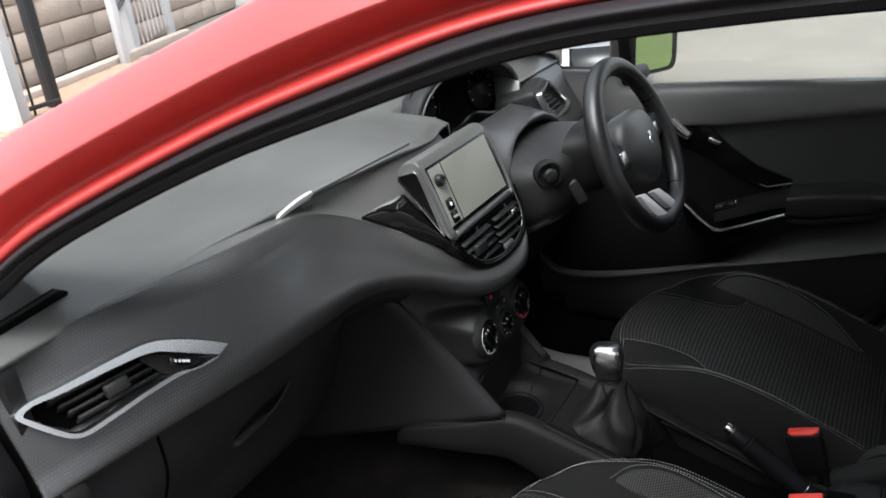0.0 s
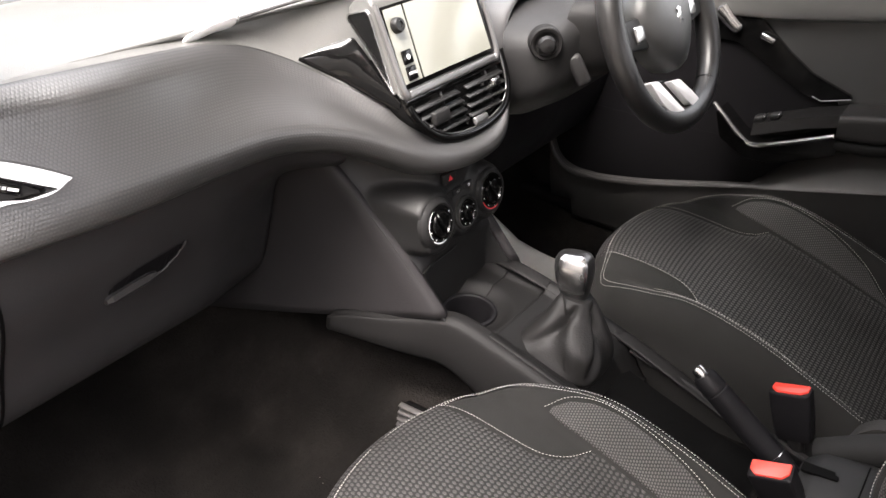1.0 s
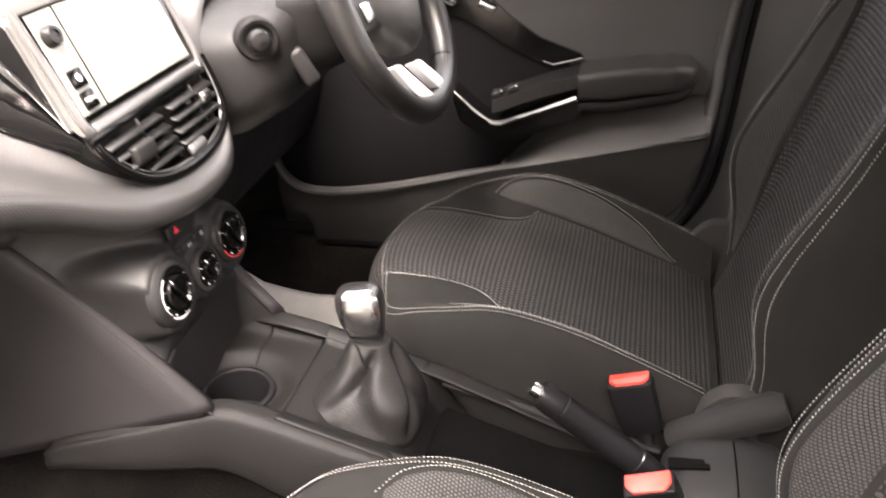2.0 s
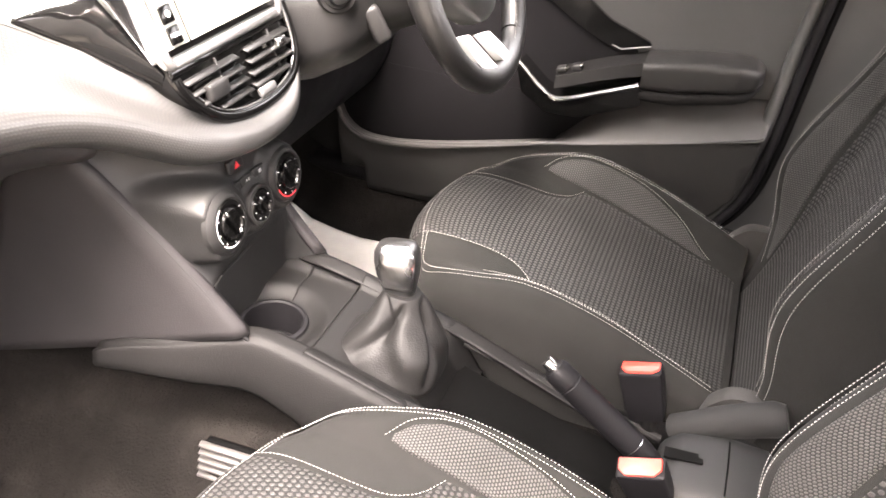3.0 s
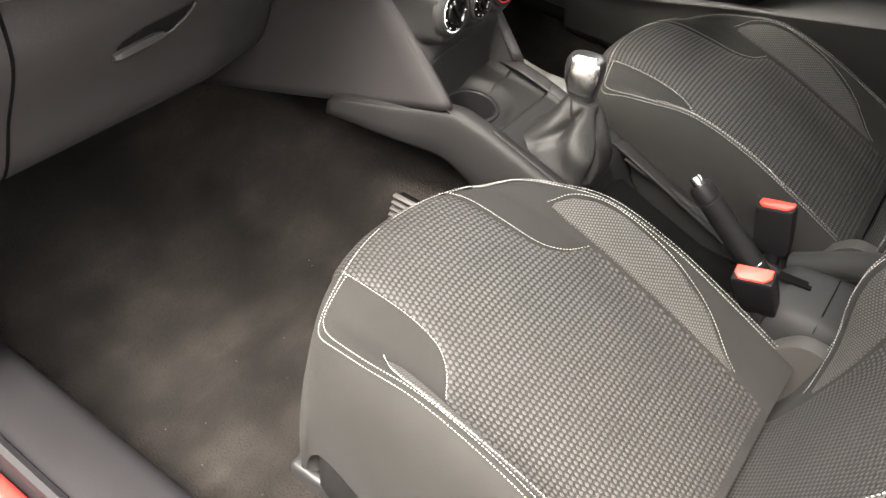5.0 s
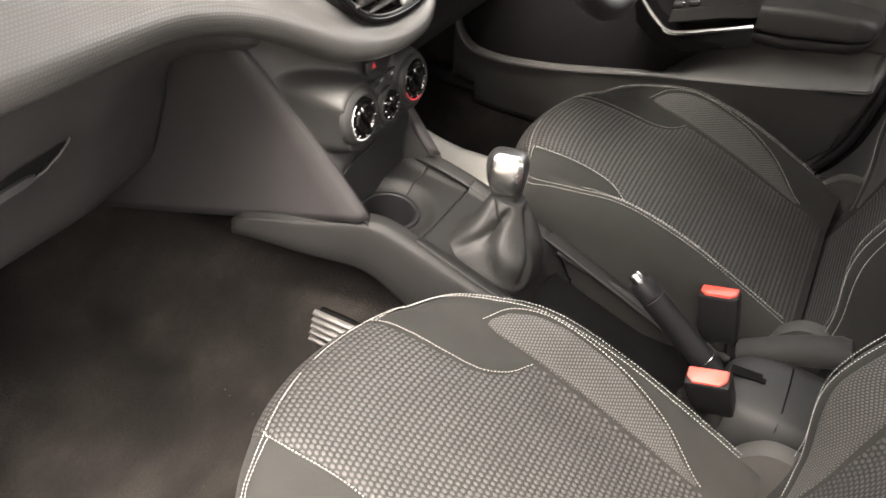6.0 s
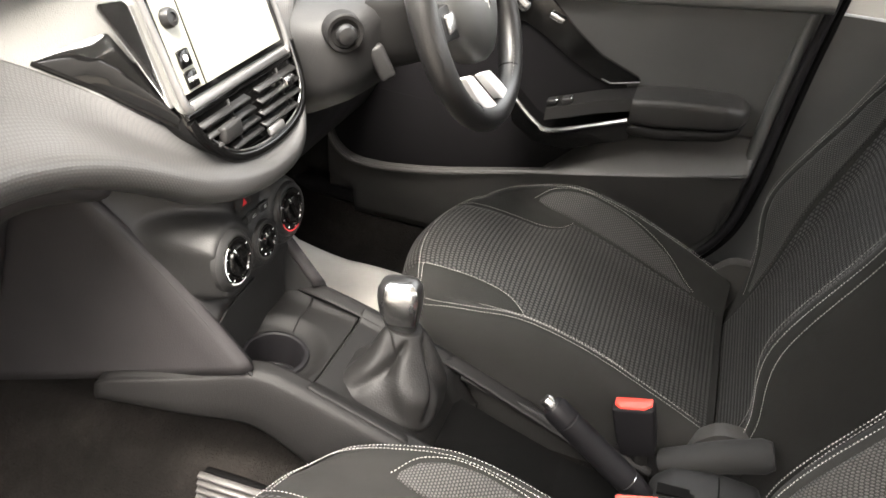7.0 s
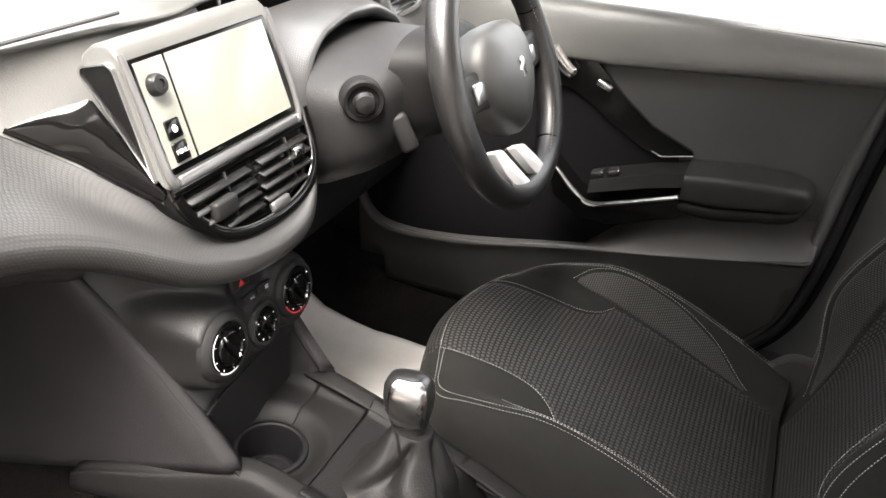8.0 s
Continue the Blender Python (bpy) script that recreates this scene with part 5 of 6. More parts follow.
# no opening is cut: a near-black plate paints the slot's shade
part("lever_slot", prism("lever_slot", rounded([(-0.009, -0.226), (-0.009, -0.272), (-0.001, -0.272), (-0.001, -0.266), (0.006, -0.266), (0.008, -0.226)], 0.002), 0.004, 0, Matrix.Translation((0, -0.25, 0.5125)) @ pose(0, 0, 0, -6) @ Matrix.Translation((0, 0.25, 0))), VOID, cover, "", VM)
seam_path = [(x, -0.300, table([-0.0745, -0.063, -0.041, 0.0, 0.041, 0.063, 0.0745], [0.469, 0.5035, 0.5160, 0.5195, 0.5160, 0.5035, 0.469], x)) for x in np.linspace(-0.0745, 0.0745, 30)]
part("cover_seam", tube("cover_seam", seam_path, 0.0012, 6), VOID, cover, "", VM)
hb = thing("handbrake", "black handbrake lever with chrome release button", "handbrake", (0, -0.2, 0.49))
HM = Matrix.Translation((0, 0.2, -0.49))
h0, h1 = Vector((0.002, -0.250, 0.458)), Vector((-0.003, -0.078, 0.598))
ax = (h1 - h0).normalized()
length = (h1 - h0).length
HB = Matrix.Translation(h0) @ ax.to_track_quat("Z", "Y").to_matrix().to_4x4()
part("lever", lathe("lever", [(0.0, 0.0), (0.0135, 0.0), (0.0155, 0.05), (0.0172, 0.066), (0.0178, 0.10), (0.0172, length - 0.034), (0.0172, length - 0.030), (0.0163, length - 0.029), (0.0163, length - 0.027), (0.0172, length - 0.026), (0.0168, length - 0.006), (0.0140, length), (0.0, length)], 28, HB), RUBBER, hb, "grained plastic grip", HM)
part("release_button", lathe("release_button", [(0.0, length), (0.0085, length), (0.0085, length + 0.010), (0.007, length + 0.013), (0.0, length + 0.0135)], 20, HB), SATIN_CHROME, hb, "chrome release button", HM)
part("grip_ring", lathe("grip_ring", [(0.0160, 0.080), (0.0179, 0.080), (0.0179, 0.0812), (0.0160, 0.0812)], 28, HB), SATIN_CHROME, hb, "", HM)

# heater outlet low on the tunnel's flank
outlet = thing("footwell_vent", "black slatted heater outlet low on the tunnel", "air vent", (-0.15, 0.35, 0.41))
OV = frame_of((0.012, 0.0, 0.022), (0.10, -1, -0.10), (0.15, -0.05, 1))
# near-black block gives the shade between the outlet slats
part("frame", box_me("frame", 0.094, 0.050, 0.016, 0.006, 2, OV @ pose(0.048, -0.029, -0.016)), VOID, outlet)
for k in range(5):
    part("slat", box_me("slat", 0.092, 0.0036, 0.010, 0.0012, 1, OV @ pose(0.046, -0.002 - 0.0125 * k, 0.002, 20, 0, 0)), GREY_SLAT, outlet)

# ---- driver's door ----
door = thing("driver_door", "closed black driver door with armrest, pull and window switches", "car door", (0.74, 0.1, 0.33))
OD = Matrix.Translation((-0.74, -0.1, -0.33))
# points of the door are given as (y, z); its inner face looks towards -x
DF = lambda x: frame_of((x, 0, 0), (0, 1, 0), (0, 0, 1))


def doorpart(name, me, mat, label="", parent=None):
    return part(name, me, mat, parent or door, label, OD if parent is None else None)


def on_door(x, pts):
    return [(x, y, z) for y, z in pts]


REAR = [(-0.345, 1.000), (-0.336, 0.860), (-0.320, 0.730), (-0.296, 0.630), (-0.255, 0.520), (-0.200, 0.440), (-0.120, 0.375), (0.0, 0.335)]
card = REAR + [(0.45, 0.335), (0.60, 0.42), (0.64, 0.60), (0.64, 0.955), (0.40, 0.972)]
doorpart("door_card", prism("door_card", card, 0.03, 0.004, DF(0.745)), DOOR_SKIN, "grained black door card")
# padded upper roll under the window
rows = []
for y in np.linspace(0.60, -0.345, 40):
    b = table([-0.345, 0.05, 0.338, 0.36, 0.64], [1.000, 0.988, 0.977, 1.012, 1.016], y)
    c = table([-0.345, 0.10, 0.30, 0.64], [0.942, 0.893, 0.885, 0.885], y)
    rows.append([(x, y, z) for x, z in catmull([(0.790, b - 0.004), (0.765, b + 0.002), (0.742, b - 0.004), (0.728, 0.65 * b + 0.35 * c), (0.724, c + 0.012), (0.732, c), (0.748, c - 0.002)], 24)])
doorpart("upper_roll", grid_mesh("upper_roll", np.array(rows), flip=True), SOFT_TOP, "padded soft upper roll")
# ledge and pocket: the wall is cut along the door's curved rear edge
LIP = [(-0.300, 0.644), (-0.125, 0.602), (0.020, 0.571), (0.123, 0.550), (0.289, 0.512), (0.380, 0.496), (0.446, 0.489), (0.505, 0.494), (0.540, 0.520), (0.556, 0.560)]
EDGE_Z, EDGE_Y = [0.335, 0.445, 0.510, 0.600, 0.680, 0.800], [-0.100, -0.208, -0.258, -0.281, -0.290, -0.298]
lip = catmull(LIP, 70)
rows = []
for (y, z) in lip:
    top = table([-0.302, -0.154, -0.013, 0.04, 0.08, 0.12, 0.6], [0.700, 0.690, 0.652, 0.610, 0.566, 0.532, 0.2], y)
    up = max(top, z + 0.004)
    k = min(1.0, max(0.0, (top - z) / 0.05))
    back = 0.744 if k > 0.02 else 0.712
    low = [(0.694, y, 0.60 * z + 0.40 * 0.36), (0.706, y, 0.36 + 0.05 * (y > 0.5))]
    rows.append([(back, y, up), (0.5 * back + 0.347, y, 0.5 * (up + z) + 0.003 * k), (0.697, y, z + 0.006), (0.691, y, z), (0.692, y, z - 0.012)] + low)
P = np.array([catmull(r, 34) for r in rows])
P[..., 1] = np.maximum(P[..., 1], np.interp(P[..., 2], EDGE_Z, EDGE_Y))
# one moulding in two tones: light on the ledge, shade on the wall
doorpart("ledge", grid_mesh("ledge", P[:, :18], 0.004, flip=False), DOOR_LEDGE_LIT, "moulded ledge above the pocket, coloured lighter as if lit")
doorpart("pocket_wall", grid_mesh("pocket_wall", P[:, 17:], 0.004, flip=False), DOOR_LOWER, "door pocket wall, coloured darker as if shaded")
doorpart("pocket_lip", tube("pocket_lip", on_door(0.689, catmull(LIP[3:], 40)), np.r_[np.linspace(0.001, 0.0055, 10), np.full(30, 0.0055)], 8), DOOR_LEDGE_LIT)
# black plate paints the shade inside the door pocket
doorpart("pocket_back_shade", prism("pocket_back_shade", rounded([(0.00, 0.600), (0.10, 0.640), (0.30, 0.640), (0.57, 0.650), (0.590, 0.55), (0.55, 0.40), (0.10, 0.38)], 0.05, 8), 0.004, 0, DF(0.738)), RUBBER)
# pull recess, gloss diagonal, satin strip
recess = rounded([(0.205, 0.915), (0.17, 0.915), (0.045, 0.806), (-0.030, 0.766), (-0.052, 0.715), (-0.050, 0.665), (0.010, 0.620), (0.150, 0.600), (0.610, 0.610), (0.615, 0.780), (0.320, 0.860)], 0.02)
# shallow plate, blackened to read as a shaded recess
doorpart("pull_recess", prism("pull_recess", recess, 0.006, 0.002, DF(0.7385)), RUBBER, "pull recess with shade in its colour")
diag = rounded([(0.232, 0.905), (0.205, 0.930), (0.165, 0.921), (0.122, 0.884), (0.070, 0.838), (0.020, 0.802), (-0.056, 0.772), (-0.060, 0.764), (-0.002, 0.750), (0.028, 0.760), (0.085, 0.790), (0.130, 0.820), (0.170, 0.840), (0.205, 0.842), (0.232, 0.835)], 0.006, 4)
doorpart("gloss_trim", prism("gloss_trim", diag, 0.012, 0.003, DF(0.731)), GLOSS_BLACK, "glossy black diagonal trim")
doorpart("trim_edge", tube("trim_edge", on_door(0.730, [(-0.058, 0.7655), (-0.006, 0.7530), (0.012, 0.7590)]), 0.0014, 6), SATIN_GREY)
doorpart("door_handle", tube("door_handle", on_door(0.722, catmull([(0.214, 0.906), (0.200, 0.892), (0.182, 0.876), (0.166, 0.866)], 14)), np.r_[0.008, np.linspace(0.016, 0.011, 12), 0.005], 10, ((1, 0, 0), 0.5)), SATIN_CHROME, "satin chrome door handle")
doorpart("lock_button", box_me("lock_button", 0.008, 0.030, 0.012, 0.003, 2, pose(0.724, 0.112, 0.858, 20)), SATIN_CHROME)
strip = catmull([(0.185, 0.725), (0.160, 0.700), (0.125, 0.672), (0.095, 0.658), (0.05, 0.671), (-0.054, 0.711)], 40)
doorpart("satin_strip", tube("satin_strip", [(0.690 - 0.018 * min(1, max(0, (0.16 - y) / 0.10)), y, z) for y, z in strip], 0.0048, 8), SATIN_CHROME, "satin chrome strip along the armrest")
under = [(0.175, 0.715), (0.125, 0.670), (0.095, 0.656), (0.05, 0.668), (-0.060, 0.708), (-0.062, 0.672), (0.05, 0.628), (0.11, 0.628), (0.16, 0.66)]
doorpart("gloss_bracket", prism("gloss_bracket", rounded(under, 0.006), 0.070, 0.006, DF(0.676)), GLOSS_BLACK, "glossy black armrest front")
sw = doorpart("switch_plate", loft("switch_plate", [[(x, y, z) for x, z in ((0.678, zb), (0.742, zb + 0.004), (0.742, zb + 0.026), (0.684, zb + 0.022))] for y, zb in ((0.10, 0.676), (0.0, 0.712), (-0.058, 0.728))]), DARK_PLASTIC, "window switch plate")
for y, z in ((0.092, 0.708), (0.064, 0.718)):
    part("window_switch", box_me("window_switch", 0.022, 0.020, 0.012, 0.004, 3, pose(0.700, y, z, -18)), BLACK_PLASTIC, sw)
    part("switch_edge", box_me("switch_edge", 0.018, 0.004, 0.004, 0.001, 1, pose(0.700, y - 0.008, z + 0.006, -18)), SATIN_CHROME, sw)
# the armrest's lower part is darker plastic, painting its shadow
for name, up, down, inset, mat, label in (("armrest", 0.0, 0.68, 0.0, DOOR_LOWER, "padded black armrest"), ("armrest_base", 0.69, 1.0, 0.006, DARK_PLASTIC, "armrest underside coloured dark for shade")):
    rows = []
    for t in np.linspace(0, 1, 36):
        y = -0.056 - 0.204 * t
        zt = table([0, 0.3, 0.55, 0.8, 0.93, 1], [0.752, 0.762, 0.768, 0.770, 0.765, 0.754], t)
        zb = table([0, 0.3, 0.6, 0.9, 1], [0.680, 0.680, 0.693, 0.706, 0.725], t)
        xi = table([0, 0.8, 0.95, 1], [0.668, 0.668, 0.685, 0.715], t) + inset
        a, b = zt + (zb - zt) * up, zt + (zb - zt) * down
        rows.append([(x, y, z) for x, z in rounded([(0.752, a + 0.004), (xi, a), (xi + 0.002, b), (0.752, b - 0.006)], 0.013, 5)])
    doorpart(name, loft(name, rows), mat, label)
seal = catmull([(0.752, -0.352, 1.010), (0.742, -0.330, 0.860), (0.734, -0.318, 0.760), (0.722, -0.310, 0.690), (0.708, -0.300, 0.620), (0.704, -0.278, 0.520), (0.704, -0.226, 0.440), (0.706, -0.130, 0.365), (0.708, 0.000, 0.330)], 70)
doorpart("edge_seal", tube("edge_seal", seal, 0.009, 10), RUBBER, "black rubber door seal")
doorpart("edge_roll", tube("edge_roll", seal[3:] + np.array([0.009, 0.020, 0.0]), 0.0135, 12), DOOR_SKIN, "moulded roll along the door edge")
doorpart("edge_gap", tube("edge_gap", seal + np.array([0.006, -0.014, -0.002]), 0.008, 8), VOID)
# window frame and its pane
post = [(0.765, -0.350, 1.000), (0.705, -0.385, 1.22), (0.600, -0.41, 1.45)]
doorpart("window_post", tube("window_post", catmull(post, 12), 0.020, 8, ((0, 1, 0), 0.8)), RUBBER)
header = catmull([(0.600, -0.41, 1.45), (0.605, -0.05, 1.45), (0.635, 0.22, 1.39), (0.70, 0.48, 1.22), (0.765, 0.68, 1.02)], 24)
doorpart("window_header", tube("window_header", header, 0.022, 8), RUBBER)
doorpart("quarter_post", tube("quarter_post", [(0.770, 0.325, 0.975), (0.745, 0.325, 1.10), (0.690, 0.30, 1.29)], 0.019, 8), RUBBER)
doorpart("window_corner", tube("window_corner", catmull([(0.772, 0.345, 1.006), (0.772, 0.46, 1.008), (0.770, 0.535, 1.018), (0.766, 0.560, 1.045), (0.745, 0.540, 1.10)], 20), 0.012, 8), RUBBER)
doorpart("sail", prism("sail", rounded([(0.70, 0.96), (0.70, 1.03), (0.60, 1.10), (0.560, 1.075), (0.575, 1.03), (0.535, 1.005), (0.34, 0.995), (0.34, 0.96)], 0.01), 0.02, 0.004, DF(0.760)), BLACK_PLASTIC)
rows = [[(table([0.965, 1.36], [0.772, 0.628], z) + 0.002 * k, y, z) for k in (0,) for z in np.linspace(0.98, table([-0.40, -0.05, 0.22, 0.48, 0.60], [1.44, 1.44, 1.38, 1.21, 1.09], y), 6)] for y in np.linspace(0.58, -0.37, 16)]
pane = doorpart("pane", grid_mesh("pane", np.array(rows), 0.004), GLASS, "clear window pane")
pane.visible_shadow = False

mirror = thing("door_mirror", "black-framed door mirror reflecting grass", "wing mirror", (0.940, 0.322, 1.030))
MF = frame_of((0, 0, 0), (1, -0.42, 0), (0, 0.05, 1))
mo = rounded([(-0.085, -0.060), (0.090, -0.070), (0.105, 0.035), (0.080, 0.075), (-0.070, 0.070)], 0.03, 6)
rings = [[MF @ Vector((x * k, y * k, z)) for x, y in mo] for k, z in ((0.93, 0.012), (1.0, 0.006), (1.0, -0.02), (0.85, -0.07), (0.5, -0.10), (0.1, -0.105))]
part("shell", loft("shell", rings), BLACK_PLASTIC, mirror)
part("mirror_glass", prism("mirror_glass", [(x * 0.80 - 0.010, y * 0.80) for x, y in mo], 0.002, 0, MF @ pose(0, 0, 0.0125)), plain("mirror_silver", (0.9, 0.9, 0.9), 0.03, metal=1.0, vary=0.01), mirror, "mirror glass")
part("mount", tube("mount", [(-0.18, 0.03, -0.040), (-0.10, 0.02, -0.048), (-0.04, 0.01, -0.05)], [0.03, 0.026, 0.022], 10), BLACK_PLASTIC, mirror)

# ---- body shell ----
shell = thing("car_shell", "red painted car shell with black door seals", "car", (0, 0, 0.2))
BM = Matrix.Translation((0, 0, -0.2))


def bpart(name, me, mat, label=""):
    return part(name, me, mat, shell, label, BM)


SEAL = [(-0.800, 0.700, 0.90), (-0.775, 0.610, 1.045), (-0.738, 0.520, 1.122), (-0.706, 0.435, 1.178), (-0.668, 0.262, 1.252), (-0.644, 0.116, 1.300), (-0.622, -0.028, 1.341), (-0.612, -0.160, 1.358), (-0.606, -0.34, 1.368), (-0.606, -0.62, 1.366)]
RED_IN = [(-0.820, 0.720, 0.93), (-0.770, 0.620, 1.100), (-0.713, 0.527, 1.167), (-0.690, 0.45, 1.207), (-0.650, 0.26, 1.288), (-0.626, 0.125, 1.336), (-0.608, 0.0, 1.372), (-0.600, -0.15, 1.392), (-0.597, -0.34, 1.402), (-0.597, -0.62, 1.402)]
RED_OUT = [(-0.800, 0.800, 1.00), (-0.725, 0.690, 1.160), (-0.668, 0.560, 1.252), (-0.645, 0.450, 1.298), (-0.612, 0.29, 1.356), (-0.597, 0.18, 1.392), (-0.575, 0.05, 1.420), (-0.560, -0.12, 1.440), (-0.550, -0.34, 1.450), (-0.550, -0.62, 1.450)]
for s in (-1, 1):
    sl, ri, ro = (catmull([(-s * x, y, z) for x, y, z in c], 60) for c in (SEAL, RED_IN, RED_OUT))
    ri = 0.50 * ri + 0.50 * sl
    out = np.array([s * 0.018, -0.006, 0.004])
    d = ro - ri
    section = ((-0.05, -1.2), (0.0, -0.1), (0.05, 0.30), (0.12, 0.25), (0.17, -0.35), (0.21, -0.80), (0.27, -0.70), (0.36, 0.20), (0.455, 1.22), (0.475, 1.36), (0.505, 1.40), (0.72, 1.25), (0.92, 0.85), (1.0, 0.40), (1.02, -1.2))
    P = np.array([catmull([ri[k] + a * d[k] + b * out for a, b in section], 56) for k in range(60)])
    bpart("pillar_skin", grid_mesh("pillar_skin", P), RED_PAINT, "red painted windscreen pillar and roof rail")
    mid = (sl + ri) / 2
    P = np.array([catmull([sl[k] - out * 1.6, sl[k] - out * 0.2, 0.7 * sl[k] + 0.3 * ri[k] + out * 0.75, mid[k] + out * 0.95, 0.25 * sl[k] + 0.75 * ri[k] + out * 0.70, ri[k] - out * 0.1, ri[k] - out * 0.9], 24) for k in range(60)])
    bpart("aperture_seal", grid_mesh("aperture_seal", P), SEAL_RUBBER, "black rubber aperture seal")
    bpart("seal_lip", tube("seal_lip", sl, 0.009, 8), RUBBER)
    # inner pillar lining up to the glass
    gl = np.array([[-s * x, y, z] for x, y, z in catmull([(-0.72, 0.90, 1.00), (-0.66, 0.72, 1.11), (-0.60, 0.48, 1.24), (-0.55, 0.22, 1.37), (-0.53, 0.14, 1.41), (-0.53, 0.05, 1.425), (-0.53, -0.2, 1.43), (-0.53, -0.62, 1.43)], 60)])
    bpart("pillar_lining", grid_mesh("pillar_lining", np.array([[sl[k] - out * 1.2, 0.5 * (sl[k] + gl[k]) - out, gl[k]] for k in range(60)])), DARK_PLASTIC)

rows = [[(x, y, 1.425 + 0.035 * (1 - (x / 0.56) ** 2) - 0.05 * ((y + 0.5) / 0.8) ** 2 * 0.6) for x in np.linspace(-0.56, 0.56, 20)] for y in np.linspace(0.14, -1.35, 20)]
bpart("roof", grid_mesh("roof", np.array(rows), 0.03), RED_PAINT, "red painted roof")
rows = [[(x, y, z - 0.035) for x, y, z in r] for r in rows]
tagged(part("ceiling", grid_mesh("ceiling", np.array(rows), 0.004), HEADLINER), "pale cloth headliner under the roof", "headliner", kind="structure")
# windscreen
rows = []
for t in np.linspace(0, 1, 12):
    w = 0.70 - 0.16 * t
    rows.append([(x, 0.94 - 0.80 * t - 0.10 * (x / 0.7) ** 2, 1.0 + 0.41 * t + 0.02 * math.sin(math.pi * t)) for x in np.linspace(-w, w, 24)])
ws = bpart("windscreen", grid_mesh("windscreen", np.array(rows), 0.005), GLASS, "clear windscreen")
ws.visible_shadow = False
rows = [[(x, 0.96 + 0.03 * k - 0.10 * (x / 0.75) ** 2, 1.005 - 0.02 * k) for x in np.linspace(-0.76, 0.76, 20)] for k in (-1, 0, 1, 2)]
bpart("scuttle", grid_mesh("scuttle", np.array(rows), 0.004), RUBBER)
rows = [[(x, y, table([0.95, 1.1, 1.9, 2.1], [0.97, 0.99, 0.86, 0.72], y) - 0.12 * (x / 0.8) ** 4) for x in np.linspace(-0.80, 0.80, 24)] for y in np.linspace(0.98, 2.1, 24)]
bpart("bonnet", grid_mesh("bonnet", np.array(rows), 0.01), RED_PAINT, "red bonnet")
for s in (-1, 1):
    wing = [(0.74, 0.28), (0.74, 0.93), (0.98, 0.965), (1.9, 0.80), (2.1, 0.65), (2.1, 0.28)]
    bpart("front_wing", prism("front_wing", wing, 0.03, 0.01, Matrix.Translation((s * 0.83 - 0.015, 0, 0)) @ frame_of((0, 0, 0), (0, 1, 0), (0, 0, 1))), RED_PAINT)
    # sill: red outside, grey tread inside
    bpart("sill_skin", box_me("sill_skin", 0.045, 1.42, 0.20, 0.02, 3, pose(s * 0.842, 0.09, 0.315)), RED_PAINT, "red painted sill")
    bpart("sill_tread", box_me("sill_tread", 0.115, 1.42, 0.05, 0.022, 4, pose(s * 0.762, 0.09, 0.395)), RUBBER, "grey plastic sill tread")
    bpart("sill_seal", tube("sill_seal", catmull([(s * 0.800, 0.62, 0.60), (s * 0.802, 0.56, 0.47), (s * 0.806, 0.42, 0.426), (s * 0.808, 0.0, 0.424), (s * 0.808, -0.5, 0.424)], 40), 0.010, 8), RUBBER)
    hinge = [(0.505, 0.36), (0.500, 0.80), (0.485, 0.93), (0.53, 1.03), (0.90, 1.04), (0.95, 0.36)]
    bpart("hinge_pillar", prism("hinge_pillar", rounded(hinge, 0.02), 0.03, 0.008, Matrix.Translation((s * 0.806 - 0.015, 0, 0)) @ frame_of((0, 0, 0), (0, 1, 0), (0, 0, 1))), RUBBER, "black lined hinge pillar")
    bpart("hinge_skin", prism("hinge_skin", rounded([(y + 0.035, z) for y, z in hinge], 0.02), 0.03, 0.008, Matrix.Translation((s * 0.838 - 0.015, 0, 0)) @ frame_of((0, 0, 0), (0, 1, 0), (0, 0, 1))), RED_PAINT, "red painted hinge pillar")
    # kick panel ahead of the door, pillar and rear side behind it
    bpart("kick_panel", prism("kick_panel", rounded([(0.52, 0.40), (0.48, 0.62), (0.46, 0.90), (0.90, 1.0), (0.95, 0.40)], 0.03), 0.03, 0.008, Matrix.Translation((s * 0.755 - 0.015, 0, 0)) @ frame_of((0, 0, 0), (0, 1, 0), (0, 0, 1))), DARK_PLASTIC)
    rearside = [(-0.62, 0.33), (-0.62, 0.98), (-1.35, 1.02), (-1.35, 0.33)]
    bpart("rear_side", prism("rear_side", rearside, 0.06, 0.01, Matrix.Translation((s * 0.79 - 0.03, 0, 0)) @ frame_of((0, 0, 0), (0, 1, 0), (0, 0, 1))), DOOR_SKIN)
    bpart("rear_pillar", loft("rear_pillar", [[(s * x + dx, y + dy, z) for dx, dy in ((-0.03, -0.04), (0.03, -0.04), (0.03, 0.04), (-0.03, 0.04))] for x, y, z in ((0.78, -0.62, 0.40), (0.765, -0.63, 0.98), (0.60, -0.66, 1.42))]), DARK_PLASTIC)
# lining behind the driver's door, below the rear window
lining = [(-0.332, 0.938), (-0.318, 0.73), (-0.27, 0.55), (-0.20, 0.435), (-0.12, 0.36), (-0.62, 0.34), (-0.62, 0.938)]
bpart("pillar_foot", prism("pillar_foot", lining, 0.03, 0.006, Matrix.Translation((0.752, 0, 0)) @ frame_of((0, 0, 0), (0, 1, 0), (0, 0, 1))), DOOR_SKIN, "grained pillar trim")
upper = [(-0.352, 0.942), (-0.366, 1.010), (-0.405, 1.180), (-0.540, 1.180), (-0.600, 0.942)]
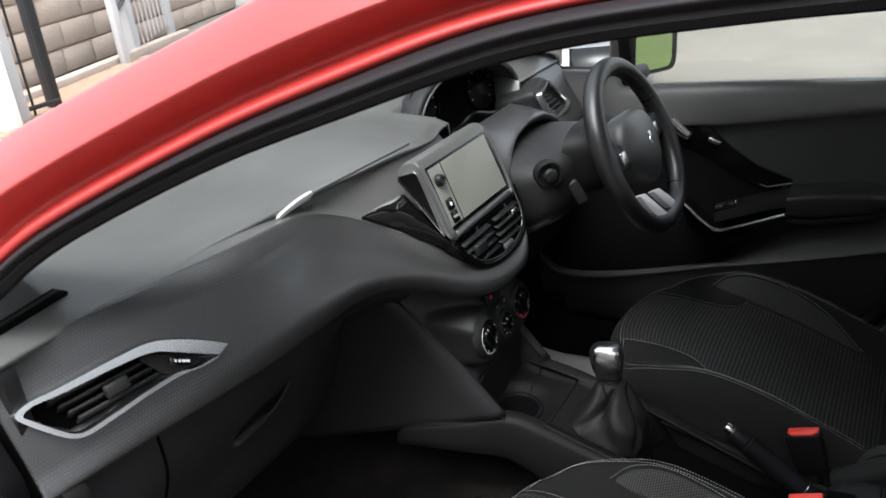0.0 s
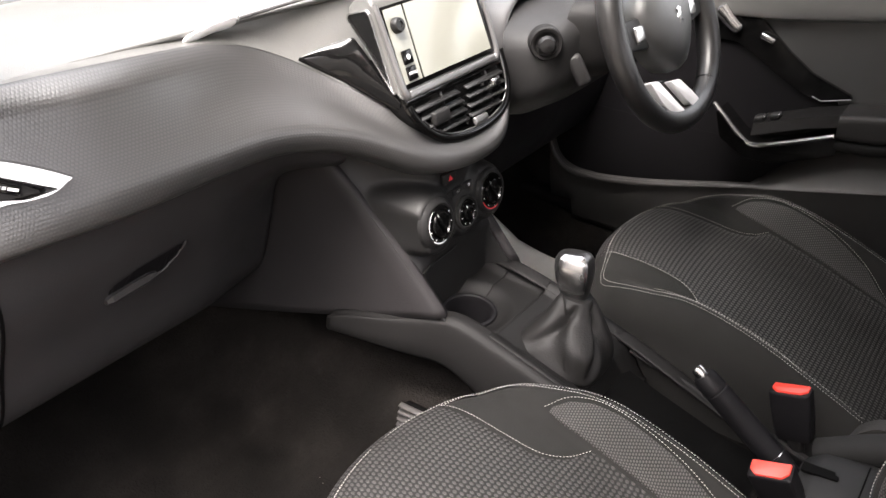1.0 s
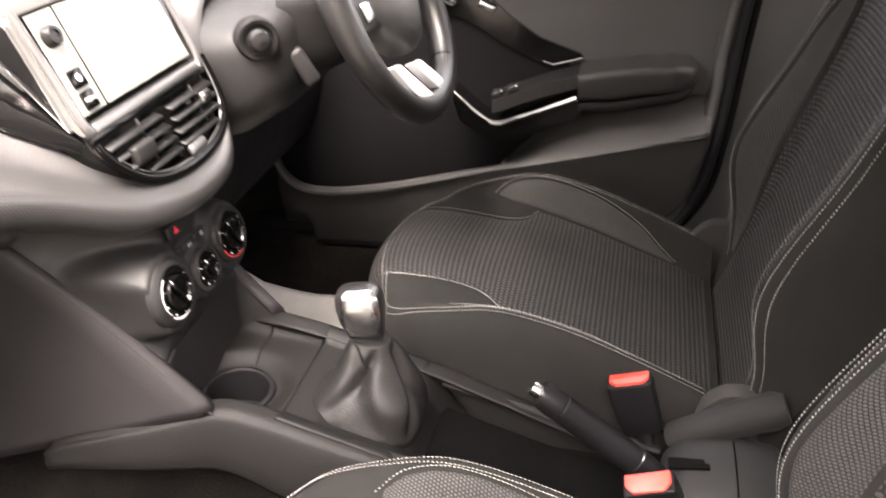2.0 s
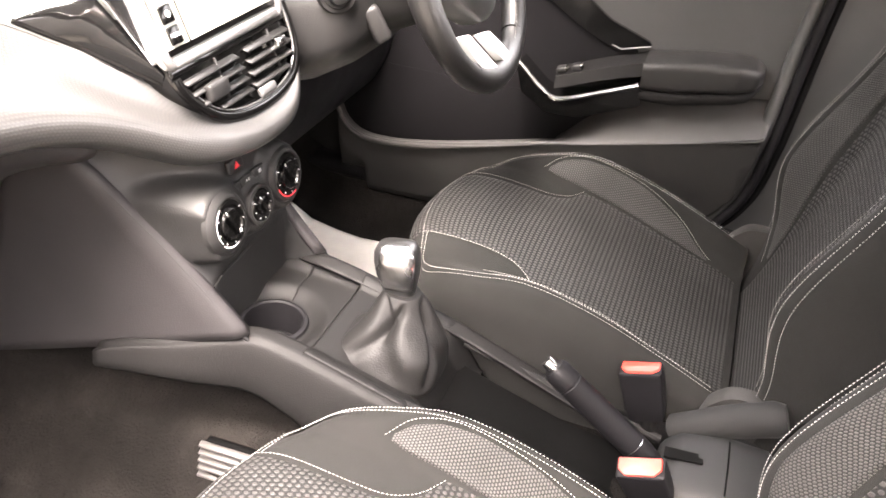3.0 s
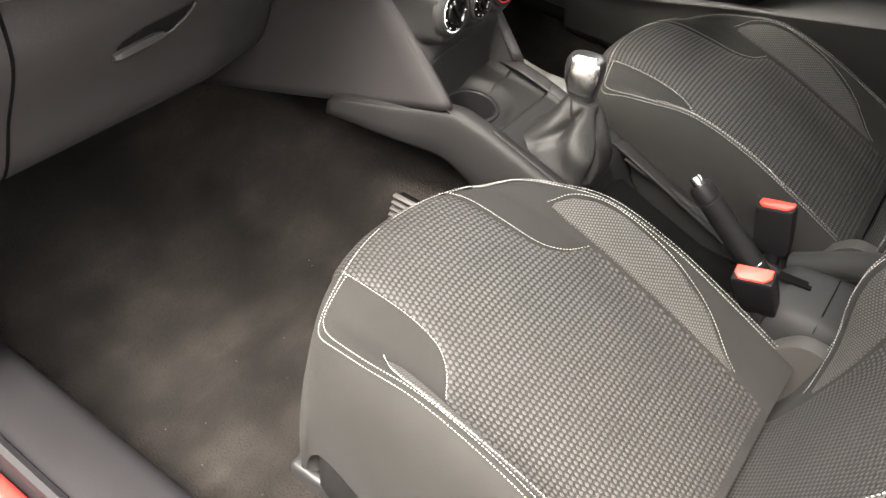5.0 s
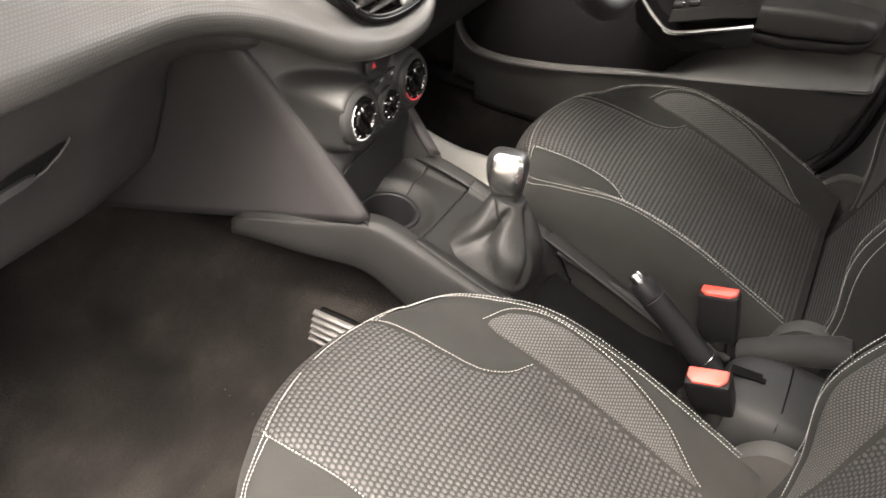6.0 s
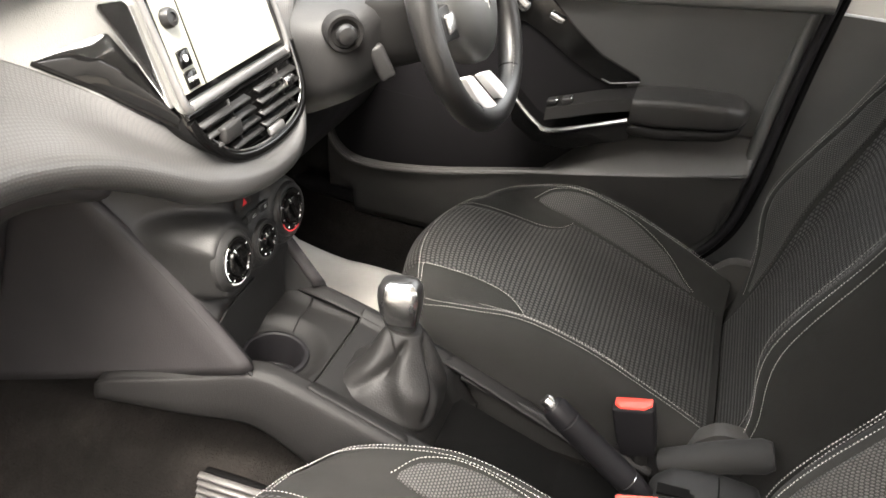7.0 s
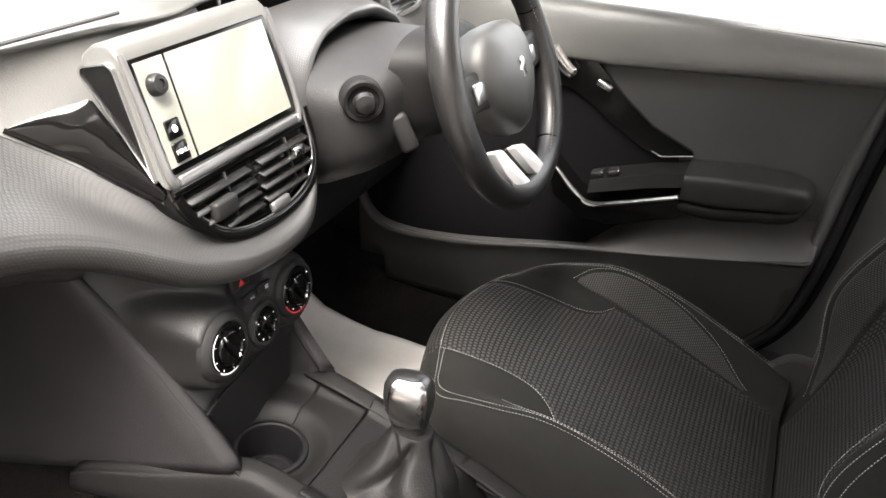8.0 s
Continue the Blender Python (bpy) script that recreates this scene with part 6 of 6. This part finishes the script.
bpart("pillar_trim", prism("pillar_trim", rounded(upper, 0.006), 0.03, 0.006, Matrix.Translation((0.756, 0, 0)) @ frame_of((0, 0, 0), (0, 1, 0), (0, 0, 1))), HEADLINER, "pale upper pillar trim")
bpart("pillar_skin", tube("pillar_skin", catmull([(0.80, -0.375, 1.00), (0.735, -0.41, 1.20), (0.65, -0.44, 1.38)], 12), 0.022, 10), RED_PAINT, "red outer door post")
rearwall = [[(x, -1.36, z) for z in np.linspace(0.3, 1.0, 6)] for x in np.linspace(-0.76, 0.76, 8)]
bpart("rear_wall", grid_mesh("rear_wall", np.array(rearwall), 0.02), DARK_PLASTIC)

CARPET, nt, p = tree("worn_black_carpet")
vec = coords(nt)
patches = math_node(nt, "POWER", noise_out(nt, vec, 4.2, 8.0, 0.66), 3.0)
brushed = nt.nodes.new("ShaderNodeMapping")
brushed.inputs["Scale"].default_value = (3.0, 14.0, 8.0)
brushed.inputs["Rotation"].default_value = (0.0, 0.0, 0.6)
nt.links.new(vec, brushed.inputs["Vector"])
strokes = math_node(nt, "POWER", noise_out(nt, brushed.outputs[0], 2.2, 6.0, 0.7), 2.5)
scuff = math_node(nt, "ADD", math_node(nt, "MULTIPLY", patches, 0.9), math_node(nt, "MULTIPLY", math_node(nt, "MULTIPLY", strokes, patches), 3.2))
pile = noise_out(nt, vec, 260.0, 3.0)
nt.links.new(tint(nt, math_node(nt, "MULTIPLY", scuff, math_node(nt, "ADD", pile, 0.5)), (0.0013, 0.0012, 0.0011), (0.030, 0.0265, 0.0238)), p.inputs["Base Color"])
p.inputs["Roughness"].default_value = 0.95
p.inputs["Specular IOR Level"].default_value = 0.08
relief(nt, p, pile, 0.9, 0.003)
# road wheels under the arches
for wx in (-0.74, 0.74):
    for wy in (1.42, -1.02):
        wm = Matrix.Translation((wx, wy, 0.31)) @ pose(0, 0, 0, 0, 90 if wx > 0 else -90, 0)
        tyre = bpart("wheel", lathe("wheel", [(0.0, -0.09), (0.27, -0.09), (0.305, -0.06), (0.310, 0.0), (0.305, 0.06), (0.27, 0.09), (0.20, 0.085), (0.0, 0.07)], 40, wm), RUBBER)
        part("rim", lathe("rim", [(0.0, 0.072), (0.19, 0.086), (0.20, 0.094), (0.18, 0.094), (0.05, 0.084), (0.0, 0.084)], 28, wm), SATIN_GREY, tyre)
# carpet: one sheet over footwells, tunnel and toe board
rows = []
for y in np.linspace(1.0, -1.35, 80):
    row = []
    f = table([-1.35, 0.46, 0.58, 0.70, 0.82, 1.0], [0.285, 0.285, 0.305, 0.38, 0.50, 0.72], y)
    for x in np.linspace(-0.765, 0.765, 90):
        a = abs(x)
        tun_z = table([0.0, 0.10, 0.135, 0.175, 0.22], [0.15, 0.14, 0.115, 0.04, 0.0], a) * (1 if y > -0.6 else 0.6) if f < 0.45 else 0.0
        sill = table([0.655, 0.69, 0.715, 0.765], [0.0, 0.02, 0.085, 0.105], a)
        dent = 0.006 * noise.noise(Vector((x * 6, y * 6, 0)))
        row.append((x, y, max(f, min(f + sill + tun_z + dent, 0.9))))
    rows.append(row)
tagged(part("floor", grid_mesh("floor", np.array(rows), flip=True), CARPET), "worn black carpet with scuffs and grit", "carpet", kind="structure")
rg = random.Random(11)
verts, faces = [], []
for k in range(20):
    x, y = rg.uniform(-0.66, -0.24), rg.uniform(0.0, 0.45)
    a, q = rg.uniform(0, 3.14), rg.uniform(0.0008, 0.0018)
    c, d, e = Vector((x, y, 0.2935)), Vector((math.cos(a), math.sin(a), 0.3)) * q, Vector((-math.sin(a), math.cos(a), 0)) * 0.00025
    n = len(verts)
    verts += [c - d, c + e, c + d, c - e, c + Vector((0, 0, 0.0007))]
    faces += [(n, n + 1, n + 4), (n + 1, n + 2, n + 4), (n + 2, n + 3, n + 4), (n + 3, n, n + 4)]
tagged(part("grit", mesh_from("grit", verts, faces, None, False), THREAD), "pale specks of grit on the carpet", "grit", kind="stuff")
mat_rows = [[(x, y, table([0.18, 0.46, 0.58, 0.72], [0.296, 0.296, 0.318, 0.41], y) + 0.006 * noise.noise(Vector((x * 9, y * 9, 3)))) for x in np.linspace(0.20, 0.60, 24)] for y in np.linspace(0.12, 0.70, 30)]
mat_ob = part("floor_mat", grid_mesh("floor_mat", np.array(mat_rows), 0.001, flip=True), WHITE_PAPER)
tagged(mat_ob, "creased white paper mat on driver's carpet", "floor mat")


# ---- outside ----
def earth(name, low, high, scale, grain, grain_scale):
    m, nt, p = tree(name)
    vec = coords(nt)
    big, fine = noise_out(nt, vec, scale, 6.0), noise_out(nt, vec, grain_scale, 3.0)
    mixed = math_node(nt, "ADD", math_node(nt, "MULTIPLY", big, 0.65), math_node(nt, "MULTIPLY", fine, 0.35))
    nt.links.new(tint(nt, mixed, low, high), p.inputs["Base Color"])
    p.inputs["Roughness"].default_value = 0.9
    p.inputs["Specular IOR Level"].default_value = 0.2
    relief(nt, p, fine, grain, 0.01)
    return m


ASPHALT = earth("worn_asphalt", (0.10, 0.095, 0.082), (0.22, 0.205, 0.175), 0.6, 0.6, 60)
STONE = earth("pale_weathered_stone", (0.27, 0.22, 0.18), (0.46, 0.39, 0.33), 3.0, 0.8, 25)
PAVER = earth("tan_block_paver", (0.20, 0.14, 0.095), (0.36, 0.27, 0.19), 5.0, 0.5, 80)
GREY_STEEL = plain("grey_painted_steel", (0.42, 0.42, 0.42), 0.5, vary=0.1)
BLACK_STEEL = plain("black_painted_steel", (0.012, 0.012, 0.014), 0.45, vary=0.2)
WHITE_PAINT = plain("white_painted_post", (0.78, 0.77, 0.74), 0.5, vary=0.06)
HEDGE_LEAF = earth("hedge_leaf", (0.018, 0.05, 0.010), (0.06, 0.12, 0.025), 9.0, 0.4, 60)
GRASS = earth("mown_grass", (0.035, 0.060, 0.014), (0.095, 0.115, 0.036), 3.0, 0.8, 50)
# pale, so that the added wall still bounces some light
RENDERED = earth("weathered_render", (0.36, 0.34, 0.31), (0.50, 0.48, 0.44), 0.5, 0.4, 30)
SILVER_PAINT = plain("silver_car_paint", (0.15, 0.155, 0.16), 0.35, metal=0.2, coat=1.0, vary=0.04)


def fall(x, y):
    """The car park slopes down beyond the driver's side."""
    a = min(1.0, max(0.0, (x - 1.6) / 12.0))
    b = min(1.0, max(0.0, (6.0 - y) / 0.9))
    return -2.6 * a * b


gx = [-300, -60, -20, -6, -2, 0, 1, 1.6, 2.5, 3.5, 4.5, 5.5, 6.5, 7.5, 9, 10.5, 12, 13.6, 20, 60, 300]
gy = [-300, -60, -20, -8, -4, -2, 0, 1, 2, 3, 3.6, 4, 4.4, 4.8, 5.2, 5.6, 6, 8, 12, 20, 60, 300]
tagged(part("ground", grid_mesh("ground", np.array([[(x, y, fall(x, y)) for x in gx] for y in gy], float), flip=True), ASPHALT), "worn beige-grey asphalt of the car park", "ground", kind="structure")
# block paving at the entrance
pavement = tagged(part("pavement", box_me("pavement", 3.4, 2.2, 0.03, 0.004, 1, pose(0, 0, 0)), STONE), "tan block paving beside the entrance", "paving", kind="structure")
pavement.location = (4.3, 6.9, 0.012)
paver_me = box_me("paver", 0.205, 0.098, 0.02, 0.004, 1)
paver_me.materials.append(PAVER)
rg = random.Random(7)
for i in range(14):
    for j in range(19):
        ob = part("paver", paver_me, None, pavement)
        ob.matrix_basis = pose(-1.5 + 0.215 * i + (0.107 if j % 2 else 0), -1.0 + 0.108 * j, 0.022 + rg.uniform(-0.002, 0.002), 0, 0, rg.uniform(-0.8, 0.8))
# low stone wall behind it, coursed
wall_front = tagged(part("wall_front", box_me("wall_front", 7.5, 0.30, 1.5, 0.02, 1, pose(0, 0, 0.75)), STONE), "pale weathered stone wall behind the paving", "stone wall", kind="structure")
wall_front.matrix_basis = pose(6.6, 9.1, 0, 0, 0, 21)
for k in range(5):
    x = -3.7
    while x < 3.6:
        w = rg.uniform(0.5, 1.1)
        w = min(w, 3.7 - x)
        part("stone", box_me("stone", w - 0.02, 0.05, 0.265, 0.012, 1, pose(x + w / 2, -0.165 + rg.uniform(-0.008, 0.008), 0.15 + 0.285 * k)), STONE, wall_front)
        x += w
kerb = tagged(part("kerb", box_me("kerb", 4.2, 0.14, 0.14, 0.02, 2, pose(0, 0, 0.05)), STONE), "stone kerb along the paving", "kerb", kind="structure")
kerb.matrix_basis = pose(5.3, 7.85, 0, 0, 0, 21)


def post(name, label, at, width, height, mat, cap=True):
    p = thing(name, label, "post", at)
    part("shaft", box_me("shaft", width, width, height, width * 0.08, 2, pose(0, 0, height / 2)), mat, p)
    if cap:
        part("cap", box_me("cap", width * 1.15, width * 1.15, 0.03, 0.008, 2, pose(0, 0, height + 0.012)), mat, p)
    return p


gate = post("gate_post", "black square steel gate post with hinge lug", (3.62, 6.62, 0), 0.10, 1.7, BLACK_STEEL)
part("lug", box_me("lug", 0.09, 0.05, 0.06, 0.006, 2, pose(0.08, 0, 1.02)), BLACK_STEEL, gate)
part("lug_pin", box_me("lug_pin", 0.018, 0.018, 0.14, 0.004, 1, pose(0.075, 0, 1.08)), BLACK_STEEL, gate)
post("white_post", "white painted square gate pier", (2.93, 6.30, 0), 0.16, 0.72, WHITE_PAINT)
post("grey_post", "pale grey steel post by the gate", (3.16, 6.45, 0), 0.11, 1.6, GREY_STEEL)
gate_leaf = thing("gate", "slim black iron gate with upright bars", "gate", (3.2, 6.4, 0))
for k, x in enumerate((-0.42, -0.30, -0.17, 0.10, 0.32)):
    part("bar", tube("bar", [(x, 0.02 * k, 0.05), (x, 0.02 * k, 1.6)], 0.012, 8), BLACK_STEEL, gate_leaf)
for z in (0.12, 1.52):
    part("rail", box_me("rail", 0.84, 0.02, 0.04, 0.004, 1, pose(-0.05, 0.04, z)), BLACK_STEEL, gate_leaf)

# stepped railing: grey posts, dark sloping handrails, thin bars
railing = thing("railing", "grey steel railing with sloping dark handrails and bars", "railing", (5.45, 7.75, 0))
steps = [(0.0, 0.0, 0.0), (0.55, 0.42, 0.10), (1.75, 1.05, 0.45)]
for x, y, z in steps:
    part("upright", box_me("upright", 0.09, 0.09, 1.0 + z, 0.01, 2, pose(x, y, (1.0 + z) / 2 - 0.05)), GREY_STEEL, railing)
for (a, b) in ((steps[0], steps[1]), (steps[1], steps[2])):
    for dz in (0.60, 0.90):
        part("handrail", tube("handrail", [(a[0], a[1], a[2] + dz), (b[0], b[1], b[2] + dz)], 0.028, 8), BLACK_STEEL, railing)
    for k in range(1, 9):
        t = k / 9
        x, y, z = (a[c] + (b[c] - a[c]) * t for c in range(3))
        part("bar", tube("bar", [(x, y, z * 0.5), (x, y, z + 0.60)], 0.009, 6), GREY_STEEL, railing)

# parked car down the slope
car = thing("parked_car", "silver parked hatchback down the slope of the car park", "car", (14.3, 5.1, fall(14.3, 5.1)))
car.rotation_euler = (0, 0, radians(-72))
side = [(-2.0, 0.30), (2.0, 0.30), (2.05, 0.62), (1.85, 0.82), (0.95, 0.95), (-1.70, 0.98), (-2.02, 0.90)]
cab = [(0.95, 0.93), (0.25, 1.40), (-0.9, 1.46), (-1.55, 1.36), (-1.95, 0.95)]
UPR = frame_of((0, 0, 0), (0, 1, 0), (0, 0, 1))
part("body", prism("body", rounded(side, 0.12), 1.70, 0.09, pose(-0.85, 0, 0) @ UPR, 4), SILVER_PAINT, car)
part("cabin", prism("cabin", rounded(cab, 0.10), 1.34, 0.14, pose(-0.67, 0, 0) @ UPR, 4), SILVER_PAINT, car)
for s in (-1, 1):
    win = rounded([(0.78, 0.98), (0.20, 1.33), (-0.9, 1.38), (-1.45, 1.28), (-1.55, 1.0)], 0.05)
    part("side_window", prism("side_window", win, 0.012, 0.003, Matrix.Translation((s * 0.672 - 0.006, 0, 0)) @ UPR), GLOSS_BLACK, car)
    for y in (1.28, -1.25):
        w = part("wheel", lathe("wheel", [(0, -0.1), (0.30, -0.1), (0.31, -0.06), (0.31, 0.06), (0.30, 0.1), (0.20, 0.09), (0, 0.085)], 28, Matrix.Translation((s * 0.78, y, 0.31)) @ pose(0, 0, 0, 0, 90 * s, 0)), RUBBER, car)
        part("rim", lathe("rim", [(0, 0.086), (0.19, 0.09), (0.20, 0.096), (0.06, 0.10), (0, 0.10)], 20, Matrix.Translation((s * 0.78, y, 0.31)) @ pose(0, 0, 0, 0, 90 * s, 0)), SATIN_GREY, w)
part("windscreen", box_me("windscreen", 1.16, 0.012, 0.66, 0.004, 1, Matrix.Translation((0, 0.615, 1.165)) @ pose(0, 0, 0, 56)), GLOSS_BLACK, car)
part("rear_window", box_me("rear_window", 1.10, 0.012, 0.42, 0.004, 1, Matrix.Translation((0, -1.755, 1.17)) @ pose(0, 0, 0, -45)), GLOSS_BLACK, car)

# grass bank and hedge behind, as the door mirror shows them
bank = [[(x, y, fall(x, y) + 0.01 + 0.9 * min(1, max(0, (x - 2.6) / 4.0)) * min(1, max(0, (-5.0 - y) / 3.0))) for x in np.linspace(2.6, 16, 30)] for y in np.linspace(-4.6, -16, 30)]
tagged(part("grass_bank", grid_mesh("grass_bank", np.array(bank)), GRASS), "mown grass bank beside the car park", "grass", kind="stuff")
verts, faces = [], []
for k in range(9000):
    x, y = rg.uniform(3.0, 15.0), rg.gauss(-12.5, 0.55)
    z = rg.uniform(-1.0, 1.0) ** 3 * 1.0 + rg.uniform(0.0, 2.1)
    d = Vector((rg.uniform(-1, 1), rg.uniform(-1, 1), rg.uniform(-1, 1))).normalized()
    e = d.orthogonal().normalized()
    c, q = Vector((x, y, z)), rg.uniform(0.07, 0.14)
    n = len(verts)
    verts += [c - d * q, c + e * q * 0.5, c + d * q, c - e * q * 0.5]
    faces.append((n, n + 1, n + 2, n + 3))
tagged(part("hedge", mesh_from("hedge", verts, faces, None, False), HEDGE_LEAF), "dense dark green hedge above the grass bank", "hedge", kind="stuff")
# unseen wall added behind the open door to hold back low sky light
light_block_wall = tagged(part("light_block_wall", box_me("light_block_wall", 0.4, 30, 4.4, 0.02, 1, pose(0, 0, 2.2)), RENDERED), "unseen plain wall added to block light from the open side", "wall", kind="structure")
light_block_wall.location = (-5.6, -5.0, 0)
